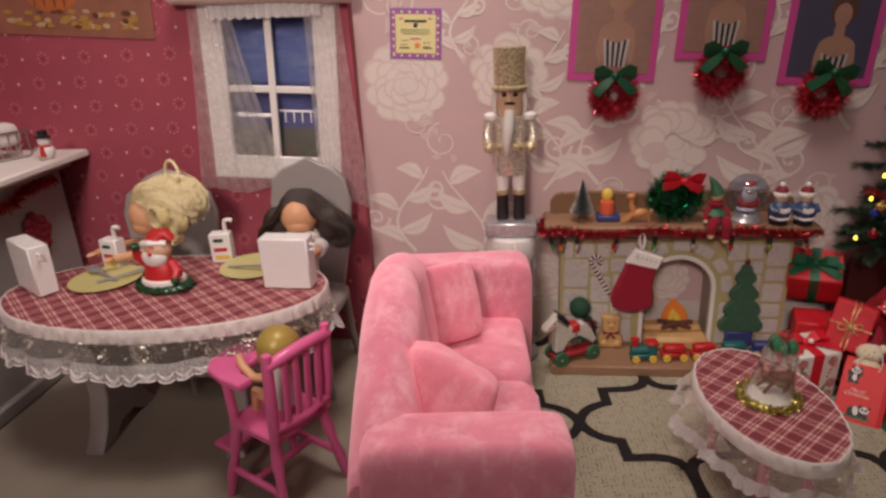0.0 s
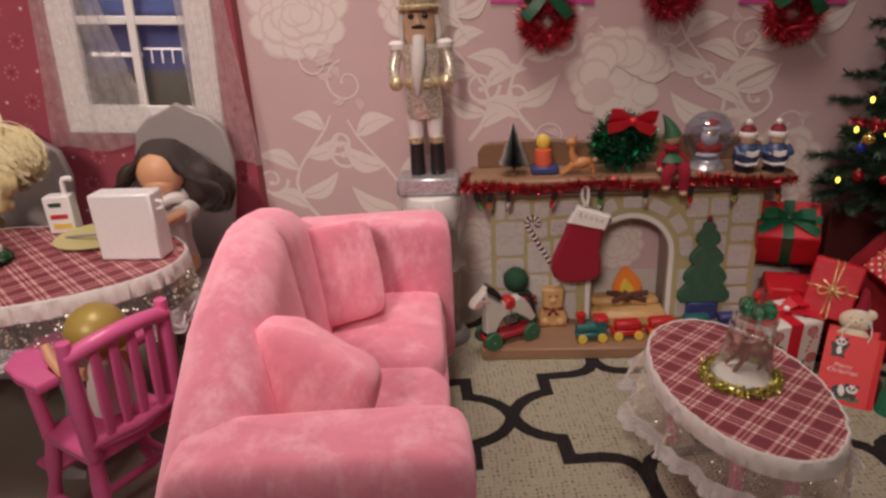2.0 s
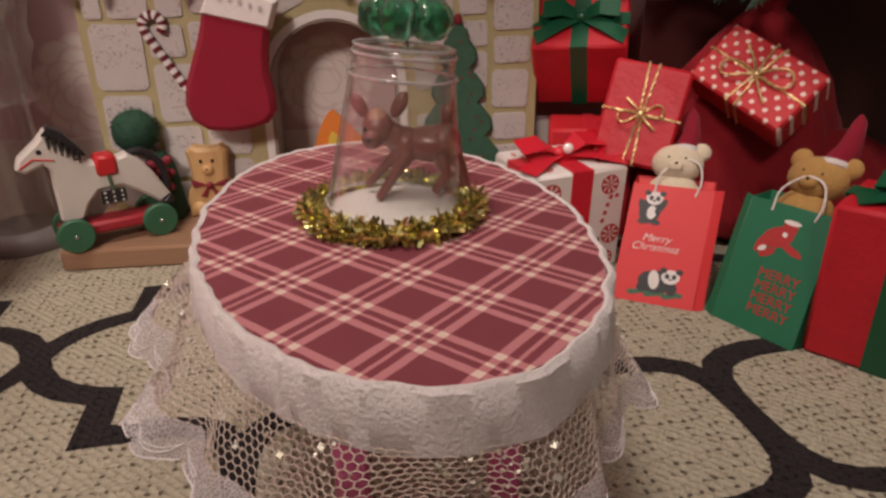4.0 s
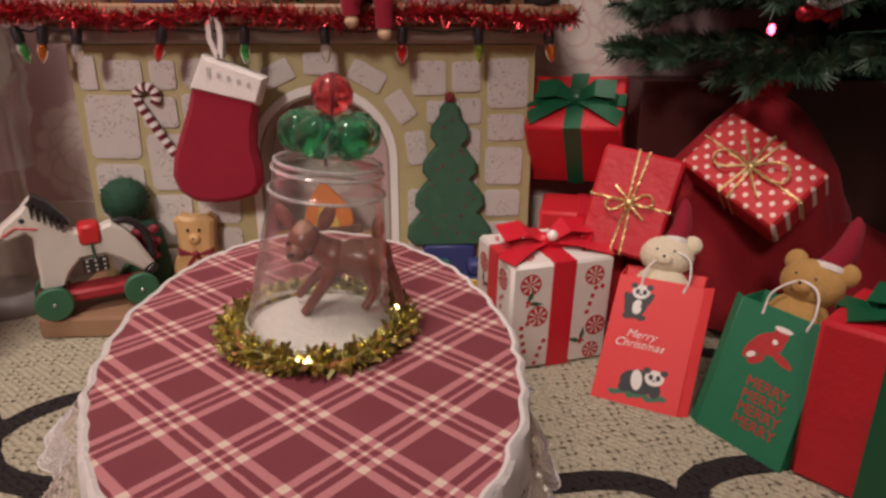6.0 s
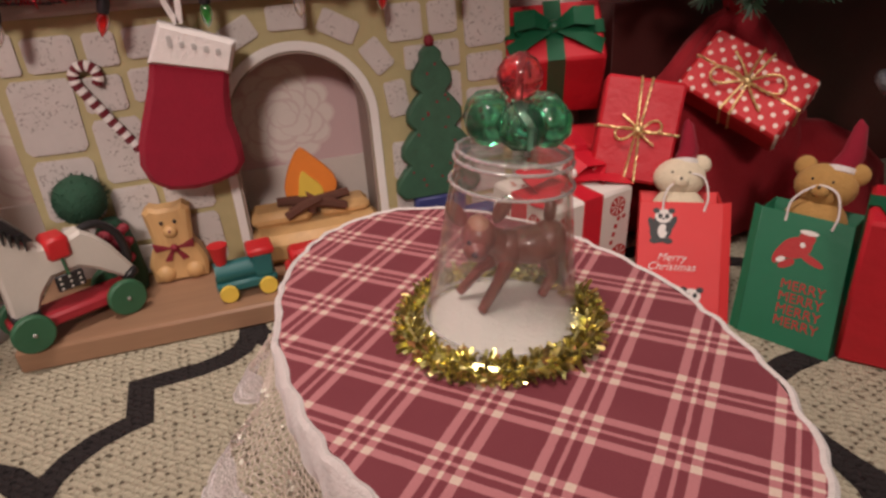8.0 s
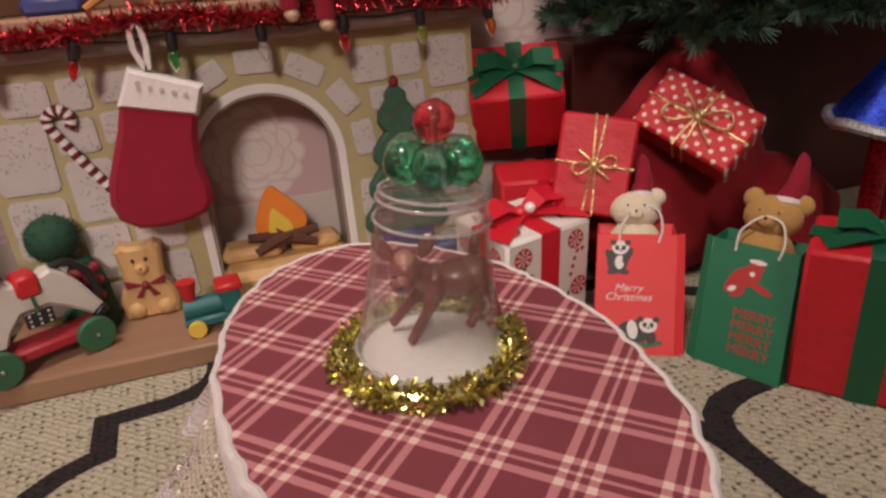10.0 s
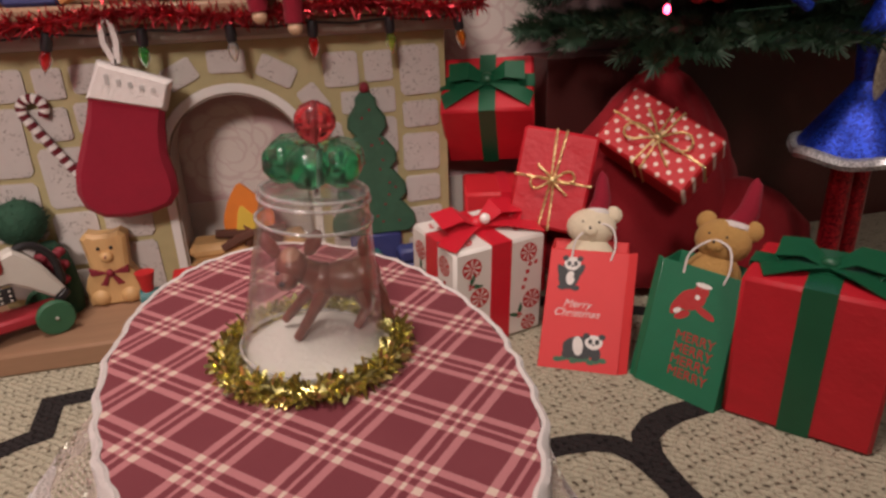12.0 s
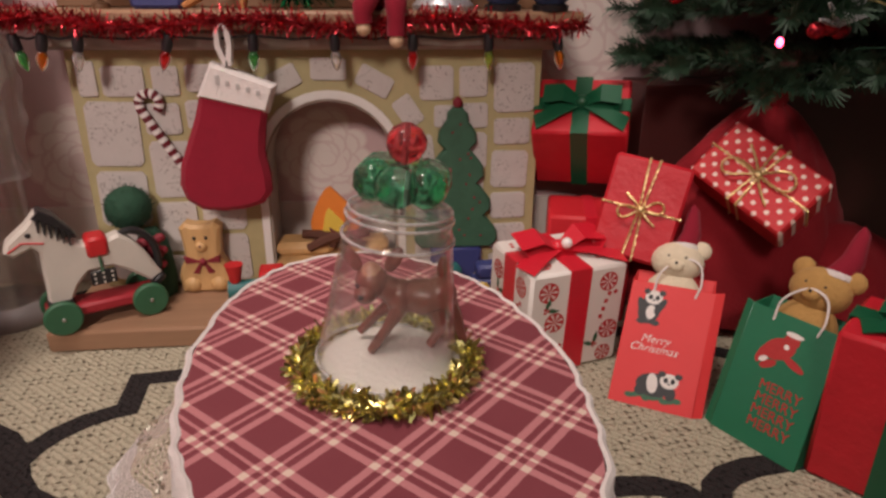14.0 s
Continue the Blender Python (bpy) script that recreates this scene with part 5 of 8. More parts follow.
part("trunk", G(OAK_DARK).lathe([(0.35, 0), (0.35, 0.2), (0.12, 0.25), (0.1, 0.8)], 10), bt)
rb = random.Random(8)
bris = G(paint("frosted_bristle", (0.14, 0.25, 0.27), 0.7, vary=0.4), SNOW)
for i in range(1500):
    t = rb.random() ** 0.7
    z = 0.45 + 3.3 * (1 - t)
    a, r = rb.random() * 6.283, (0.1 + 1.05 * t) * rb.uniform(0.7, 1.05)
    d = Vector((math.cos(a), math.sin(a), 0.25))
    s = Vector((-math.sin(a), math.cos(a), 0)) * 0.03
    p, q = Vector((0, 0, z)), Vector((0, 0, z)) + d * r
    mid = p.lerp(q, 0.75)
    bris.put([p - s, p + s, mid + s, mid - s], [(0, 1, 2, 3)], None, 0)
    bris.put([mid - s, mid + s, q + s, q - s], [(0, 1, 2, 3)], None, 1 if rb.random() < 0.85 else 0)
part("bristles", bris, bt, "blue-green bristles with white tips")
cd = thing("toy_candle", T(14.0, 56.6, MZ), "toy candle with blue base and yellow flame", "toy candle")
part("base", G(BLUE_PAINT).box((0.1, 0, 0.3), (2.0, 1.5, 0.6), 0.15), cd)
part("candle", G(paint("coral_plastic", (0.72, 0.13, 0.06), 0.4)).lathe([(0.6, 0.6), (0.66, 0.8), (0.6, 1.15), (0.64, 1.4), (0.58, 1.75), (0.2, 1.8)], 18), cd)
part("flame", G(YELLOW_PAINT).ball((0, 0, 2.3), (0.5, 0.3, 0.58)), cd)
dr = G(paint("tan_resin", (0.56, 0.25, 0.09), 0.4, vary=0.25, scale=200), FAWN_PALE)
dr.ball((0.35, 0, 0.75), (0.85, 0.42, 0.42), M=T(0, 0, 0, 0, -12, 0))
dr.tube([(-0.2, 0, 1.0), (-0.45, 0, 1.6), (-0.4, 0, 2.2)], [0.34, 0.22, 0.2], 8)
dr.ball((-0.48, -0.05, 2.35), (0.42, 0.26, 0.28), k=0)
for s in (-1, 1):
    dr.tube([(-0.25, s * 0.15, 2.5), (-0.15, s * 0.3, 2.95)], [0.12, 0.03], 6)
    dr.tube([(-0.3, s * 0.25, 0.8), (-0.7, s * 0.3, 0.4), (-1.2, s * 0.3, 0.12)], [0.2, 0.14, 0.1], 6)
    dr.tube([(0.9, s * 0.25, 0.75), (1.1, s * 0.28, 0.4), (1.05, s * 0.3, 0.05)], [0.24, 0.13, 0.09], 6)
dr.ball((1.2, 0, 1.05), (0.2, 0.15, 0.2), k=1)
solo("deer_figurine", dr, T(16.4, 55.9, MZ), "small tan seated deer figurine on the mantel", "figurine")
mw = thing("mantel_wreath", T(19.6, 56.2, MZ, 0, 0, 0, (1.25, 1.1, 1.12)), "green tinsel wreath with a red ribbon bow on the mantel", "wreath")
ring = [(1.05 * math.cos(a), 0, 1.95 + 0.98 * math.sin(a)) for a in [i * math.pi / 14 for i in range(28)]]
part("ring", G(GREEN_TINSEL, DARK_GREEN).fuzz(ring, 1.12, 3200, 0.07, 31, close=True, ks=[0, 0, 1]).tube(ring, 0.4, 6, close=True), mw)
bow = G(RED_RIBBON)
for s in (-1, 1):
    bow.ribbon([(0, -0.8, 3.5), (s * 0.85, -1.0, 4.0), (s * 1.5, -0.9, 3.95), (s * 1.3, -0.6, 3.5), (0, -0.75, 3.45)], (0, -0.4, 1), [0.5, 0.9, 1.0, 0.9, 0.5], 0.05)
    bow.ribbon([(0, -0.85, 3.45), (s * 0.75, -1.0, 3.1), (s * 1.5, -0.8, 2.8)], (s * 0.3, -0.3, 1), [0.4, 0.8, 0.9], 0.05)
bow.ball((0, -0.95, 3.5), (0.3, 0.25, 0.3))
part("bow", bow, mw, "red ribbon bow", T(0, -0.1, 0.55, 0, 6, 0, (0.85, 1, 0.82)))
el = G(RED_FELT, GREEN_PAINT, FAWN_PALE, DARK_GREEN)
el.ball((0, 0, 0.75), (0.62, 0.5, 0.85), k=0)
el.lathe([(1.0, 0.9), (0.85, 1.05), (0.45, 1.35), (0.3, 1.45)], 14, k=1)
el.ball((0, -0.05, 1.75), (0.62, 0.5, 0.35), k=0)
el.ball((0, -0.05, 2.45), (0.52, 0.48, 0.5), k=2)
el.tube([(0.05, 0, 2.6), (-0.15, 0, 3.2), (-0.45, 0.05, 3.75), (-0.75, 0.05, 4.1)], [0.62, 0.42, 0.22, 0.04], 12, k=1)
for s in (-1, 1):
    kx, fx, fz = (-0.35, -0.72, -0.68) if s < 0 else (0.55, 0.55, -1.15)
    el.tube(smooth([(s * 0.3, -0.2, 0.35), (kx, -1.0, 0.55), (fx, -1.25, 0.05), (fx, -1.25, fz + 0.2)], 3), [0.38] * 4 + [0.42] * 3 + [0.36] * 3, 10, k=0)
    el.ball((fx, -1.28, fz), (0.29, 0.31, 0.27), k=2)
    el.tube([(s * 0.5, 0, 1.4), (s * 0.95, -0.4, 0.9), (s * 1.0, -0.6, 0.55)], [0.24, 0.22, 0.18], 8, k=0)
    el.ball((s * 1.0, -0.65, 0.42), 0.2, 8, 6, k=2)
solo("elf_figure", el, T(22.75, 55.35, MZ + 0.06, 0, 0, 8), "seated elf figure in red with a green pointed hat", "figurine")
sg = thing("snow_globe", T(25.5, 56.2, MZ), "glass snow globe with a small red and white figure", "snow globe")
part("base", G(SILVER).lathe([(1.25, 0), (1.28, 0.2), (1.1, 0.4), (0.95, 0.62), (0.9, 0.75), (0.5, 0.8)], 24), sg)
part("globe", G(GLOBE).ball((0, 0, 2.4), 1.68, 28, 18), sg, "clear glass ball")
core = G(RED_PAINT, WHITE, FAWN_PALE)
core.ball((0.15, 0, 1.55), (0.95, 0.6, 0.5), k=0)
core.ball((0, -0.35, 2.35), (0.62, 0.4, 0.62), k=1)
core.ball((0, -0.5, 2.72), (0.42, 0.32, 0.34), k=2)
core.tube([(-0.1, -0.3, 3.0), (0.2, -0.2, 3.4), (0.6, -0.2, 3.35)], [0.45, 0.3, 0.1], 10, k=0)
core.tube([(-0.5, -0.45, 2.95), (0, -0.75, 3.02), (0.5, -0.45, 2.95)], 0.13, 7, k=1)
core.ball((0, 0, 1.05), (0.8, 0.7, 0.22), k=1)
part("figure", core, sg, "small red and white bearded figure")
COAT_BLUE = paint("dusty_blue_glaze", (0.045, 0.07, 0.155), 0.35, vary=0.2, scale=200)
for i, (x, y, rz) in enumerate(((27.85, 55.3, 8), (29.8, 55.2, -6))):
    c = G(COAT_BLUE, WHITE, FAWN_PALE, BURGUNDY, BLACK)
    c.lathe([(0.78, 0), (0.82, 0.25), (0.5, 0.35)], 14, k=4)
    c.lathe([(0.62, 0.3), (0.85, 0.55), (0.95, 1.1), (0.82, 1.7), (0.5, 2.1), (0.2, 2.2)], 18, k=0)
    c.tube([(-0.9, -0.25, 0.75), (-0.3, -0.85, 0.62), (0.4, -0.85, 0.66), (0.9, -0.25, 0.8)], 0.12, 7, k=1)
    c.ball((0, -0.05, 2.35), (0.56, 0.52, 0.52), k=2)
    c.lathe([(0.6, 2.5), (0.68, 2.6), (0.68, 2.82), (0.58, 2.92)], 16, k=1)
    c.lathe([(0.58, 2.9), (0.5, 3.2), (0.25, 3.4)], 14, k=3)
    c.ball((0, 0, 3.55), 0.24, 10, 8, k=1)
    c.prism([(-0.45, 1.3), (0, 1.18), (0.45, 1.3), (0.45, 1.68), (0, 1.56), (-0.45, 1.68)], -1.0, -0.85, bev=0.03, k=1)
    for s in (-1, 1):
        c.tube([(s * 0.8, 0, 1.75), (s * 0.9, -0.55, 1.4), (s * 0.5, -0.92, 1.35)], [0.26, 0.24, 0.16], 8, k=0)
    solo("caroler_figurine", c, T(x, y, MZ, 0, 0, rz, (0.92, 0.92, 0.95)), "blue-coated caroler figurine with bobble hat and open song book", "figurine", "carolers")

# pedestal with the nutcracker
pd = thing("pedestal", T(5.75, 55.6, 0), "clear plastic column pedestal with a white cap and crumpled wrap", "pedestal")
part("foot", G(CHAIR_GREY).lathe([(2.0, 0), (2.05, 0.25), (1.9, 0.6), (1.55, 0.8), (1.4, 0.9)], 28, T(0.35, 0, 0)), pd, "round grey foot")
TUBE = thin_clear("clear_tube", (0.95, 0.94, 0.93), 0.07, 0.03)
part("column", G(TUBE).lathe([(1.52, 0.9), (1.5, 1.0), (1.5, 9.4), (1.44, 9.4), (1.44, 1.0), (1.44, 0.9)], 32, T(0.35, 0, 0)), pd, "clear plastic tube").visible_shadow = False
part("cap", G(WHITE).lathe([(1.55, 9.3), (1.65, 9.5), (1.8, 9.9), (2.1, 10.5), (2.15, 11.9), (2.0, 12.15)], 28), pd, "white moulded cap")
wr = G(WRAP)
wr.lathe([(2.3, 12.0), (2.4, 11.3), (2.45, 10.2), (2.25, 8.6), (2.05, 7.6), (2.2, 6.4)], 44, wave=lambda a, h: 1 + 0.09 * math.sin(a * 7 + h * 1.3) + 0.05 * math.sin(a * 15 - h * 2.1))
part("wrap", wr, pd, "crumpled clear plastic wrap")

nc = thing("nutcracker", T(5.65, 55.6, 12.2), "gold glitter nutcracker figure with tall hat on a silver base", "nutcracker")
part("base", G(SILVER).box((0, -0.1, 0.65), (4.4, 2.8, 1.3), 0.18), nc, "silver glitter plinth")
fg = G(GOLD_GLITTER, CHAMPAGNE, WHITE, BLACK, FAWN_PALE, PINE, SNOW)
for s in (-1, 1):
    fg.lathe([(0.52, 1.3), (0.55, 1.6), (0.5, 3.4), (0.54, 3.6)], 16, T(s * 0.72, 0, 0), 3)
    fg.lathe([(0.58, 3.6), (0.6, 4.0), (0.5, 4.05)], 16, T(s * 0.72, 0, 0), 0)
    fg.lathe([(0.5, 4.0), (0.56, 4.6), (0.62, 5.9)], 16, T(s * 0.68, 0, 0), 2)
    fg.lathe([(0.3, 0), (0.55, 0.15), (0.6, 0.5), (0.35, 0.7)], 14, T(s * 1.62, 0, 9.9), 2)
    fg.tube([(s * 1.65, 0, 10.0), (s * 1.95, -0.15, 8.9), (s * 1.85, -0.6, 8.1)], [0.46, 0.42, 0.4], 12, k=1)
    fg.ball((s * 1.72, -1.05, 7.9), (0.5, 0.55, 0.52), k=0)
    fg.ball((s * 0.45, -0.93, 12.15), (0.22, 0.12, 0.2), 10, 8, k=3)
fg.lathe([(1.2, 5.4), (1.32, 5.9), (1.22, 7.2), (1.18, 8.6), (1.35, 9.8), (1.2, 10.3), (0.6, 10.5)], 24, k=1, squash=(1, 0.8))
fg.lathe([(1.25, 7.5), (1.3, 7.6), (1.3, 8.0), (1.22, 8.1)], 24, k=0, squash=(1, 0.84))
fg.box((0.35, -1.1, 7.8), (0.6, 0.2, 0.5), 0.05, k=0)
fg.tube([(0.0, -0.85, 10.9), (-0.1, -1.15, 9.6), (-0.25, -1.2, 8.2), (-0.3, -1.1, 7.0)], [0.42, 0.5, 0.4, 0.08], 10, k=6)
fg.lathe([(0.95, 10.4), (1.08, 10.9), (1.08, 12.5), (1.0, 12.75)], 20, k=4, squash=(1, 0.9))
for i in range(34):
    a = radians(-5 + 190 * i / 33)
    for rr in (1.08, 1.2):
        fg.tube([(rr * math.cos(a), rr * 0.9 * math.sin(a), 12.6), (rr * 1.12 * math.cos(a), rr * 1.05 * math.sin(a), 11.3), (rr * 1.05 * math.cos(a), rr * math.sin(a), 10.3 + 0.25 * math.sin(i))], [0.13, 0.16, 0.05], 5, k=6)
fg.box((0, -1.0, 11.45), (0.9, 0.2, 0.18), 0.06, k=3)
fg.prism([(-0.2, 11.6), (0.2, 11.6), (0.1, 12.3), (-0.1, 12.3)], -1.3, -0.9, bev=0.08, k=4)
fg.lathe([(1.5, 12.55), (1.52, 12.72), (1.25, 12.85)], 26, k=0)
fg.lathe([(1.25, 12.75), (1.28, 13.0), (1.32, 15.5), (1.36, 15.8), (0.6, 15.82)], 26, k=0)
part("figure", fg, nc, "gold glitter soldier figure with white beard and black boots")

# ---------------------------------------------------------------- sofa: along y, facing +x
SOFA = thing("sofa", T(1.9, 39.2, 0, 0, 0, 5.0), "pink velvet toy sofa with a scalloped shell back", "sofa")
part("base", G(BLUSH).cushion((0.75, 0, 4.0), (9.9, 23.5, 4.4), 0.22, wob=0.02), SOFA, "pink velvet skirted base")
for y, nm in ((-4.95, 1), (4.95, 2)):
    part("seat_cushion", G(BLUSH).cushion((1.05, y, 6.2), (9.2, 10.4, 2.6), 0.33, wob=0.03, seed=nm), SOFA)
for y in (-10.9, 10.7):
    part("arm", G(BLUSH).cushion((0.9, y, 6.6 if y < 0 else 6.95), (11.0, 3.6, 9.6 if y < 0 else 10.3), 0.23, wob=0.02, seed=int(y)), SOFA)
back = G(BLUSH)
n, m = 96, 30
vs, fs = [], []
for j in range(m + 1):
    t = j / m
    for i in range(n + 1):
        u = i / n
        y = -12.2 + 25.2 * u
        rise = 10.6 + 5.3 * math.sin(math.pi * min(1, max(0, u))) ** 1.2
        lobe = abs(math.sin(u * 4 * math.pi)) ** 0.5
        end = (1 - abs(2 * u - 1) ** 9) ** 0.5
        th = (2.9 + 0.6 * lobe) * (0.35 + 0.65 * end)
        rise -= 1.6 * (1 - end)
        # from the inner foot over the rounded top to the outer foot
        rr = (th * 0.75 + 0.9) / 2
        xm, zt = -4.3 + th * 0.75 - rr, rise - rr * 1.1
        if t < 0.4:
            q = t / 0.4
            z, x = 2.6 + (zt - 2.6) * q, -3.2 + th * 0.75 - 1.1 * q ** 1.4
        elif t < 0.7:
            q = math.pi * (t - 0.4) / 0.3
            z, x = zt + rr * 1.1 * math.sin(q), xm + rr * math.cos(q)
        else:
            q = (t - 0.7) / 0.3
            z, x = zt - (zt - 2.6) * q, xm - rr + 0.4 * q - 0.12 * lobe * (1 - q)
        vs.append((x, y, z))
for j in range(m):
    for i in range(n):
        o = j * (n + 1) + i
        fs.append((o, o + 1, o + n + 2, o + n + 1))
for i0 in (0, n):
    col = [j * (n + 1) + i0 for j in range(m + 1)]
    fs.append(tuple(col if i0 else col[::-1]))
back.put(vs, fs)
part("backrest", back, SOFA, "channelled scallop back")
for x in (-3.6, 4.9):
    for y in (-10.6, 10.6):
        part("leg", G(METAL).lathe([(0.28, 0), (0.34, 0.2), (0.26, 0.7), (0.4, 2.2)], 12, T(x, y, 0)), SOFA, "small chrome leg")
solo("cushion", G(BLUSH_PALE).cushion((0, 0, 0), (5.0, 1.7, 5.9), 0.33, wob=0.05, seed=5), T(0.95, 44.4, 10.6, -16, -3, 22), "square pink plush cushion leaning on the sofa arm", "cushion", "sofa cushions")
solo("cushion", G(BLUSH_PALE).cushion((0, 0, 0), (6.2, 2.5, 6.3), 0.44, wob=0.06, seed=9), T(1.75, 32.9, 9.7, -10, 22, -16), "square pink plush cushion leaning on the sofa back", "cushion", "sofa cushions")


# ---------------------------------------------------------------- oval tables with plaid cloths
def oval(a, b, n=72, wob=0.0, seed=0):
    return [(a * math.cos(t) * (1 + wob * math.sin(t * 9 + seed)), b * math.sin(t) * (1 + wob * math.sin(t * 9 + seed))) for t in [2 * math.pi * i / n for i in range(n)]]


def cloth(name, m, a, b, drop, flare, label, net_mat, hem=1.0, lace=LACE, plaid_mat=PLAID, pleat=0.0, swag=3.1, lift=0.45, clusters=44, per=6, cord=0.013, fleck=0.05, puff=0.0):
    """Plaid top, edging band, hexagon net with sparkles, and a scalloped lace ruffle hung in swags."""
    c = thing(name, m, label, "tablecloth")
    o = oval(a, b)
    g = G(plaid_mat)
    n = len(o)
    vs = [(0, 0, 0.12)]
    for f, z in ((0.5, 0.12), (1.0, 0.12), (1.0, 0.03)):
        vs += [(x * f, y * f, z) for x, y in o]
    fs = [(0, 1 + i, 1 + (i + 1) % n) for i in range(n)]
    for r in range(2):
        for i in range(n):
            i2 = (i + 1) % n
            fs.append((1 + r * n + i, 1 + (r + 1) * n + i, 1 + (r + 1) * n + i2, 1 + r * n + i2))
    g.put(vs, fs)
    part("top_cloth", g, c, "red plaid cotton top")
    # points along the edge at even steps
    raw = oval(a + 0.12, b + 0.12, 1440)
    run = [0.0]
    for i in range(1440):
        run.append(run[-1] + math.dist(raw[i], raw[(i + 1) % 1440]))
    whole = run[-1]
    swags = round(whole / swag)

    def edge(u):
        """The edge's point and outward direction at u (0 to 1) of the way round."""
        d = (u % 1.0) * whole
        i = min(1439, int(np.searchsorted(run, d, side="right")) - 1)
        q = (d - run[i]) / (run[i + 1] - run[i])
        p0, p1 = raw[i], raw[(i + 1) % 1440]
        x, y = p0[0] + (p1[0] - p0[0]) * q, p0[1] + (p1[1] - p0[1]) * q
        nx, ny = x / (a * a), y / (b * b)
        L = math.hypot(nx, ny)
        return x, y, nx / L, ny / L

    def skirt(u, k, out=0.0):
        """A point of the hanging skirt: k = 0 under the band, 1 at the lowest hem."""
        x, y, nx, ny = edge(u)
        q = math.pi * u * swags + 0.35 * math.sin(2 * math.pi * u * 5)
        low = abs(math.sin(q)) ** 0.7
        z = -0.75 - k * (drop - 0.75 - lift * (1 - low) + 0.12 * math.sin(2 * math.pi * u * 7 + a))
        th = 2 * math.pi * u
        e = out + 0.05 + flare * k * (0.62 + 0.30 * math.sin(th * 13 + 1.5 * math.sin(th * 3)) + 0.16 * math.sin(th * 29) - 0.22 * (1 - low)) + puff * k ** 0.7 * max(0.0, -nx) ** 2 * (0.8 + 0.3 * math.sin(th * 9))
        return (x + nx * e, y + ny * e, z)

    rb_ = random.Random(int(a * 10))
    band = G(TRIM)
    vs, fs = [], []
    L, k = 420, 6
    for i in range(L):
        x, y, nx, ny = edge(i / L)
        w = 0.10 * noise.noise(Vector((x * 2.1, y * 2.1, a)))
        pl = pleat * (noise.noise(Vector((i / L * whole * 2.6, 3.0, a))) + 0.6 * noise.noise(Vector((i / L * whole * 6.0, 9.0, a))))
        for out, z, f in ((-0.15 + w, 0.125, 0), (-0.08 + w, 0.16, 0.2), (0.0 + w, 0.08, 0.6), (0.05, -0.35, 1.0), (0.07 + w, -0.82, 1.2), (-0.03, -0.92, 1.0)):
            vs.append((x + nx * (out + pl * f), y + ny * (out + pl * f), z + 0.05 * w))
    for i in range(L):
        for q in range(k - 1):
            i2 = (i + 1) % L
            fs.append((i * k + q, i * k + q + 1, i2 * k + q + 1, i2 * k + q))
    band.put(vs, fs)
    part("band", band, c, "white fleecy edging band")

    # net of thin threads: zigzag rows joined by short uprights
    net = G(net_mat)
    deep = 1 - 0.8 * hem / (drop - 0.75)
    cols = 2 * round(whole / 0.16)
    rows = round(deep * (drop - 0.75) / 0.105)

    def knot(i, j):
        return Vector(skirt(i / cols, deep * min(1.0, max(0.0, (j + (0.17 if (i + j) % 2 else -0.17)) / rows))))

    def thread(p, q):
        d = (q - p).normalized()
        s1 = d.cross(Vector((p.x, p.y, 0)).normalized()).normalized() * 0.010
        s2 = d.cross(s1).normalized() * 0.010
        net.put([p - s1, p + s1, q + s1, q - s1, p - s2, p + s2, q + s2, q - s2], [(0, 1, 2, 3), (4, 5, 6, 7)])

    for j in range(rows + 1):
        for i in range(cols):
            thread(knot(i, j), knot(i + 1, j))
            if (i + j) % 2 and j < rows:
                thread(knot(i, j), knot(i, j + 1))
    part("net_skirt", net, c, "sheer net skirt")["kind"] = "stuff"

    # lace ruffle with corded scallops along its lower edge
    top = 1 - hem / (drop - 0.75)
    ruffle = G(lace, LACE_CORD)
    scallops = swags * per
    L, rows = scallops * 10, 6

    def ruff(u, t, out=0.0):
        bite = abs(math.sin(math.pi * u * scallops)) ** 0.6
        k = top + (1 - top) * t + 0.16 * (swag / per / 0.52) ** 0.7 / (drop - 0.75) * t * (bite - 0.6)
        return skirt(u, k, out + 0.05 + 0.09 * t * math.sin(2 * math.pi * u * scallops * 0.5) + 0.05 * t * math.sin(2 * math.pi * u * scallops))

    vs = [ruff(i / L, r / rows) for r in range(rows + 1) for i in range(L)]
    fs = [(r * L + i, (r + 1) * L + i, (r + 1) * L + (i + 1) % L, r * L + (i + 1) % L) for r in range(rows) for i in range(L)]
    ruffle.put(vs, fs)
    for sc in range(scallops):
        for t0, t1, r in ((1.0, 1.0, cord), (0.55, 0.84, cord * 0.9), (0.55, 0.72, cord * 0.7)):
            pts = []
            for i in range(9):
                q = i / 8
                pts.append(ruff((sc + 0.06 + 0.88 * q) / scallops, t0 + (t1 - t0) * math.sin(math.pi * q), 0.01))
            ruffle.tube(pts, r, 5, k=1)
    part("lace_edge", ruffle, c, "white scalloped lace hem")

    # small bright flecks caught in the net, in loose clusters
    sq = G(SEQUIN)
    for i in range(clusters):
        u0, k0 = rb_.random(), deep * rb_.uniform(0.15, 0.8)
        for j in range(rb_.randint(8, 20)):
            p = Vector(skirt(u0 + rb_.gauss(0, 0.30) / whole, min(deep, max(0.03, k0 + rb_.gauss(0, 0.11))), 0.02))
            d = Vector((rb_.gauss(0, 1), rb_.gauss(0, 1), rb_.gauss(0, 1))).normalized()
            u = d.orthogonal().normalized() * rb_.uniform(0.012, fleck)
            w = d.cross(u).normalized() * u.length
            sq.put([p - u - w, p + u - w, p + u + w, p - u + w], [(0, 1, 2, 3)])
    part("sequin", sq, c, "scattered gold sequins")["kind"] = "stuff"
    return c


CTZ = 6.36
CT = T(22.44, 39.16, 0, 0, 0, 9.1)
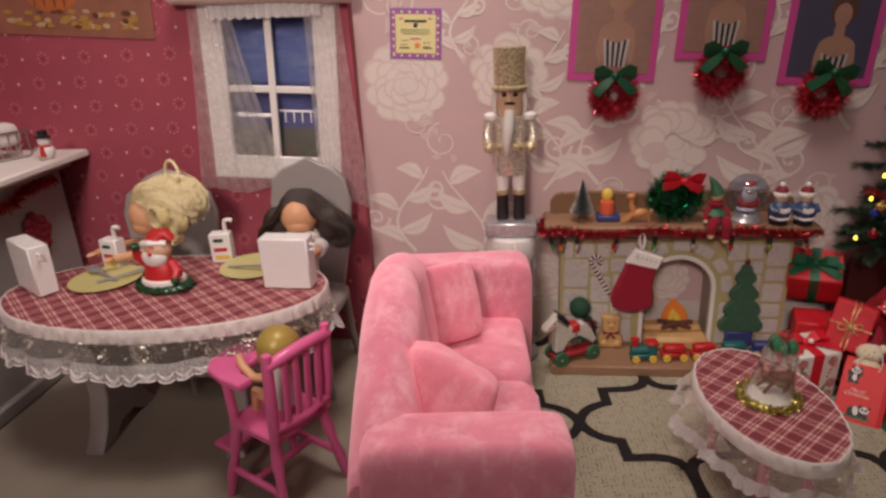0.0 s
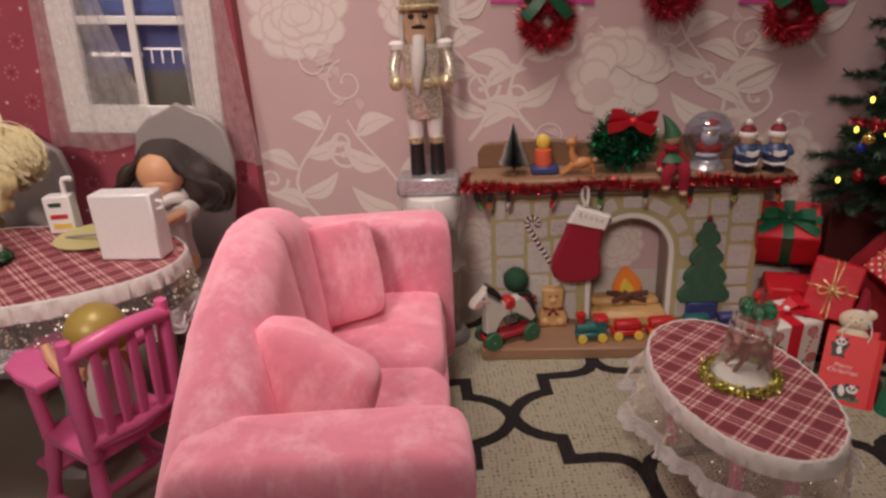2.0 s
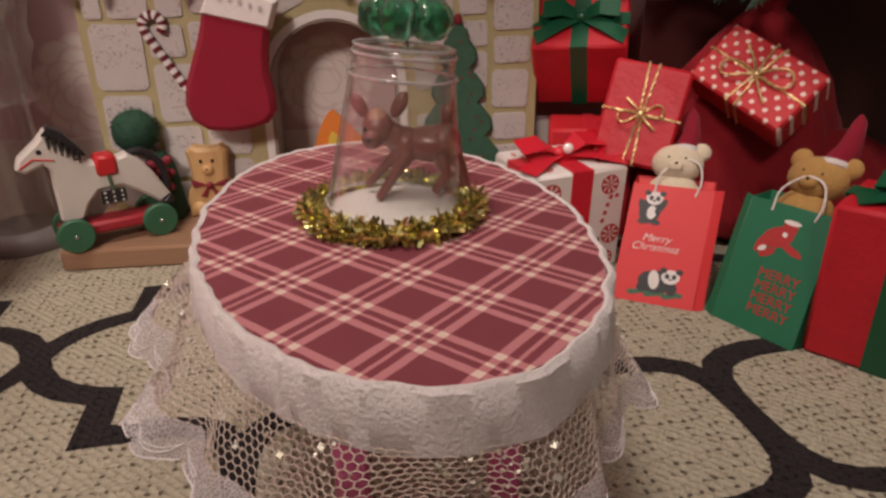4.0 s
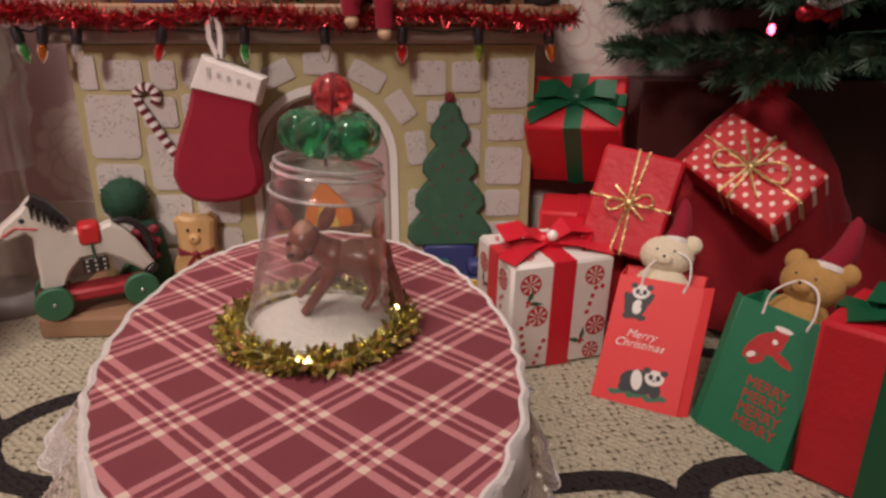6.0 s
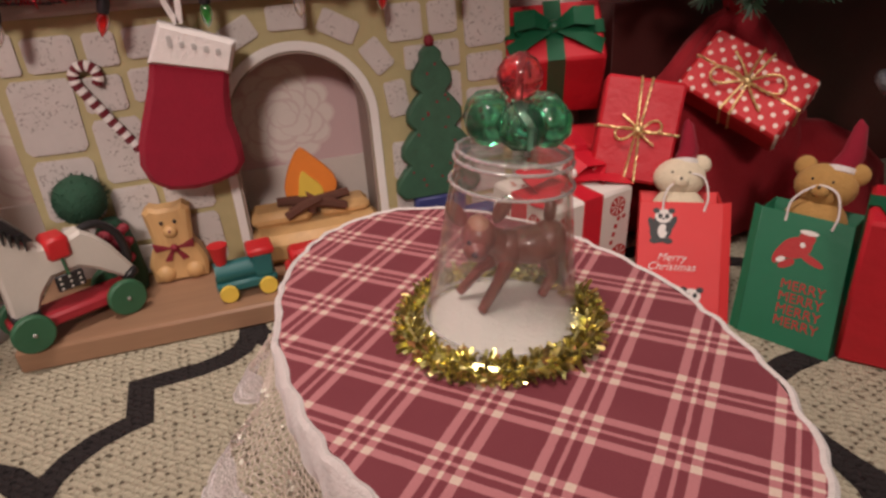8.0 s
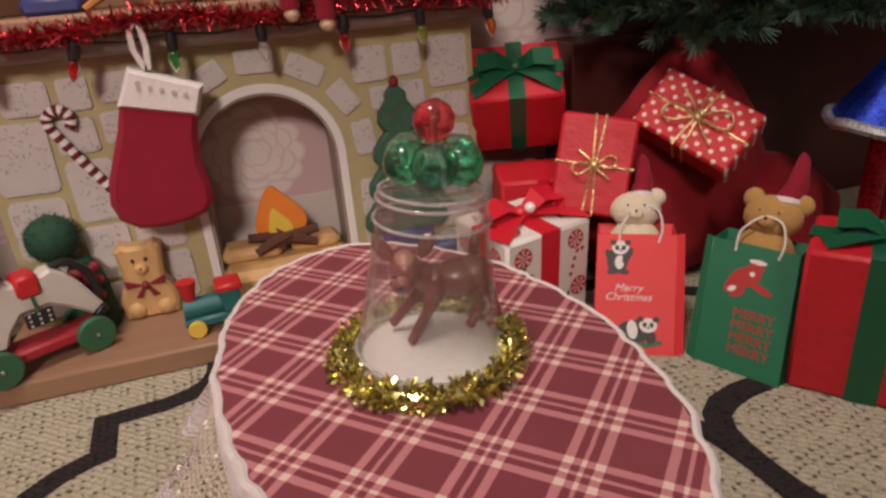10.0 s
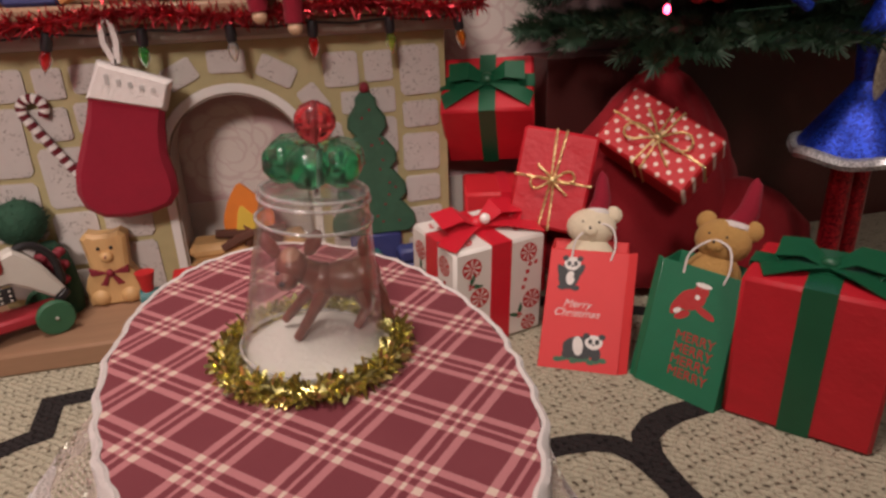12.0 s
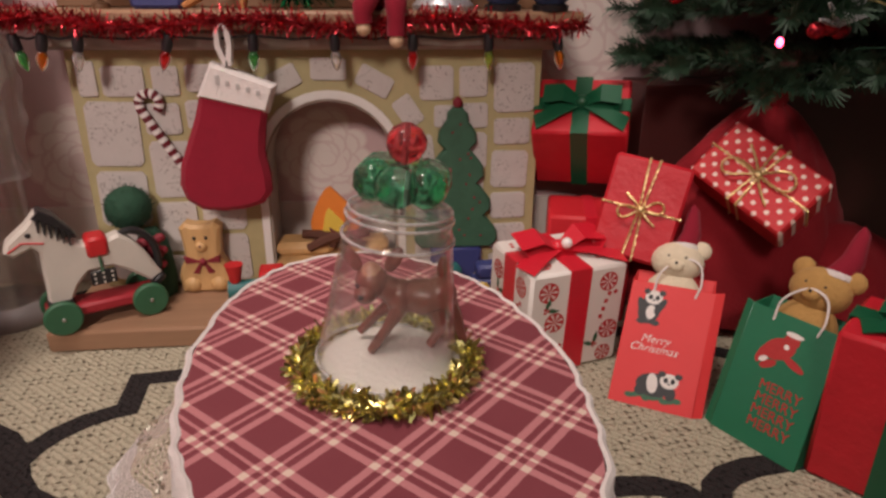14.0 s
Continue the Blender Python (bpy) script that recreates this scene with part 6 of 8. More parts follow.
ct = thing("coffee_table", CT, "oval hot pink toy coffee table under a plaid cloth", "coffee table")
part("tabletop", G(PINK_PLASTIC).lathe([(0.9, CTZ - 0.45), (0.98, CTZ - 0.4), (1.0, CTZ - 0.25), (0.99, CTZ - 0.02)], 72, T(s=(3.8, 6.36, 1))), ct)
part("apron", G(PINK_PLASTIC).lathe([(0.80, CTZ - 1.5), (0.82, CTZ - 1.55), (0.84, CTZ - 1.5), (0.84, CTZ - 0.46), (0.80, CTZ - 0.46)], 64, T(s=(3.8, 6.36, 1))), ct)
for sx in (-1.5, 1.5):
    for sy in (-3.4, 3.4):
        part("leg", G(PINK_PLASTIC).box((sx, sy, (CTZ - 0.5) / 2), (0.62, 0.55, CTZ - 0.5), 0.12), ct)
cloth("tablecloth", CT @ T(0, 0, CTZ), 3.86, 6.42, 2.5, 0.85, "red plaid tablecloth with white fleece band and lace skirt", NET_CREAM, 0.72, tulle_mat("soft_lace", (0.96, 0.92, 0.92), 0.55, 1500, 0.5, 0.10), swag=4.6, lift=0.55, per=8, puff=0.85)

# the little dome with the fawn
CD = thing("dome_ornament", T(22.58, 39.17, CTZ + 0.12), "clear plastic cup dome over a fawn on snow with gold tinsel", "ornament")
part("snow", G(SNOW).lathe([(1.62, 0), (1.6, 0.14), (1.2, 0.24), (0.5, 0.27)], 30), CD, "white snow disc")
cup = G(CLEAR)
cup.lathe([(1.46, 0.2), (1.42, 0.3), (1.28, 1.3), (1.15, 2.2), (1.06, 2.85), (1.09, 2.92), (1.03, 3.0), (1.01, 3.2), (1.03, 3.32), (0.98, 3.44), (0.2, 3.48),
           (0.2, 3.42), (0.93, 3.38), (0.97, 3.24), (0.95, 3.02), (1.0, 2.85), (1.09, 2.2), (1.22, 1.3), (1.36, 0.3), (1.40, 0.2)], 40)
cup.f.pop()
cup.m.pop()
cup.f.pop()
cup.m.pop()
nn = 40
k0 = len(cup.v) - nn
cup.put([], [])
cup.f += [(i, k0 + i, k0 + (i + 1) % nn, (i + 1) % nn) for i in range(nn)]
cup.m += [0] * nn
LEAN = T(0, 0, 0, 0, 6, 0)
cupo = part("cup", cup, CD, "upturned clear plastic cup", LEAN)
cupo.visible_shadow = False
for rr, zz in ((1.075, 2.92), (1.02, 3.32), (0.98, 3.46), (1.43, 0.26)):
    part("rim", G(CLEAR_RIM).tube([(rr * math.cos(a), rr * math.sin(a), zz) for a in [i * math.pi / 20 for i in range(40)]], 0.035, 6, close=True), cupo, "shiny moulded ring")
gt = [(1.72 * math.cos(a), 1.72 * math.sin(a), 0.2) for a in [i * math.pi / 18 for i in range(36)]]
part("tinsel_ring", G(GOLD_TINSEL, foil("dark_gold_tinsel", (0.46, 0.37, 0.14), 0.28)).fuzz(gt, 0.38, 2500, 0.10, 41, close=True, ks=[0, 0, 1]).tube(gt, 0.14, 6, close=True), CD, "gold tinsel ring")
for i, a in enumerate((15, 75, 135, 195, 255, 315)):
    g = G(GREEN_GLASS)
    g.lathe([(0.05, -0.4), (0.28, -0.3), (0.4, -0.1), (0.42, 0.08), (0.3, 0.28), (0.05, 0.4)], 10, T(0.56 * math.cos(radians(a)), 0.56 * math.sin(radians(a)), 4.0, 68, 0, a + 90))
    part("bead", g, CD, "green faceted bead", LEAN)
part("bead", G(RED_GLASS).lathe([(0.08, -0.38), (0.26, -0.28), (0.38, -0.08), (0.38, 0.1), (0.27, 0.28), (0.08, 0.38)], 9, T(0, 0, 4.68)), CD, "red faceted bead", LEAN)
part("pin", G(METAL).tube([(0, -0.55, 3.5), (0, -0.5, 3.95), (0, 0, 4.1), (0, 0, 5.05)], 0.05, 6), CD, "", LEAN)
fw = G(FAWN, FAWN_FACE, BLACK)
fw.ball((0.26, 0, 1.30), (0.66, 0.36, 0.36), 20, 14, M=T(0, 0, 0, 0, 3, 0))
fw.ball((0.62, 0.02, 1.34), (0.37, 0.35, 0.37))
fw.ball((-0.2, -0.02, 1.28), (0.34, 0.32, 0.36))
fw.tube([(-0.3, -0.02, 1.35), (-0.55, -0.08, 1.52), (-0.72, -0.12, 1.66)], [0.29, 0.25, 0.24], 12)
fw.ball((-0.78, -0.16, 1.66), (0.34, 0.33, 0.33), 18, 12)
fw.ball((-0.78, -0.17, 1.80), (0.24, 0.27, 0.235), 16, 10, k=1)
fw.ball((-0.88, -0.36, 1.49), (0.24, 0.24, 0.20), 14, 10)
fw.ball((-0.94, -0.59, 1.50), (0.075, 0.05, 0.055), 8, 6, k=2)
for s in (-1, 1):
    fw.ball((0, 0, 0), (0.15, 0.07, 0.29), 12, 8, T(-0.74 + s * 0.43, -0.12, 2.08, 0, s * 34, 0))
    fw.ball((0, 0, 0), (0.08, 0.05, 0.18), 10, 8, T(-0.74 + s * 0.43, -0.14, 2.08, 0, s * 34, 0), k=1)
    fw.ball((-0.85 + s * 0.17, -0.43 + 0.03 * s, 1.68), 0.045, 8, 6, k=2)
fw.tube([(-0.2, -0.16, 1.12), (-0.45, -0.26, 0.75), (-0.82, -0.36, 0.26)], [0.19, 0.115, 0.095], 9)
fw.tube([(-0.3, 0.16, 1.12), (-0.7, 0.22, 0.82), (-1.15, 0.26, 0.36)], [0.18, 0.11, 0.09], 9)
fw.tube([(0.55, -0.14, 1.12), (0.66, -0.2, 0.72), (0.42, -0.22, 0.36)], [0.24, 0.12, 0.09], 9)
fw.tube([(0.72, 0.14, 1.15), (0.98, 0.18, 0.78), (1.14, 0.12, 0.26)], [0.26, 0.13, 0.09], 9)
fw.ball((0, 0, 0), (0.13, 0.12, 0.25), 12, 8, T(0.68, 0.1, 1.84, 0, 6, 0))
part("fawn", fw, CD, "small brown glazed fawn", T(0.54, 0.36, 0.04, 0, 0, -9, (0.97, 1.04, 1.07)))

# ---------------------------------------------------------------- dining table and what is on it
DZ = 12.08
DT = T(-20.4, 43.3, 0, 0, 0, 1.5)
dt = thing("dining_table", DT, "oval grey toy dining table under a plaid cloth", "dining table")
part("tabletop", G(CHAIR_GREY).lathe([(0.94, DZ - 0.6), (0.99, DZ - 0.5), (1.0, DZ - 0.1), (0.99, DZ - 0.02)], 72, T(s=(12.35, 6.65, 1))), dt)
lg = [(-1.7, 0), (-1.2, 1.6), (-0.85, 4.0), (-0.95, 7.5), (-1.6, DZ - 0.7), (1.6, DZ - 0.7), (0.95, 7.5), (0.85, 4.0), (1.2, 1.6), (1.7, 0), (0.9, 0), (0.4, 0.9), (-0.4, 0.9), (-0.9, 0)]
for x in (-6.2, 5.2):
    part("leg", G(CHAIR_GREY).prism([(p[0] * 2.4, p[1] + FZ) for p in lg], -0.75, 0.75, T(x, 0, 0, 0, 0, 90), bev=0.12), dt, "grey shaped end leg")
part("stretcher", G(CHAIR_GREY).box((0, 0, 5.0), (9.2, 0.7, 1.0), 0.12), dt)
cloth("tablecloth", DT @ T(0, 0, DZ), 12.45, 6.75, 3.6, 0.7, "large red plaid tablecloth with fleece band and lace hem", NET_CLEAR, 1.3, tulle_mat("bright_lace", (0.97, 0.95, 0.95), 0.42, 900, 0.35, 0.10), PLAID_LARGE, 0.11, 4.8, 0.5, 150, 4, 0.065, 0.085)
DT0 = DZ + 0.125


def plate(x, y, label):
    p = solo("plate", G(PLATE_GREEN).lathe([(1.4, 0), (1.7, 0.06), (2.72, 0.22), (2.75, 0.28), (2.65, 0.28), (1.7, 0.14), (0.3, 0.12)], 36), T(x, y, DT0), label, "plate", "plates")
    return p


plate(-26.0, 44.7, "round pale green toy plate with grey cutlery")
plate(-14.8, 47.4, "round pale green toy plate with a grey knife")


def spoon(x, y, rz, label, cat, blade):
    g = G(CUTLERY)
    g.tube([(-1.3, 0, 0.1), (0.2, 0, 0.16), (1.4, 0, 0.2)], [0.16, 0.13, 0.17], 8, flat=0.5)
    if blade:
        g.box((2.2, 0, 0.2), (2.0, 0.42, 0.1), 0.04)
    else:
        g.ball((1.95, 0, 0.2), (0.75, 0.48, 0.12), 14, 8)
    solo(cat, g, T(x, y, DT0 + 0.2, 0, -3, rz), label, cat)


spoon(-25.2, 44.6, 35, "grey plastic toy knife on a plate", "knife", True)
spoon(-26.0, 44.9, 150, "grey plastic toy spoon on a plate", "spoon", False)
spoon(-15.6, 46.9, -8, "grey plastic toy knife lying across a plate", "knife", True)


def carton(x, y, rz):
    c = thing("drink_carton", T(x, y, DT0, 0, 0, rz), "small white drink carton with printed front and bent straw", "drink carton", "drink cartons")
    part("body", G(WHITE_PLASTIC).box((0, 0, 1.25), (1.7, 1.1, 2.5), 0.08), c)
    lab = G(RED_PAINT, DARK_GREEN, YELLOW_PAINT)
    lab.box((0, -0.565, 1.15), (1.1, 0.02, 0.3), 0.005, k=0)
    lab.box((-0.1, -0.565, 1.95), (0.8, 0.02, 0.28), 0.005, k=1)
    lab.box((0.1, -0.565, 0.5), (1.2, 0.02, 0.35), 0.005, k=2)
    part("print", lab, c)
    part("straw", G(WHITE_PLASTIC).tube([(0.45, 0, 2.4), (0.45, 0, 3.3), (0.55, 0, 3.5), (0.8, 0, 3.55), (1.15, 0, 3.5)], 0.17, 8), c, "white bent straw")


carton(-18.1, 49.0, 8)
carton(-26.9, 47.6, -12)
sf = G(RED_PAINT, WHITE, FAWN_PALE, paint("dark_green_glaze", (0.012, 0.06, 0.022), 0.25, vary=0.4, scale=200), BLACK)
sf.lathe([(0.8, 0.02), (1.9, 0.02), (2.25, 0.18), (2.3, 0.4), (2.0, 0.66), (1.5, 0.8), (0.9, 0.75)], 72, k=3, squash=(1, 0.68), wave=lambda a, z: 1 + 0.06 * math.sin(a * 17 + z * 9) + 0.05 * math.sin(a * 29 - z * 13))
sf.lathe([(1.5, 0.4), (1.6, 0.7), (1.3, 2.0), (0.9, 2.6)], 20, k=0, squash=(1, 0.75))
sf.lathe([(1.55, 0.5), (1.75, 0.65), (1.72, 0.95), (1.5, 1.05)], 22, k=1, squash=(1, 0.78))
sf.ball((0.1, -0.15, 3.3), (1.05, 0.85, 0.95), k=2)
sf.ball((-0.05, -0.45, 2.75), (1.05, 0.65, 0.85), k=1)
sf.tube([(0.1, 0, 3.6), (0.35, 0.05, 4.3), (0.9, 0.1, 4.5), (1.3, 0.1, 4.0)], [1.0, 0.75, 0.45, 0.3], 12, k=0)
sf.tube([(-0.95, -0.4, 3.75), (0, -0.85, 4.0), (1.05, -0.3, 3.85)], 0.24, 8, k=1)
sf.ball((0.05, -1.05, 3.2), 0.17, 8, 6, k=0)
sf.tube([(1.0, -0.1, 2.2), (1.6, -0.4, 1.6), (1.5, -0.7, 1.2)], [0.45, 0.42, 0.3], 8, k=0)
sf.ball((1.55, -0.75, 1.05), 0.34, 8, 6, k=3)
sf.tube([(-1.0, -0.1, 2.2), (-1.5, -0.5, 2.8), (-1.4, -0.7, 3.3)], [0.45, 0.4, 0.3], 8, k=0)
sf.ball((-1.35, -0.75, 3.6), 0.34, 8, 6, k=3)
solo("holiday_figurine", sf, T(-20.3, 43.4, DT0, 0, 0, -8, (1.0, 0.98, 0.98)), "glossy red and white bearded holiday figurine on a green wreath", "figurine")
for x, y, rz, w in ((-10.6, 44.0, -2, 3.7), (-30.6, 43.1, -33, 4.2)):
    c = thing("lunch_box", T(x, y, DT0, 0, 0, rz), "blank white plastic toy case standing upright on the table", "case", "white cases")
    part("body", G(WHITE_PLASTIC).box((0, 0, 2.0), (w, 1.5, 3.9), 0.1), c)
    part("clasp", G(WHITE_PLASTIC).tube([(w / 2 - 0.05, -0.1, 2.9), (w / 2 + 0.35, -0.1, 3.0), (w / 2 + 0.35, -0.1, 3.35), (w / 2, -0.1, 3.4)], 0.1, 7), c)
    part("foot", G(WHITE_PLASTIC).box((0, -0.2, 0.06), (0.8, 0.9, 0.12), 0.03), c)


def dining_chair(x, y, rz, top, tall, wide):
    c = thing("dining_chair", T(x, y, FZ, 0, 0, rz), "silver-grey plastic chair with a rounded scallop back", "chair", "dining chairs")
    o = [(-3.0, 7.5), (-3.5, 10), (-4.1, 13), (-4.3, 15.5), (-3.8, 17.6), (-2.6, 18.6), (-1.6, top), (0, top + 0.7), (1.6, top), (2.6, 18.6), (3.8, 17.6), (4.3, 15.5), (4.1, 13), (3.5, 10), (3.0, 7.5)]
    part("backrest", G(CHAIR_GREY).prism([(p[0] * wide, 7.5 + (p[1] - 7.5) * tall) for p in o], -0.35, 0.35, T(0, 0.6, 0, -5, 0, 0), bev=0.16), c)
    part("seat", G(CHAIR_GREY).cushion((0, -3.2, 7.6), (7.4, 7.2, 1.2), 0.35), c)
    for sx in (-2.8, 2.8):
        part("leg", G(CHAIR_GREY).tube([(sx, -6.0, 7.2), (sx * 1.05, -6.2, 3), (sx * 1.1, -6.4, 0)], [0.42, 0.34, 0.3], 10), c)
        part("leg", G(CHAIR_GREY).tube([(sx, 0.3, 7.6), (sx * 1.05, 0.9, 3), (sx * 1.15, 1.6, 0)], [0.42, 0.36, 0.3], 10), c)


dining_chair(-25.9, 53.9, 4, 19.6, 0.87, 1.04)
dining_chair(-12.5, 53.9, -2, 18.9, 0.99, 0.88)


def doll(at, rz, hair, cloth_mat, seed, curly, label):
    """A seated doll: one plain mesh."""
    g = G(SKIN, hair, cloth_mat)
    r = random.Random(seed)
    g.lathe([(1.15, 0), (1.3, 0.6), (1.05, 2.2), (1.25, 3.6), (0.8, 4.6), (0.42, 5.0)], 18, k=2, squash=(1, 0.7))
    g.tube([(0, 0, 4.8), (0, 0, 5.7)], 0.42, 10)
    g.ball((0, -0.15, 7.1), (1.62, 1.55, 1.75), 22, 14)
    g.ball((0, -0.55, 6.35), (1.2, 1.15, 0.95), 18, 12)
    for s in (-1, 1):
        g.tube(smooth([(s * 1.1, 0, 4.5), (s * 1.8, -1.2, 4.5), (s * 1.7, -3.0, 4.75), (s * 1.3, -4.6, 4.8)], 3), [0.42] * 4 + [0.36] * 3 + [0.32] * 3, 9, k=0)
        g.ball((s * 1.25, -5.0, 4.85), (0.3, 0.5, 0.2), 8, 6)
        g.tube([(s * 0.7, -0.2, 0.4), (s * 0.85, -3.2, 0.5), (s * 0.8, -3.8, -2.8)], [0.75, 0.62, 0.5], 10, k=0)
    head = Vector((0, -0.15, 7.1))
    if curly == "up":
        # brushed back from a low hairline into a loose mass, with rolled curls behind the ear
        c0, R = Vector((2.2, 1.3, 8.35)), Vector((2.5, 1.9, 1.95))
        g.ball((0.25, 0.35, 7.45), (1.62, 1.5, 1.68), 22, 14, k=1)
        g.ball(tuple(c0), tuple(R * 0.86), 22, 14, k=1)
        for i in range(3400):
            a = radians(r.uniform(-80, 85))
            p0 = head + Vector((math.sin(a) * 1.5, -0.95 + 0.55 * abs(math.sin(a)), 0.25 + 1.3 * math.cos(a))).normalized() * 1.7
            d = Vector((r.gauss(0.25, 0.7), r.gauss(-0.25, 0.7), r.gauss(0.1, 0.7))).normalized()
            out = r.uniform(0.86, 1.06) + 0.22 * r.random() ** 6
            e = c0 + Vector((d.x * R.x, d.y * R.y, d.z * R.z)) * out
            d2 = (d + Vector((0.75, 0.1, -0.55))).normalized()
            e2 = c0 + Vector((d2.x * R.x, d2.y * R.y, d2.z * R.z)) * (out + r.uniform(-0.05, 0.12))
            wave = Vector((r.gauss(0, 0.12), r.gauss(0, 0.12), r.gauss(0, 0.12)))
            pts = smooth([p0, p0.lerp(e, 0.5) + Vector((-0.1, -0.25, 0.5)) + wave, e, e2], 3)
            g.tube(pts, [0.014] + [0.028] * (len(pts) - 2) + [0.006], 3, k=1)
        for cx, cy, cz, big, count in ((2.9, -1.0, 7.5, 0.85, 620), (4.1, -0.3, 7.0, 0.75, 420), (3.5, -0.5, 5.7, 0.62, 340)):
            for i in range(count):
                a0, q, dy = r.uniform(0, 6.283), big * (r.uniform(0.3, 1.0) ** 0.5 + 0.14 * r.random() ** 5), r.uniform(-0.4, 0.4)
                pts = [(cx + q * math.cos(a0 + t), cy + dy + 0.14 * t, cz + q * 1.1 * math.sin(a0 + t)) for t in (0, 0.5, 1.0, 1.5, 2.0, 2.5, 3.0)]
                g.tube(pts, [0.01, 0.025, 0.028, 0.028, 0.028, 0.022, 0.008], 3, k=1)
        g.tube([(3.1 + 0.9 * math.cos(t), 0.9, 10.9 + 1.05 * math.sin(t)) for t in [i * 0.5 for i in range(13)]], 0.13, 7, k=1)
    else:
        # parted above the brow, close to the head, then wide at the shoulders with turned-in ends
        g.ball((0, 0.45, 7.3), (1.85, 1.62, 1.75), 22, 14, k=1)
        g.ball((0, 1.2, 6.3), (2.7, 1.0, 1.7), 22, 14, k=1)
        for sx, far in ((-1, 2.75), (1, 3.2)):
            g.ball((sx * far * 0.74, 0.2, 5.9), (1.3, 1.0, 1.75), 18, 12, k=1)
        for i in range(3200):
            sd = r.choice((-1, 1))
            far = (3.3 if sd < 0 else 3.95) * r.uniform(0.78, 1.06)
            y0 = r.uniform(-1.15, 1.7)
            z0 = 7.3 + math.sqrt(max(0.05, 1.78 ** 2 - (y0 - 0.3) ** 2 * 0.9))
            front = max(0.0, -y0) * 0.35
            e = r.uniform(0.0, 1.0)
            line = [(-0.15, y0, z0), (sd * 0.85, y0, z0 - 0.18), (sd * (1.5 - front * 0.35), y0 + 0.05, 7.85 - front), (sd * (1.95 - front * 0.9 + 0.35 * e), y0 * 0.9 + 0.1, 7.0), (sd * (far - 0.45), y0 * 0.75 + 0.1, 6.1), (sd * far, y0 * 0.65 + 0.1, 5.1), (sd * (far - 0.3 - 0.7 * e), y0 * 0.6, 3.95 + 0.6 * e)]
            w1, w2 = r.uniform(0, 6.28), r.uniform(0.08, 0.30)
            pts = [Vector(p) + Vector((w2 * math.sin(w1 + q * 0.8), w2 * math.cos(w1 + q * 0.7), w2 * 0.6 * math.sin(w1 + q))) * min(1.0, q / 5) for q, p in enumerate(smooth(line, 2))]
            g.tube(pts, [0.014] + [0.03] * (len(pts) - 2) + [0.008], 3, k=1)
        # white fleece collar and cuffs of the jacket
        g.tube([(1.25 * math.cos(t), -0.25 + 1.05 * math.sin(t), 5.3 + 0.12 * math.sin(5 * t)) for t in [j * math.pi / 9 for j in range(18)]], 0.42, 9, k=2, close=True)
        for sx in (-1, 1):
            g.tube([(sx * 1.1, 0, 4.5), (sx * 1.8, -1.2, 4.5), (sx * 1.72, -2.8, 4.72)], [0.55, 0.62, 0.66], 10, k=2)
    solo("doll", g, T(*at, 0, 0, rz), label, "doll", "dolls")


doll((-25.3, 51.2, 8.5), -28, BLONDE, TAN_CLOTH, 3, "up", "seated toy doll with swept-up blonde hair at the table")
doll((-11.9, 51.2, 8.5), 6, BRUNETTE, TRIM, 6, "down", "seated toy doll with long dark brown hair at the table")

# high chair; its back faces the camera
HC = T(-9.8, 36.7, FZ, 0, 0, 61)
hc = thing("high_chair", HC, "hot pink plastic toy high chair with slatted back", "high chair")
S = PINK_PLASTIC
part("seat", G(S).box((0, 0, 6.0), (5.0, 4.6, 0.7), 0.18), hc)
for sx in (-1, 1):
    for sy in (-1, 1):
        part("leg", G(S).tube([(sx * 2.1, sy * 1.9, 5.9), (sx * 2.3, sy * 2.1, 4.4), (sx * 2.45, sy * 2.3, 3.2), (sx * 2.7, sy * 2.55, 1.8), (sx * 2.95, sy * 2.85, 0)], [0.34, 0.42, 0.3, 0.42, 0.28], 10), hc)
    part("stretcher", G(S).tube([(sx * 2.6, -2.5, 2.2), (sx * 2.6, 2.5, 2.2)], 0.24, 8), hc)
    part("back_post", G(S).tube([(sx * 2.25, -2.2, 6.2), (sx * 2.35, -2.5, 8.8), (sx * 2.4, -2.8, 11.9), (sx * 2.4, -2.85, 12.6)], [0.36, 0.42, 0.36, 0.3], 10), hc)
    part("arm_post", G(S).tube([(sx * 2.2, 1.9, 6.2), (sx * 2.3, 2.0, 9.5)], [0.34, 0.32], 10), hc)
part("stretcher", G(S).tube([(-2.7, 0.2, 2.2), (2.7, 0.2, 2.2)], 0.24, 8), hc)
part("top_rail", G(S).tube(smooth([(-2.5, -2.8, 11.8), (-1.2, -3.15, 12.15), (0, -3.25, 12.25), (1.2, -3.15, 12.15), (2.5, -2.8, 11.8)], 4), 0.4, 10), hc)
part("lower_rail", G(S).tube([(-2.3, -2.35, 7.0), (0, -2.75, 7.0), (2.3, -2.35, 7.0)], 0.34, 10), hc)
for i in range(4):
    x = -1.35 + i * 0.9
    part("slat", G(S).tube([(x, -2.65, 7.0), (x, -2.85, 9), (x * 1.02, -3.1, 12.0)], [0.24, 0.3, 0.24], 8, flat=0.6), hc)
tray = [(-2.9, -0.9), (-2.95, 1.0), (-2.7, 2.8), (-1.8, 3.8), (0, 4.2), (1.8, 3.8), (2.7, 2.8), (2.95, 1.0), (2.9, -0.9), (1.9, -0.9), (1.7, 0.6), (0, 1.1), (-1.7, 0.6), (-1.9, -0.9)]
part("tray", G(S).prism(tray, -0.25, 0.25, T(0, 0.5, 9.7, -90, 0, 0, (1.02, 1, 0.95)), bev=0.1), hc)
part("footrest", G(S).box((-0.2, 4.6, 2.6), (3.6, 1.9, 0.4), 0.15), hc)
bd = G(OLIVE, SKIN, TRIM)
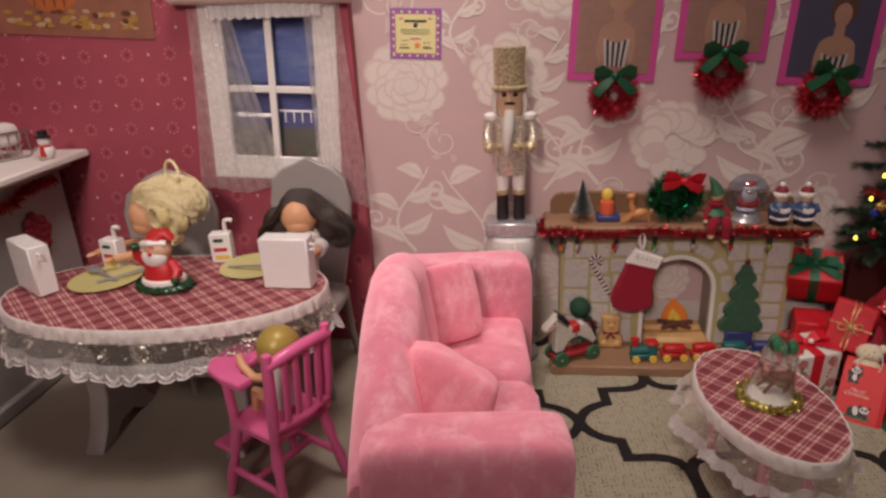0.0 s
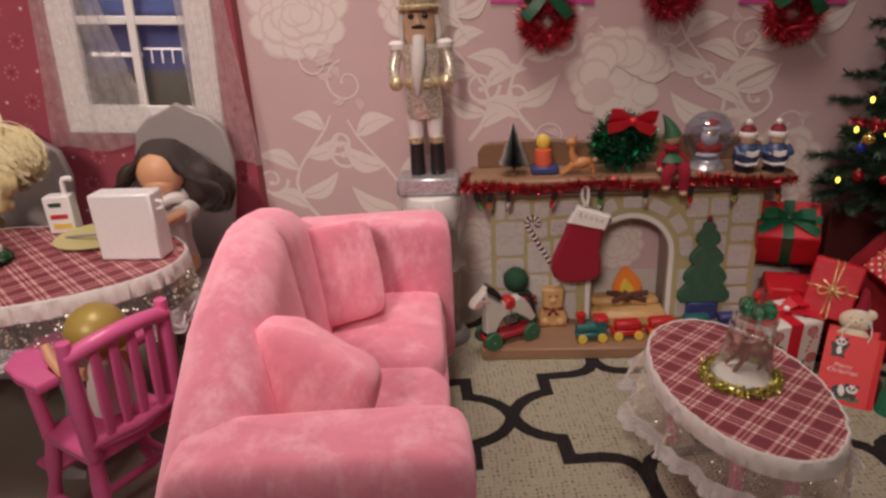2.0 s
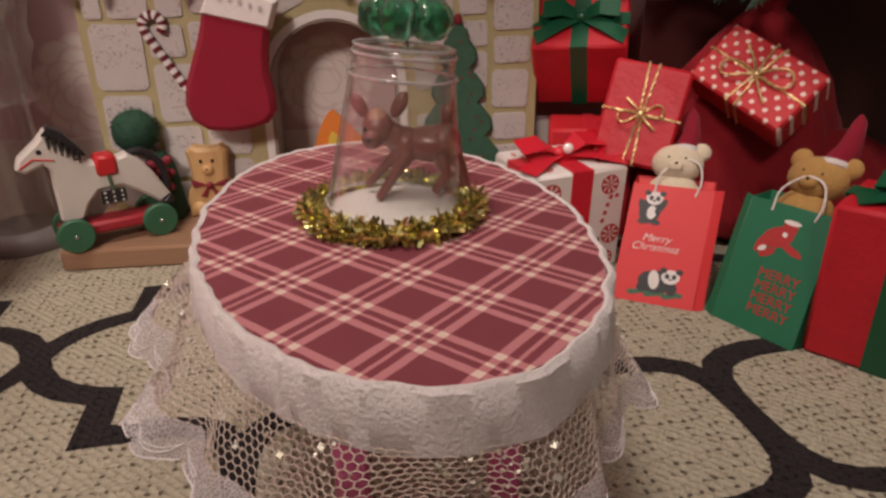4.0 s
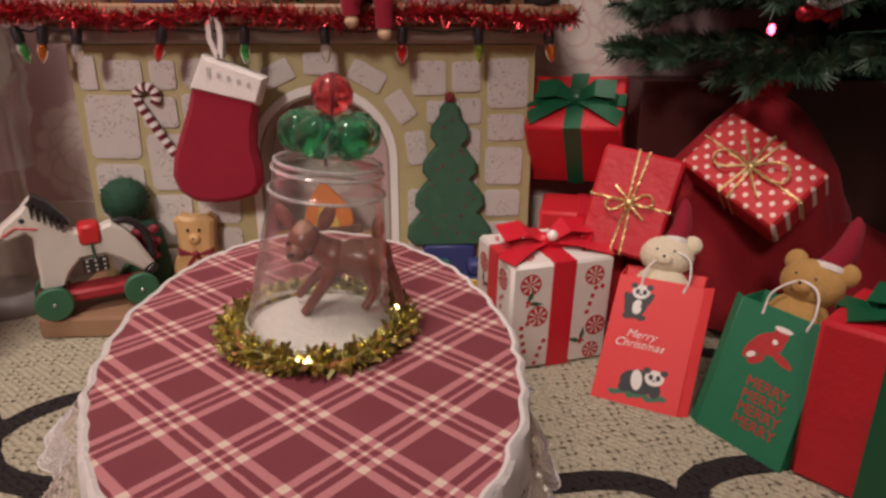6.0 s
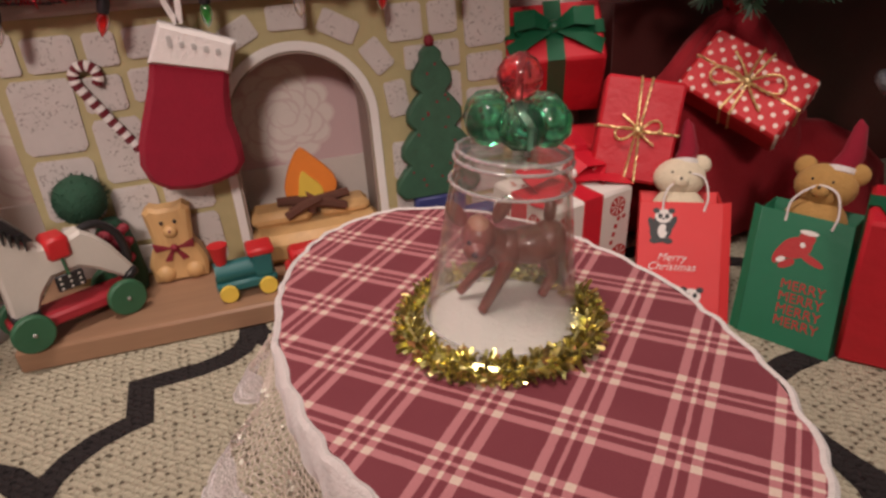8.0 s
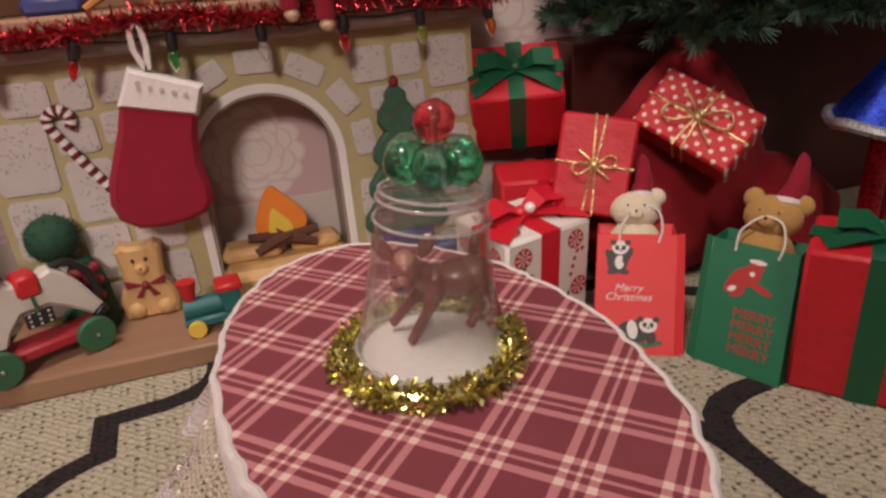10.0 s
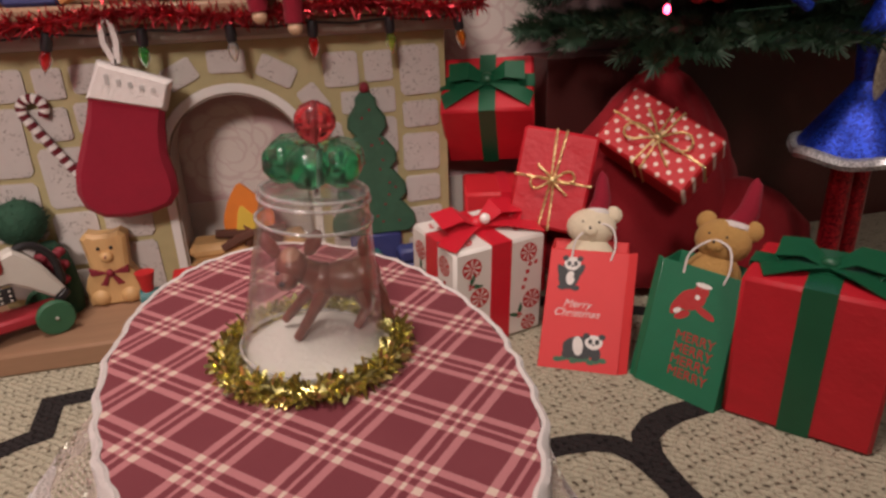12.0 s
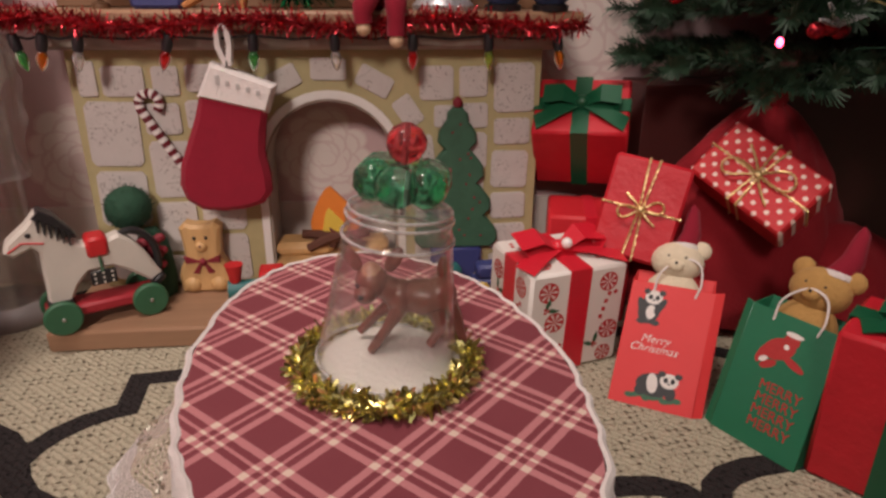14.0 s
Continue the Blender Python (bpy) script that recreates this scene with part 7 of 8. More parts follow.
bd.lathe([(1.2, 0), (1.25, 1.2), (0.95, 2.6), (0.4, 3.2)], 16, k=2, squash=(1, 0.75))
bd.ball((0, 0.1, 4.3), (1.45, 1.4, 1.4), 22, 14, k=1)
bd.ball((0, -0.1, 4.55), (1.58, 1.5, 1.4), 24, 16, k=0)
bd.lathe([(1.5, 3.7), (1.6, 3.9), (1.55, 4.3)], 24, T(0, -0.1, 0), k=0)
for s in (-1, 1):
    bd.tube([(s * 1.0, 0, 2.5), (s * 1.6, 1.2, 2.4), (s * 1.5, 2.4, 3.0), (s * 1.4, 2.9, 3.6)], [0.36, 0.34, 0.3, 0.24], 9, k=1)
    bd.tube([(s * 0.6, 0.3, 0.4), (s * 0.8, 2.3, 0.5), (s * 0.8, 2.6, -1.2)], [0.5, 0.42, 0.34], 8, k=1)
solo("doll", bd, HC @ T(0, -0.9, 7.3, 0, 0, 0, (0.9, 0.9, 0.95)), "baby toy doll with moulded gold hair in the high chair", "doll", "dolls")

# cabinet at the far left
cb = thing("cabinet", T(-42, 48.5, FZ), "pale grey painted toy cabinet with a moulded top", "cabinet")
part("body", G(CHAIR_GREY).box((0, 0, 9.7), (9.6, 17, 19.4), 0.15), cb)
part("top", G(WHITE).box((0.9, 0.4, 19.85), (13.6, 18.0, 0.7), 0.18), cb, "white moulded top")
part("moulding", G(CHAIR_GREY).box((0.5, 0.2, 19.1), (11.2, 17.4, 0.9), 0.3), cb)
part("plinth", G(CHAIR_GREY).box((0.2, 0, 0.7), (10.3, 17.4, 1.4), 0.2), cb)
gp = [(-36.6 + 0.1 * math.sin(i), 40.5 + i * 1.05, 17.0 + 0.9 * abs(math.sin(i * 0.34 + 0.4))) for i in range(15)]
gar = thing("tinsel_garland", T(), "red tinsel garland swagged on the grey cabinet", "garland")
part("cord", G(RED_TINSEL).tube(gp, 0.15, 6), gar)
part("tinsel", G(RED_TINSEL).fuzz(gp, 0.75, 1400, 0.08, 51), gar)["kind"] = "stuff"
po = G(BURGUNDY)
for i in range(22):
    a = i * 2.4
    r = 0.32 * math.sqrt(i)
    po.ball((-37.0, 51.8 + r * math.cos(a), 13.6 + 1.15 * r * math.sin(a)), (0.3, 0.6, 0.6), 8, 6)
solo("flower_ornament", po, T(), "dark burgundy flower cluster fixed on the cabinet", "ornament")
sn = G(WHITE, BLACK, RED_PAINT)
sn.ball((0, 0, 0.85), (0.95, 0.9, 0.9), k=0)
sn.ball((0, 0, 2.0), (0.72, 0.7, 0.68), k=0)
sn.lathe([(0.9, 2.45), (0.92, 2.55), (0.55, 2.6), (0.55, 3.2), (0.2, 3.22)], 16, k=1)
sn.prism([(-0.35, 0.4), (0.35, 0.4), (0.2, 1.5), (-0.2, 1.5)], -1.0, -0.82, bev=0.04, k=2)
sn.tube([(-0.7, -0.2, 1.55), (0, -0.75, 1.5), (0.7, -0.2, 1.55)], 0.16, 7, k=2)
solo("snowman_figurine", sn, T(-35.3, 53.6, 20.08, 0, 0, 10, (0.76, 0.76, 0.8)), "tiny white snowman figurine with black hat on the cabinet", "figurine")
sl = thing("sleigh", T(-40.2, 53.4, 20.08, 0, 0, 62), "white openwork toy sleigh on the cabinet", "sleigh")
part("body", G(TRIM).cushion((0, 0, 2.2), (4.4, 2.6, 2.0), 0.4, wob=0.1), sl)
for s in (-1, 1):
    part("rail", G(METAL).tube([(-2.6, s * 1.4, 2.4), (2.6, s * 1.4, 2.4)], 0.1, 6), sl)
    part("runner", G(METAL).tube([(-2.8, s * 1.4, 0.12), (2.2, s * 1.4, 0.12), (3.0, s * 1.4, 0.8)], 0.1, 6), sl)
    for i in range(7):
        part("bar", G(METAL).tube([(-2.4 + i * 0.8, s * 1.4, 0.15), (-2.4 + i * 0.8, s * 1.4, 2.4)], 0.07, 5), sl)


# ---------------------------------------------------------------- presents
def knot_bow(mat, w, s, label, gift, flat=1.0, z=0.0):
    g = G(mat)
    for sd in (-1, 1):
        g.ribbon([(0, 0, z + 0.1), (sd * 0.7 * s, 0.1, z + 0.55 * s * flat), (sd * 1.45 * s, 0.1, z + 0.45 * s * flat), (sd * 1.2 * s, -0.15, z + 0.12), (0, -0.05, z + 0.1)], (0, 1, 0.25), [w * 0.5, w, w * 1.1, w, w * 0.5], 0.04)
        g.ribbon([(0, 0, z + 0.15), (sd * 0.8 * s, -0.5, z + 0.2), (sd * 1.7 * s, -1.0 * s, z + 0.02)], (0.3 * sd, 1, 0), [w * 0.5, w * 0.9, w], 0.04)
    g.ball((0, 0, z + 0.2), (0.3 * s, 0.25 * s, 0.22 * s))
    part("bow", g, gift, label)


def cord_of(mat, pts, r=0.04, k=2):
    """A two-strand twisted cord along a line."""
    P = [Vector(p) for p in pts]
    fine = []
    for a, b in zip(P, P[1:]):
        n = max(2, int((b - a).length / 0.07))
        fine += [(a.lerp(b, i / n), (b - a).normalized()) for i in range(n)]
    fine.append((P[-1], (P[-1] - P[-2]).normalized()))
    g = G(mat)
    for ph in (0, math.pi):
        line = []
        for i, (p, d) in enumerate(fine):
            u = d.orthogonal().normalized()
            w = d.cross(u)
            t = i * 0.85 + ph
            line.append(p + (u * math.cos(t) + w * math.sin(t)) * r * 0.7)
        g.tube(line, r * 0.75, 5)
    return g


def gift(m, size, paper, ribbon, label, rw=0.7, bow=1.0, cross=True, cord=False, bow_label="", sag=0.05):
    w, d, h = size
    p = thing("gift", m, label, "gift", "gifts under the tree")
    part("box", G(paper).box((0, 0, h / 2), (w, d, h), 0.12), p)
    e = 0.02
    if cord:
        for off in (-0.09, 0.09):
            part("cord", cord_of(ribbon, [(off * 2.2, -d / 2 - e, 0), (off * 2.2, -d / 2 - e, h + e), (off * 0.6, 0, h + 0.06), (off * 2.2, d / 2 + e, h + e), (off * 2.2, d / 2 + e, 0)]), p, "twisted gold cord")
        part("cord", cord_of(ribbon, [(-w / 2 - e, 0, 0), (-w / 2 - e, 0, h + e), (w / 2 + e, 0, h + e), (w / 2 + e, 0, 0)]), p, "twisted gold cord")
        for sd in (-1, 1):
            loop_line = [(0, 0, 0.1), (0.45, 0.4, 0.25), (0.85, 0.72, 0.25), (1.25, 0.75, 0.2), (1.5, 0.42, 0.15), (1.35, 0.05, 0.14), (0.8, -0.08, 0.14), (0, 0, 0.12)]
            part("bow_loop", cord_of(ribbon, smooth([(sd * x * bow, sd * y * bow, h + z) for x, y, z in loop_line], 4)), p, "gold cord loop")
            part("bow_end", cord_of(ribbon, smooth([(0, 0, h + 0.15), (-sd * 0.5 * bow, sd * 0.45 * bow, h + 0.16), (-sd * 1.2 * bow, sd * 0.9 * bow, h + 0.08)], 4)), p, "gold cord end")
        part("knot", G(ribbon).ball((0, 0, h + 0.13), (0.15, 0.15, 0.1), 10, 8), p)
    else:
        part("ribbon", G(ribbon).ribbon([(0, -d / 2 - e, 0.02), (0, -d / 2 - e, h + e), (0, d / 2 + e, h + e), (0, d / 2 + e, 0.02)], (1, 0, 0), rw, 0.04), p)
        if cross:
            part("ribbon", G(ribbon).ribbon([(-w / 2 - e, 0, 0.02), (-w / 2 - e, 0, h + e * 2), (w / 2 + e, 0, h + e * 2), (w / 2 + e, 0, 0.02)], (0, 1, 0), rw, 0.04), p)
        if bow:
            knot_bow(ribbon, rw * 1.1, bow, bow_label, p, z=h + 0.04)
    return p


CRUSHED = paint("plain_red_paper", (0.58, 0.014, 0.024), 0.55, vary=0.12, scale=60)
gift(T(31.9, 54.3, 0, 0, 0, -14), (3.6, 3.2, 4.85), CRUSHED, RED_RIBBON, "plain red wrapped box under other gifts", 0.5, 0, False)
n1 = Vector((-0.22, -0.57, 0.79))
c1 = Vector((31.3, 54.6, 8.05)) + Vector((0.28, 0.73, 0.62)) * 1.65 - n1 * 3.6
gift(axes(c1, (0.93, -0.36, 0.03), n1), (4.15, 3.3, 3.6), RED_PAPERWRAP, GREEN_RIBBON, "red wrapped gift with a green satin ribbon and bow", 0.75, 1.15, True, bow_label="green satin bow")
n2 = Vector((-0.42, -0.85, 0.30)).normalized()
c2 = Vector((32.55, 50.32, 5.97)) - n2 * 2.0
gift(axes(c2, (2.03, -1.13, -0.36), n2), (2.95, 3.9, 2.0), RED_PAPERWRAP, GOLD, "small red wrapped gift tied with gold cord, leaning", cord=True, bow=0.55)
n3 = Vector((-0.51, -0.64, 0.58)).normalized()
c3 = Vector((36.55, 49.5, 7.45)) - n3 * 1.6
DOTS = dotted("red_dotted_paper", (0.60, 0.016, 0.024), (0.80, 0.60, 0.52), 0.42, 0.22)
gift(axes(c3, (2.05, -3.2, -1.68), n3), (4.2, 2.65, 1.6), DOTS, GOLD, "red gift with cream dots and a gold cord bow, tilted", cord=True, bow=0.85)
CANDY = paint("white_candy_paper", (0.78, 0.73, 0.68), 0.5, vary=0.05, scale=60)
wg = gift(T(29.40, 50.55, 0.1, 3, 0, 15), (4.1, 3.4, 4.25), CANDY, RED_RIBBON, "white gift with candy print and red satin ribbon", 0.9, 1.25, True, bow_label="red satin bow")
pr = G(RED_PAINT, GREEN_PAINT, CANDY)


def sweet(place, kind, u, v, r, turn, lay):
    """One printed sweet on a face; place turns face coordinates into the gift's own."""
    def flat(pts, k, up=0):
        pr.put([place(x, z, 0.012 + 0.0012 * lay + 0.0008 * up) for x, z in pts], [tuple(range(len(pts)))], None, k)

    if kind == "wheel":
        for q in range(8):
            a0 = 2 * math.pi * q / 8 + turn
            flat([(u, v), (u + r * math.cos(a0), v + r * math.sin(a0)), (u + r * math.cos(a0 + 0.25), v + r * math.sin(a0 + 0.25)), (u + r * math.cos(a0 + 0.46), v + r * math.sin(a0 + 0.46))], 0)
        for q in range(18):
            a0, a1 = 2 * math.pi * q / 18, 2 * math.pi * (q + 1) / 18
            flat([(u + k * r * math.cos(a), v + k * r * math.sin(a)) for k, a in ((1.0, a0), (1.16, a0), (1.16, a1), (1.0, a1))], 0)
    elif kind == "cane":
        line = [(0.5 * r * math.cos(t) + 0.5 * r, 0.5 * r * math.sin(t) + r) for t in (0.1, 0.8, 1.57, 2.3, 3.14)] + [(0, r * (1 - 0.4 * i)) for i in range(1, 7)]
        ct_, st_ = math.cos(turn), math.sin(turn)
        line = [(u + x * ct_ - z * st_, v + x * st_ + z * ct_) for x, z in line]
        for i in range(len(line) - 1):
            (x0, z0), (x1, z1) = line[i], line[i + 1]
            L = math.hypot(x1 - x0, z1 - z0)
            nx, nz = -(z1 - z0) / L * r * 0.2, (x1 - x0) / L * r * 0.2
            flat([(x0 - nx, z0 - nz), (x1 - nx, z1 - nz), (x1 + nx, z1 + nz), (x0 + nx, z0 + nz)], 0 if i % 2 else 2, i % 2)
    else:
        for q in (-0.7, 0.7):
            ca, sa = math.cos(turn + q), math.sin(turn + q)
            flat([(u + ca * a - sa * b, v + sa * a + ca * b) for a, b in ((0, 0), (0.4 * r, 0.22 * r), (0.7 * r, 0.14 * r), (1.2 * r, 0), (0.7 * r, -0.2 * r), (0.4 * r, -0.16 * r))], 1)
        for q in range(3):
            flat([(u + 0.13 * r * math.cos(t) + 0.16 * r * math.cos(q * 2.1), v + 0.13 * r * math.sin(t) + 0.16 * r * math.sin(q * 2.1)) for t in [k * 0.785 for k in range(8)]], 0, 1)


faces = {"front": lambda u, v, o: (u, -1.7 - o, v), "side": lambda u, v, o: (-2.05 - o, -u, v), "top": lambda u, v, o: (u, v, 4.25 + o)}
spots = (("front", "wheel", -1.3, 3.5, 0.36, 0.2), ("front", "holly", -1.35, 2.75, 0.5, 0.6), ("front", "wheel", -0.95, 2.2, 0.36, 0.5), ("front", "cane", -1.5, 1.3, 0.42, 0.2), ("front", "cane", -0.8, 0.7, 0.4, -0.3),
         ("front", "wheel", 1.25, 3.6, 0.34, 0.1), ("front", "cane", 1.2, 2.6, 0.42, -0.25), ("front", "wheel", 1.5, 1.5, 0.36, 0.4), ("front", "holly", 0.95, 0.9, 0.5, 2.2), ("front", "wheel", 1.4, 0.45, 0.3, 0.0),
         ("side", "wheel", -0.95, 3.4, 0.34, 0.3), ("side", "holly", -0.9, 2.5, 0.5, 1.0), ("side", "wheel", -1.0, 1.4, 0.36, 0.0), ("side", "wheel", 0.95, 3.5, 0.34, 0.1), ("side", "cane", 0.9, 2.2, 0.4, 0.3), ("side", "wheel", 1.0, 0.9, 0.34, 0.6),
         ("top", "wheel", -1.3, -0.9, 0.36, 0.2), ("top", "holly", 1.2, -0.9, 0.5, 0.5), ("top", "wheel", 1.4, 0.95, 0.36, 0.2), ("top", "cane", -1.2, 0.6, 0.4, 0.9))
for i, (face, kind, u, v, r, turn) in enumerate(spots):
    sweet(faces[face], kind, u, v, r, turn, i % 4)
part("sweet_print", pr, wg)
part("pearl", G(paint("pearl", (0.85, 0.80, 0.76), 0.2, vary=0.02, coat=0.6)).ball((0.1, -0.35, 4.75), 0.22, 14, 10), wg, "small pearl bead")
bgx = Vector((2.0, -2.35, 0))
gift(axes((37.93, 41.9, 0.0), bgx, (0, 0, 1)), (4.2, 3.4, 4.9), RED_PAPERWRAP, GREEN_RIBBON, "large red wrapped gift with a wide green satin ribbon", 0.9, 1.0, True, bow_label="green satin bow")


def bag(m, size, mat, label, side):
    w, d, h = size
    b = thing("gift_bag", m, label, "gift bag", "gift bags")
    t = 0.05
    part("front", G(mat).box((0, -d / 2, h / 2), (w, t, h), 0.015), b)
    part("back", G(mat).box((0, d / 2, h / 2), (w, t, h), 0.015), b)
    for s in (-1, 1):
        part("side", G(mat).box((s * (w / 2 - t / 2 - 0.002), 0, h / 2), (t, d - t - 0.004, h - 0.01), 0.015), b)
    part("bottom", G(mat).box((0, 0, t / 2 + 0.01), (w - 2 * t - 0.01, d - t - 0.01, t), 0.01), b)
    part("handle", G(WHITE_FELT).tube(smooth([(-w * 0.22, -d / 2 - 0.04, h - 0.3), (-w * 0.18, -d / 2 - 0.15, h + 0.5), (w * 0.05, -d / 2 - 0.2, h + 1.15), (w * 0.26, -d / 2 - 0.15, h + 1.0), (w * 0.32, -d / 2 - 0.1, h + 0.3), (w * 0.28, -d / 2 - 0.04, h - 0.3)]), 0.04, 7), b, "white cord handle")
    part("fold", G(mat).box((side * 0.17, 0, h / 2), (0.36, t, h - 0.02), 0.015, T(side * (w / 2 + 0.001), -d / 2 + 0.004, 0, 0, 0, side * 24)), b, "glossy turned side fold")
    return b


RB = axes((31.85 + 0.275, 46.0 + 0.473, 0), (0.86, -0.5, 0), (0, 0, 1))
RLEAN = Matrix(((1, 0, 0.02, 0), (0, 1, 0.60, 0), (0, 0, 0.80, 0), (0, 0, 0, 1)))
rbag = bag(RB, (2.9, 1.1, 4.55), RED_BAG, "red card gift bag with black and white bear print", 1)
INKB, INKW = paint("print_black", (0.012, 0.012, 0.014), 0.4), paint("print_white", (0.78, 0.72, 0.68), 0.4)
pn = G(INKB, INKW, GREEN_PAINT)
yf = -0.55 - 0.028


def blob(g, x, z, rx, rz, k, lay, turn=0.0):
    n = 16
    pts = []
    for i in range(n):
        a = 2 * math.pi * i / n
        u, v = rx * math.cos(a), rz * math.sin(a)
        pts.append((x + u * math.cos(turn) - v * math.sin(turn), yf - 0.002 * lay, z + u * math.sin(turn) + v * math.cos(turn)))
    g.put(pts, [tuple(range(n))], None, k)


blob(pn, -0.66, 3.55, 0.40, 0.56, 0, 1, -0.15)
blob(pn, -0.60, 3.45, 0.17, 0.27, 1, 2)
blob(pn, -0.58, 4.02, 0.31, 0.27, 1, 3)
blob(pn, -0.95, 3.62, 0.13, 0.36, 0, 3, 0.4)
blob(pn, -0.30, 3.72, 0.13, 0.34, 0, 3, -0.5)
for sd in (-1, 1):
    blob(pn, -0.58 + sd * 0.27, 4.22, 0.12, 0.11, 0, 4)
    blob(pn, -0.58 + sd * 0.12, 4.02, 0.08, 0.10, 0, 5)
    blob(pn, -0.64 + sd * 0.24, 3.08, 0.17, 0.11, 0, 4)
blob(pn, -0.58, 3.92, 0.05, 0.04, 0, 6)
for i in range(9):
    blob(pn, -0.75 + 0.2 * i, 0.36 + 0.05 * (i % 3), 0.17, 0.10, 2, 1 + 0.1 * i, 0.3 * (i % 2))
blob(pn, 0.02, 0.86, 0.64, 0.42, 0, 3)
blob(pn, -0.06, 0.92, 0.19, 0.36, 1, 4, 0.15)
blob(pn, 0.50, 1.10, 0.32, 0.27, 1, 5)
blob(pn, -0.42, 0.60, 0.20, 0.17, 0, 4)
blob(pn, 0.60, 0.66, 0.19, 0.24, 0, 4)
for sd in (-1, 1):
    blob(pn, 0.50 + sd * 0.28, 1.32, 0.13, 0.11, 0, 6)
    blob(pn, 0.50 + sd * 0.12, 1.12, 0.08, 0.10, 0, 7)
blob(pn, 0.50, 1.01, 0.05, 0.04, 0, 8)
part("bear_print", pn, rbag)
writing("greeting", "Merry\nChristmas", 0.41, T(-0.25, yf - 0.01, 2.35, 90, 0, 0), INKW, rbag, 0.85, 0.32, -0.00004)


def slump(thing_of, lean):
    """Lets a soft bag lean back: its flat foot stays, its sides slant."""
    for ob in thing_of.children:
        ob.data.transform(lean @ ob.matrix_basis)
        ob.matrix_basis = Matrix()


slump(rbag, RLEAN)


def plush(m, fur, hat, label, s=1.0):
    p = thing("plush_bear", m, label, "plush bear", "plush bears")
    g = G(fur)
    g.ball((0, 0, 0.1 * s), (0.95 * s, 0.5 * s, 1.1 * s))
    part("body", g, p)
    face = G(fur, BLACK)
    face.ball((0, -0.05, 1.45 * s), (0.86 * s, 0.5 * s, 0.66 * s))
    for q in (-1, 1):
        face.ball((q * 0.27 * s, -0.49 * s, 1.55 * s), 0.05, 8, 6, k=1)
    face.ball((0, -0.5 * s, 1.25 * s), (0.26 * s, 0.14 * s, 0.2 * s))
    face.ball((0, -0.63 * s, 1.32 * s), 0.06, 8, 6, k=1)
    part("head", face, p)
    for q in (-1, 1):
        part("ear", G(fur).ball((q * 0.7 * s, 0.05, 1.93 * s), (0.32 * s, 0.18 * s, 0.32 * s), 12, 8), p)
    part("hat", G(RED_FELT).tube([(hat * 0.2, 0.1, 1.9 * s), (hat * 0.35, 0.15, 2.5 * s), (hat * 0.3, 0.2, 3.3 * s), (hat * 0.25, 0.2, 3.5 * s)], [0.4 * s, 0.32 * s, 0.18 * s, 0.05], 12), p, "red felt pointed hat")
    part("hat_cuff", G(WHITE_FELT).lathe([(0.36 * s, 0), (0.44 * s, 0.08), (0.42 * s, 0.25), (0.3 * s, 0.3)], 14, T(hat * 0.22, 0.08, 1.85 * s)), p, "white felt cuff")


plush(RB @ T(0.05, 2.3, 2.85, -30, 0, 0), BEAR_WHITE, 0.9, "tiny cream plush bear with red hat in a gift bag", 1.12)
GB = axes((34.3 + 0.487, 43.65 + 0.255, 0), (0.463, -0.886, 0), (0, 0, 1))
GLEAN = Matrix(((1, 0, -0.13, 0), (0, 1, 0.52, 0), (0, 0, 0.84, 0), (0, 0, 0, 1)))
gbag = bag(GB, (2.95, 1.1, 4.5), GREEN_BAG, "green card gift bag with a red running figure print", -1)
INKR = paint("print_red", (0.44, 0.025, 0.025), 0.5)
gp2 = G(INKR, INKW)
blob(gp2, -0.15, 3.35, 0.55, 0.36, 0, 1, 0.5)
blob(gp2, 0.15, 3.75, 0.26, 0.26, 0, 2)
blob(gp2, 0.18, 3.95, 0.3, 0.09, 1, 3)
blob(gp2, -0.6, 3.05, 0.17, 0.42, 0, 2, -0.4)
blob(gp2, -0.35, 2.75, 0.3, 0.13, 0, 3, 0.6)
blob(gp2, -0.55, 2.85, 0.16, 0.09, 1, 4, 0.6)
blob(gp2, 0.4, 3.05, 0.42, 0.13, 0, 3, -0.35)
blob(gp2, 0.05, 3.5, 0.09, 0.09, 1, 5)
part("figure_print", gp2, gbag)
for i in range(4):
    writing("greeting", "MERRY", 0.46, T(0.32, yf - 0.01, 1.92 - i * 0.42, 90, 0, 0), INKR, gbag)
slump(gbag, GLEAN)
plush(GB @ T(-0.5, 2.1, 3.0, -26, 0, 0), BEAR_TAN, 1.3, "tiny tan plush bear with red hat in a gift bag", 1.18)

# the red sack behind the presents
SACK = paint("red_sack_felt", (0.30, 0.008, 0.016), 0.95, vary=0.22, scale=60, bumps=0.7, sheen=0.3)
sack = thing("sack", T(38.4, 53.2, 0, 0, 2.6, 0), "large slumped red felt sack standing behind the presents", "sack")
part("body", G(SACK).lathe([(0.70, 0), (0.98, 0.4), (1.05, 1.6), (1.0, 3.4), (0.88, 5.0), (0.68, 6.8), (0.46, 8.2), (0.26, 9.2), (0.12, 9.6)], 60, T(s=(4.7, 2.7, 1)),
     wave=lambda a, z: 1 + 0.05 * math.sin(a * 6 + z * 0.5) + 0.03 * math.sin(a * 13 - z * 0.8)), sack)
part("slack", G(SACK).lathe([(0.8, 0), (1.0, 0.3), (1.0, 1.4), (0.85, 2.9), (0.5, 4.2), (0.15, 4.8)], 40, T(3.6, -1.6, 0.05, 0, 0, -20, (3.6, 2.6, 1)),
     wave=lambda a, z: 1 + 0.06 * math.sin(a * 5 + z * 0.7) + 0.03 * math.sin(a * 11 - z)), sack, "slack folds spread on the floor")
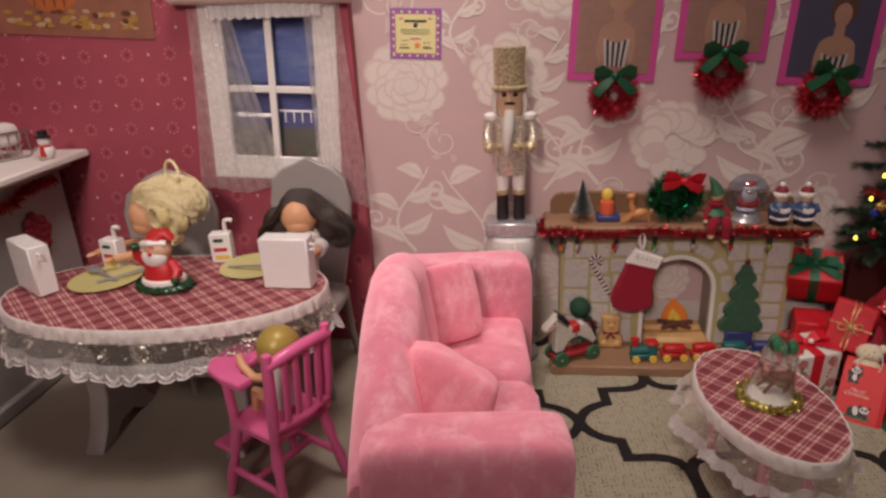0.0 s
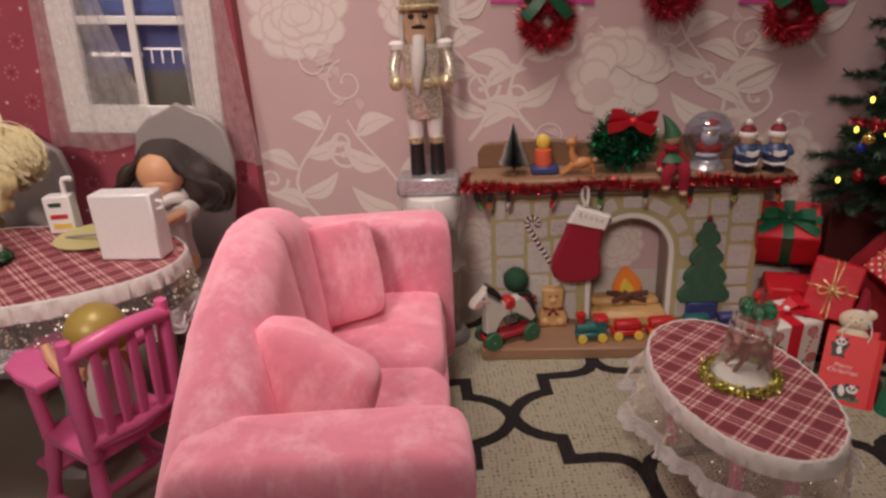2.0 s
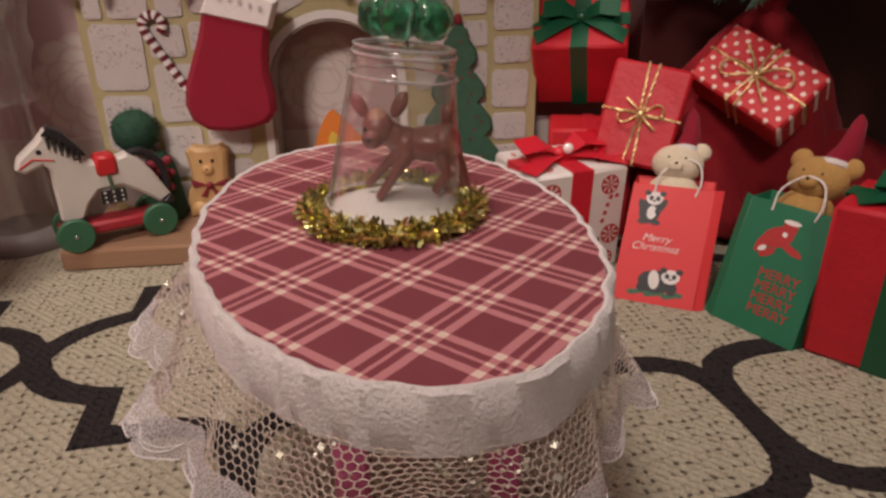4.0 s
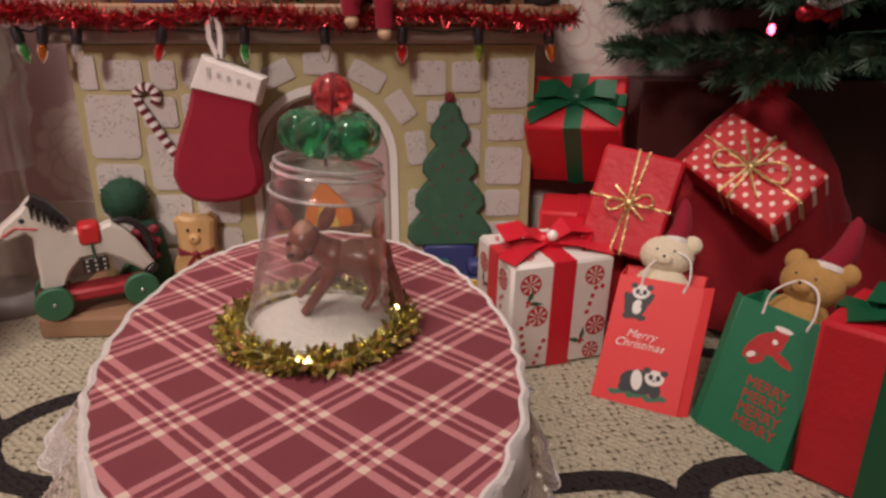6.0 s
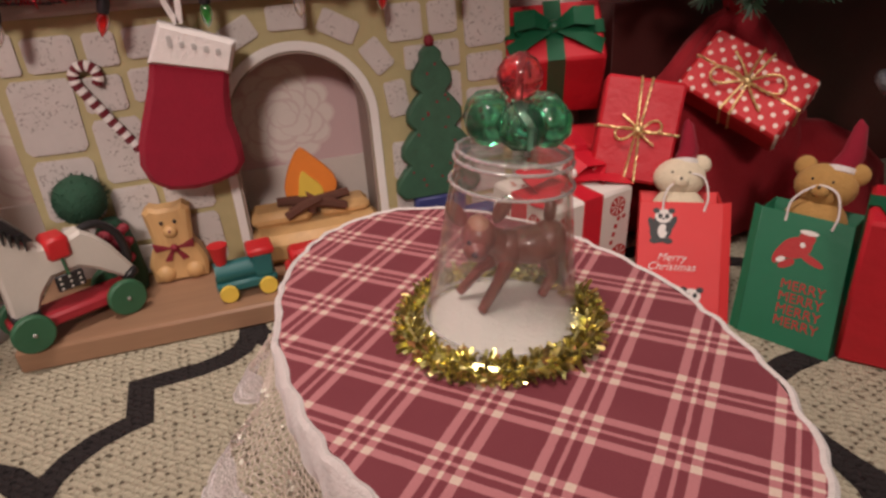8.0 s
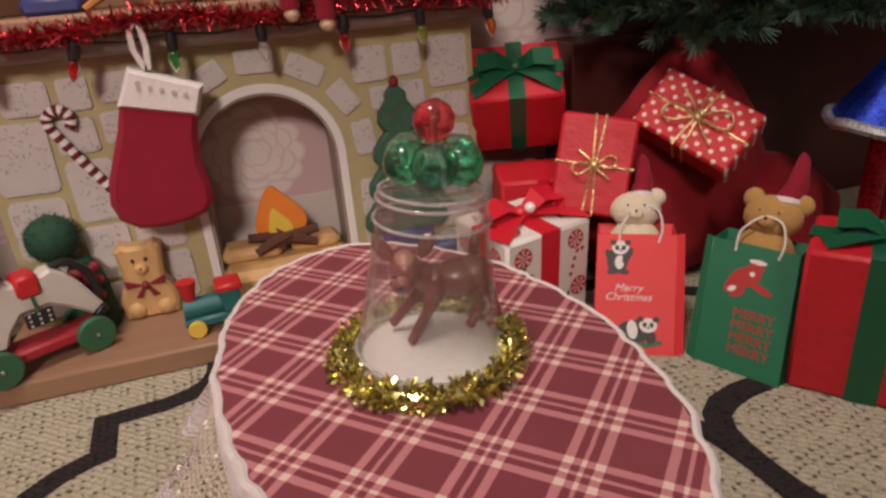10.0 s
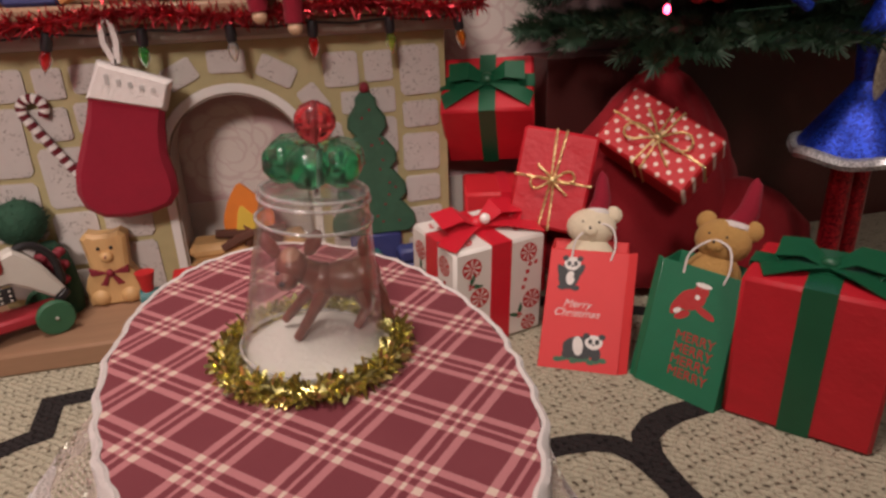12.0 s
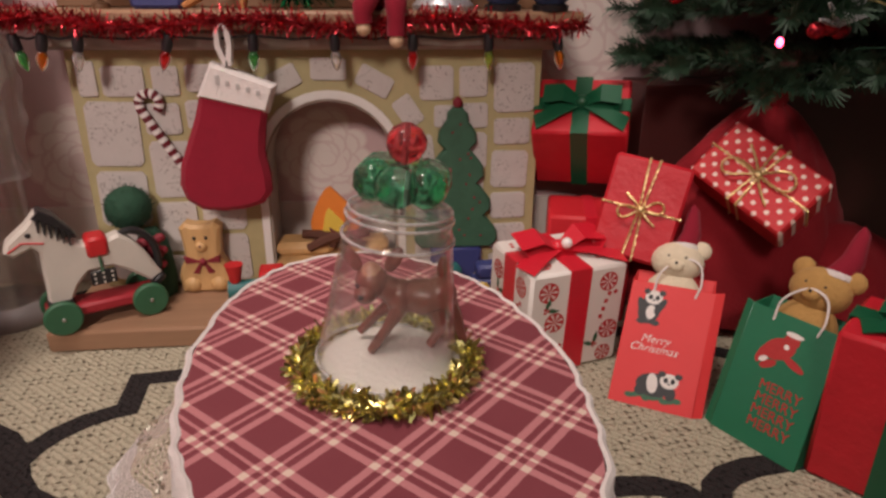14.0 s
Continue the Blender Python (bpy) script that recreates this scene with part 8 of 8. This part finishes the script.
part("neck", G(SACK).lathe([(0.5, 9.3), (0.62, 9.8), (0.75, 10.2), (0.62, 10.25), (0.4, 9.8)], 30, wave=lambda a, z: 1 + 0.10 * math.sin(a * 8)), sack, "gathered open top")

# ---------------------------------------------------------------- the decorated tree
TX, TY = 42.0, 54.6
setting("tree_plinth", G(MAROON).box((47.4, 57.45, 5.0 + FZ), (25.6, 3.0, 10), 0.02), "dark maroon box that the small tree stands on", "plinth")
tree = thing("christmas_tree", T(TX, TY, 0), "small dark green artificial tree with coloured ornaments", "tree")
part("trunk", G(BARK).tube([(0, 3, 10), (0.1, 1.5, 14), (0, 0.1, 30), (0, 0, 44)], [0.9, 0.75, 0.45, 0.1], 10), tree)
rt = random.Random(17)
need, limb = G(LEAF, LEAF_TIP), G(BARK)
tips = []
for lv in range(17):
    z0 = 11.3 + lv * 1.93
    R = 9.4 * (1 - (z0 - 9.5) / 36.0)
    nb = max(6, int(18 * R / 9.4) + 3)
    for i in range(nb):
        a = 2 * math.pi * (i + rt.random() * 0.7) / nb + lv * 0.4
        L = R * rt.uniform(0.8, 1.06)
        d = Vector((math.cos(a), math.sin(a), 0))
        p0, p1, p2 = Vector((0, 0, z0 + 0.4)), d * L * 0.55 + Vector((0, 0, z0 + 0.1)), d * L + Vector((0, 0, z0 - 0.6 + rt.uniform(-0.5, 0.5)))
        limb.tube([p0, p1, p2], [0.16, 0.1, 0.04], 5)
        tips.append(p2)
        subs = [(p1, p2, 0.25)]
        for q in range(4):
            t = 0.35 + 0.16 * q
            b = (p0.lerp(p1, t / 0.55) if t < 0.55 else p1.lerp(p2, (t - 0.55) / 0.45))
            sd = Vector((-d.y, d.x, 0)) * (1 if q % 2 else -1)
            subs.append((b, b + (d * 0.7 + sd * 0.8).normalized() * L * 0.33 + Vector((0, 0, rt.uniform(-0.2, 0.4))), 0.3))
        for s0, s1, dn in subs:
            ln = (s1 - s0).length
            ax = (s1 - s0).normalized()
            for k in range(int(ln * 72)):
                t = rt.random()
                c = s0.lerp(s1, t)
                w = Vector((rt.gauss(0, 1), rt.gauss(0, 1), rt.gauss(0, 1)))
                w = (w - ax * w.dot(ax)).normalized()
                e = c + (w * 0.75 + ax * 0.65).normalized() * rt.uniform(0.35, 0.72)
                s = ax.cross(w).normalized() * 0.038
                need.put([c - s, c + s, e + s * 0.4, e - s * 0.4], [(0, 1, 2, 3)], None, 1 if rt.random() < 0.02 + 0.09 * t * (s0 is p1) else 0)
part("limb", limb, tree)
part("needles", need, tree, "dark green flat needles")["kind"] = "stuff"


SHINY = {"red": paint("red_ball", (0.24, 0.006, 0.012), 0.25, 0.5, vary=0.05, bumps=0), "gold": paint("gold_ball", (0.75, 0.50, 0.16), 0.14, 0.9, vary=0.05, bumps=0),
         "silver": paint("silver_ball", (0.80, 0.78, 0.76), 0.12, 1.0, vary=0.05, bumps=0), "blue": paint("blue_ball", (0.03, 0.06, 0.45), 0.14, 0.6, vary=0.05, bumps=0)}


def bauble(x, y, z, r, c):
    o = thing("bauble", T(x, y, z), "shiny " + c + " glass bauble hanging in the tree", "bauble", "tree ornaments")
    part("ball", G(SHINY[c]).ball((0, 0, 0), r, 18, 12), o)
    part("cap", G(GOLD).lathe([(r * 0.3, r * 0.9), (r * 0.3, r * 1.2), (r * 0.1, r * 1.3)], 10), o)


def on_tree(ang, z, out=1.0):
    R = 9.2 * (1 - (z - 9.5) / 36.0) * out
    return TX + R * math.cos(radians(ang)), TY + R * math.sin(radians(ang)), z


for x, y, z, r, c in ((36.6, 48.2, 15.6, 0.82, "silver"), (33.7, 49.0, 18.5, 0.7, "red"), (39.4, 48.0, 18.3, 0.62, "silver"), (32.3, 49.6, 15.7, 0.32, "blue"), (32.5, 49.3, 16.3, 0.36, "gold"), (39.0, 47.4, 15.2, 0.4, "red"), (35.4, 49.0, 20.4, 0.5, "gold"),
                      (38.6, 48.4, 20.8, 0.55, "red"), (40.1, 45.6, 14.0, 0.62, "gold"), (44.4, 46.8, 14.2, 0.5, "red"), (41.2, 48.4, 22.6, 0.5, "silver"), (36.6, 49.6, 22.8, 0.5, "red"), (33.0, 50.6, 13.7, 0.36, "red")):
    bauble(x, y, z, r, c)
for x, y, z in ((37.4, 48.5, 12.75), (33.9, 48.6, 14.1)):
    b = thing("ribbon_ornament", T(x, y, z), "red bow ornament with silver glitter tails in the tree", "ornament", "tree ornaments")
    part("knot", G(RED_GLITTER).ball((0, 0, 0), (0.38, 0.3, 0.34), 10, 8), b)
    for q in (-1, 1):
        part("bow_loop", G(RED_GLITTER).ball((q * 0.4, 0, -0.15), (0.36, 0.22, 0.28), 10, 8), b)
    for q, (tx, tz) in enumerate(((0.75, 0.75), (0.55, 0.95), (0.95, 0.35), (-0.5, 0.7), (-0.7, 0.2))):
        part("tail", G(SILVER).tube([(0.1, -0.25, 0), (tx * 0.6, -0.4, tz * 0.7), (tx, -0.45, tz)], [0.07, 0.1, 0.05], 6), b, "silver glitter tail")
sw = [(31.4 + i * 0.55, 49.4 - 0.9 * math.sin(i * 0.2), 17.5 - 0.5 * math.sin(i * 0.29)) for i in range(13)]
tg = thing("tinsel_garland", T(), "dark red tinsel garland looped through the tree", "garland")
part("cord", G(RED_TINSEL).tube(sw, 0.08, 6), tg)
part("tinsel", G(RED_TINSEL).fuzz(sw, 0.45, 700, 0.06, 61), tg)["kind"] = "stuff"


wire_of_gold = thing("gold_wire", T(), "thin gold wire garland strung across the tree", "garland")
part("wire", G(GOLD).tube(smooth([(34.2, 48.6, 14.4), (35.1, 48.2, 13.82), (36.8, 48.0, 13.74), (38.5, 48.0, 13.5), (40.2, 47.8, 12.95), (42.2, 48.0, 13.6)], 4), 0.035, 5), wire_of_gold)


def lit(name, col, strength):
    m, nt, b = nodes_of(name)
    b.inputs["Base Color"].default_value = (*col, 1)
    b.inputs["Emission Color"].default_value = (*col, 1)
    b.inputs["Emission Strength"].default_value = strength
    b.inputs["Roughness"].default_value = 0.3
    return m


LITS = {"red": lit("lit_red", (1.0, 0.05, 0.12), 14), "yellow": lit("lit_yellow", (1.0, 0.72, 0.08), 3.5), "green": lit("lit_green", (0.15, 1.0, 0.25), 5)}
ls = thing("tree_lights", T(0, 0, 0), "string of tiny coloured lights wound through the tree", "light string")
spots = [(36.85, 50.2, 12.1, "red"), (31.4, 49.8, 13.7, "yellow"), (31.8, 49.5, 16.85, "yellow"), (33.2, 48.8, 16.65, "yellow"), (32.3, 49.3, 18.6, "yellow"), (36.9, 48.3, 18.95, "red"), (41.5, 46.8, 16.0, "green"), (43.6, 46.6, 19.0, "yellow")]
for x, y, z, c in spots:
    part("bulb", G(LITS[c]).ball((x, y, z), (0.12, 0.12, 0.18), 10, 8), ls, "lit " + c + " bulb")
loop = []
for i in range(120):
    a, z = 175 + (i * 7.3) % 130, 12.0 + i * 0.12
    loop.append(on_tree(175 + 65 * (1 + math.sin(i * 0.22)), z, 0.8))
part("wire", G(DARK_GREEN).tube(loop, 0.03, 5), ls, "thin dark green wire")

# glitter fairy ornament
FAIRY = T(43.2, 46.8, 0, 0, 0, 20, (0.92, 0.92, 0.97))
fa = thing("fairy_ornament", FAIRY, "glittered fairy ornament with blue skirt, red legs and gold wings", "ornament")
fsk = part("skirt", G(BLUE_GLITTER).lathe([(0.5, 9.9), (0.75, 9.5), (1.5, 8.4), (2.15, 7.5), (2.3, 7.25), (2.1, 7.3), (0.5, 9.0)], 36, wave=lambda a, z: 1 + 0.07 * math.sin(a * 5) * (z < 8.6)), fa, "flared blue glitter skirt")
part("hem", G(SILVER).tube([(2.33 * (1 + 0.07 * math.sin(a * 5)) * math.cos(a), 2.33 * (1 + 0.07 * math.sin(a * 5)) * math.sin(a), 7.2 + 0.12 * math.sin(a * 5)) for a in [i * math.pi / 24 for i in range(48)]], 0.24, 7, close=True), fsk, "silver glitter hem")
part("bodice", G(BLUE_GLITTER).lathe([(0.5, 9.6), (0.62, 10.4), (0.75, 11.6), (0.5, 12.3), (0.3, 12.9)], 16), fa)
part("head", G(CHAMPAGNE).ball((0, 0, 13.5), (0.72, 0.7, 0.78)), fa)
for s in (-1, 1):
    lgp = part("leg", G(RED_GLITTER).lathe([(0.42, 0.3), (0.45, 4), (0.4, 8.4)], 12, T(s * 0.75, 0, 0)), fa, "red glitter leg")
    part("shoe", G(RED_GLITTER).ball((s * 0.75, -0.3, 0.3), (0.5, 0.8, 0.3), 10, 8), lgp)
    line = [(41.9, 46.5, 12.6), (41.0, 46.3, 14.2), (40.1, 46.3, 13.98), (38.9, 46.2, 14.0), (38.15, 46.2, 13.45), (38.7, 46.2, 12.7), (39.5, 46.2, 12.2)] if s < 0 else [(43.6, 46.9, 12.6), (44.6, 46.9, 13.7), (45.8, 46.8, 13.4), (46.2, 46.6, 12.3)]
    part("arm", G(BLUE_GLITTER).tube(smooth([FAIRY.inverted() @ Vector(p) for p in line], 4), 0.19, 12), fa)
    part("wing", G(CHAMPAGNE).ball((0, 0, 0), (0.8, 0.12, 1.75), 16, 10, T(s * 0.95, -0.85, 10.9, 8, s * 14, 0)), fa, "champagne glitter wing")
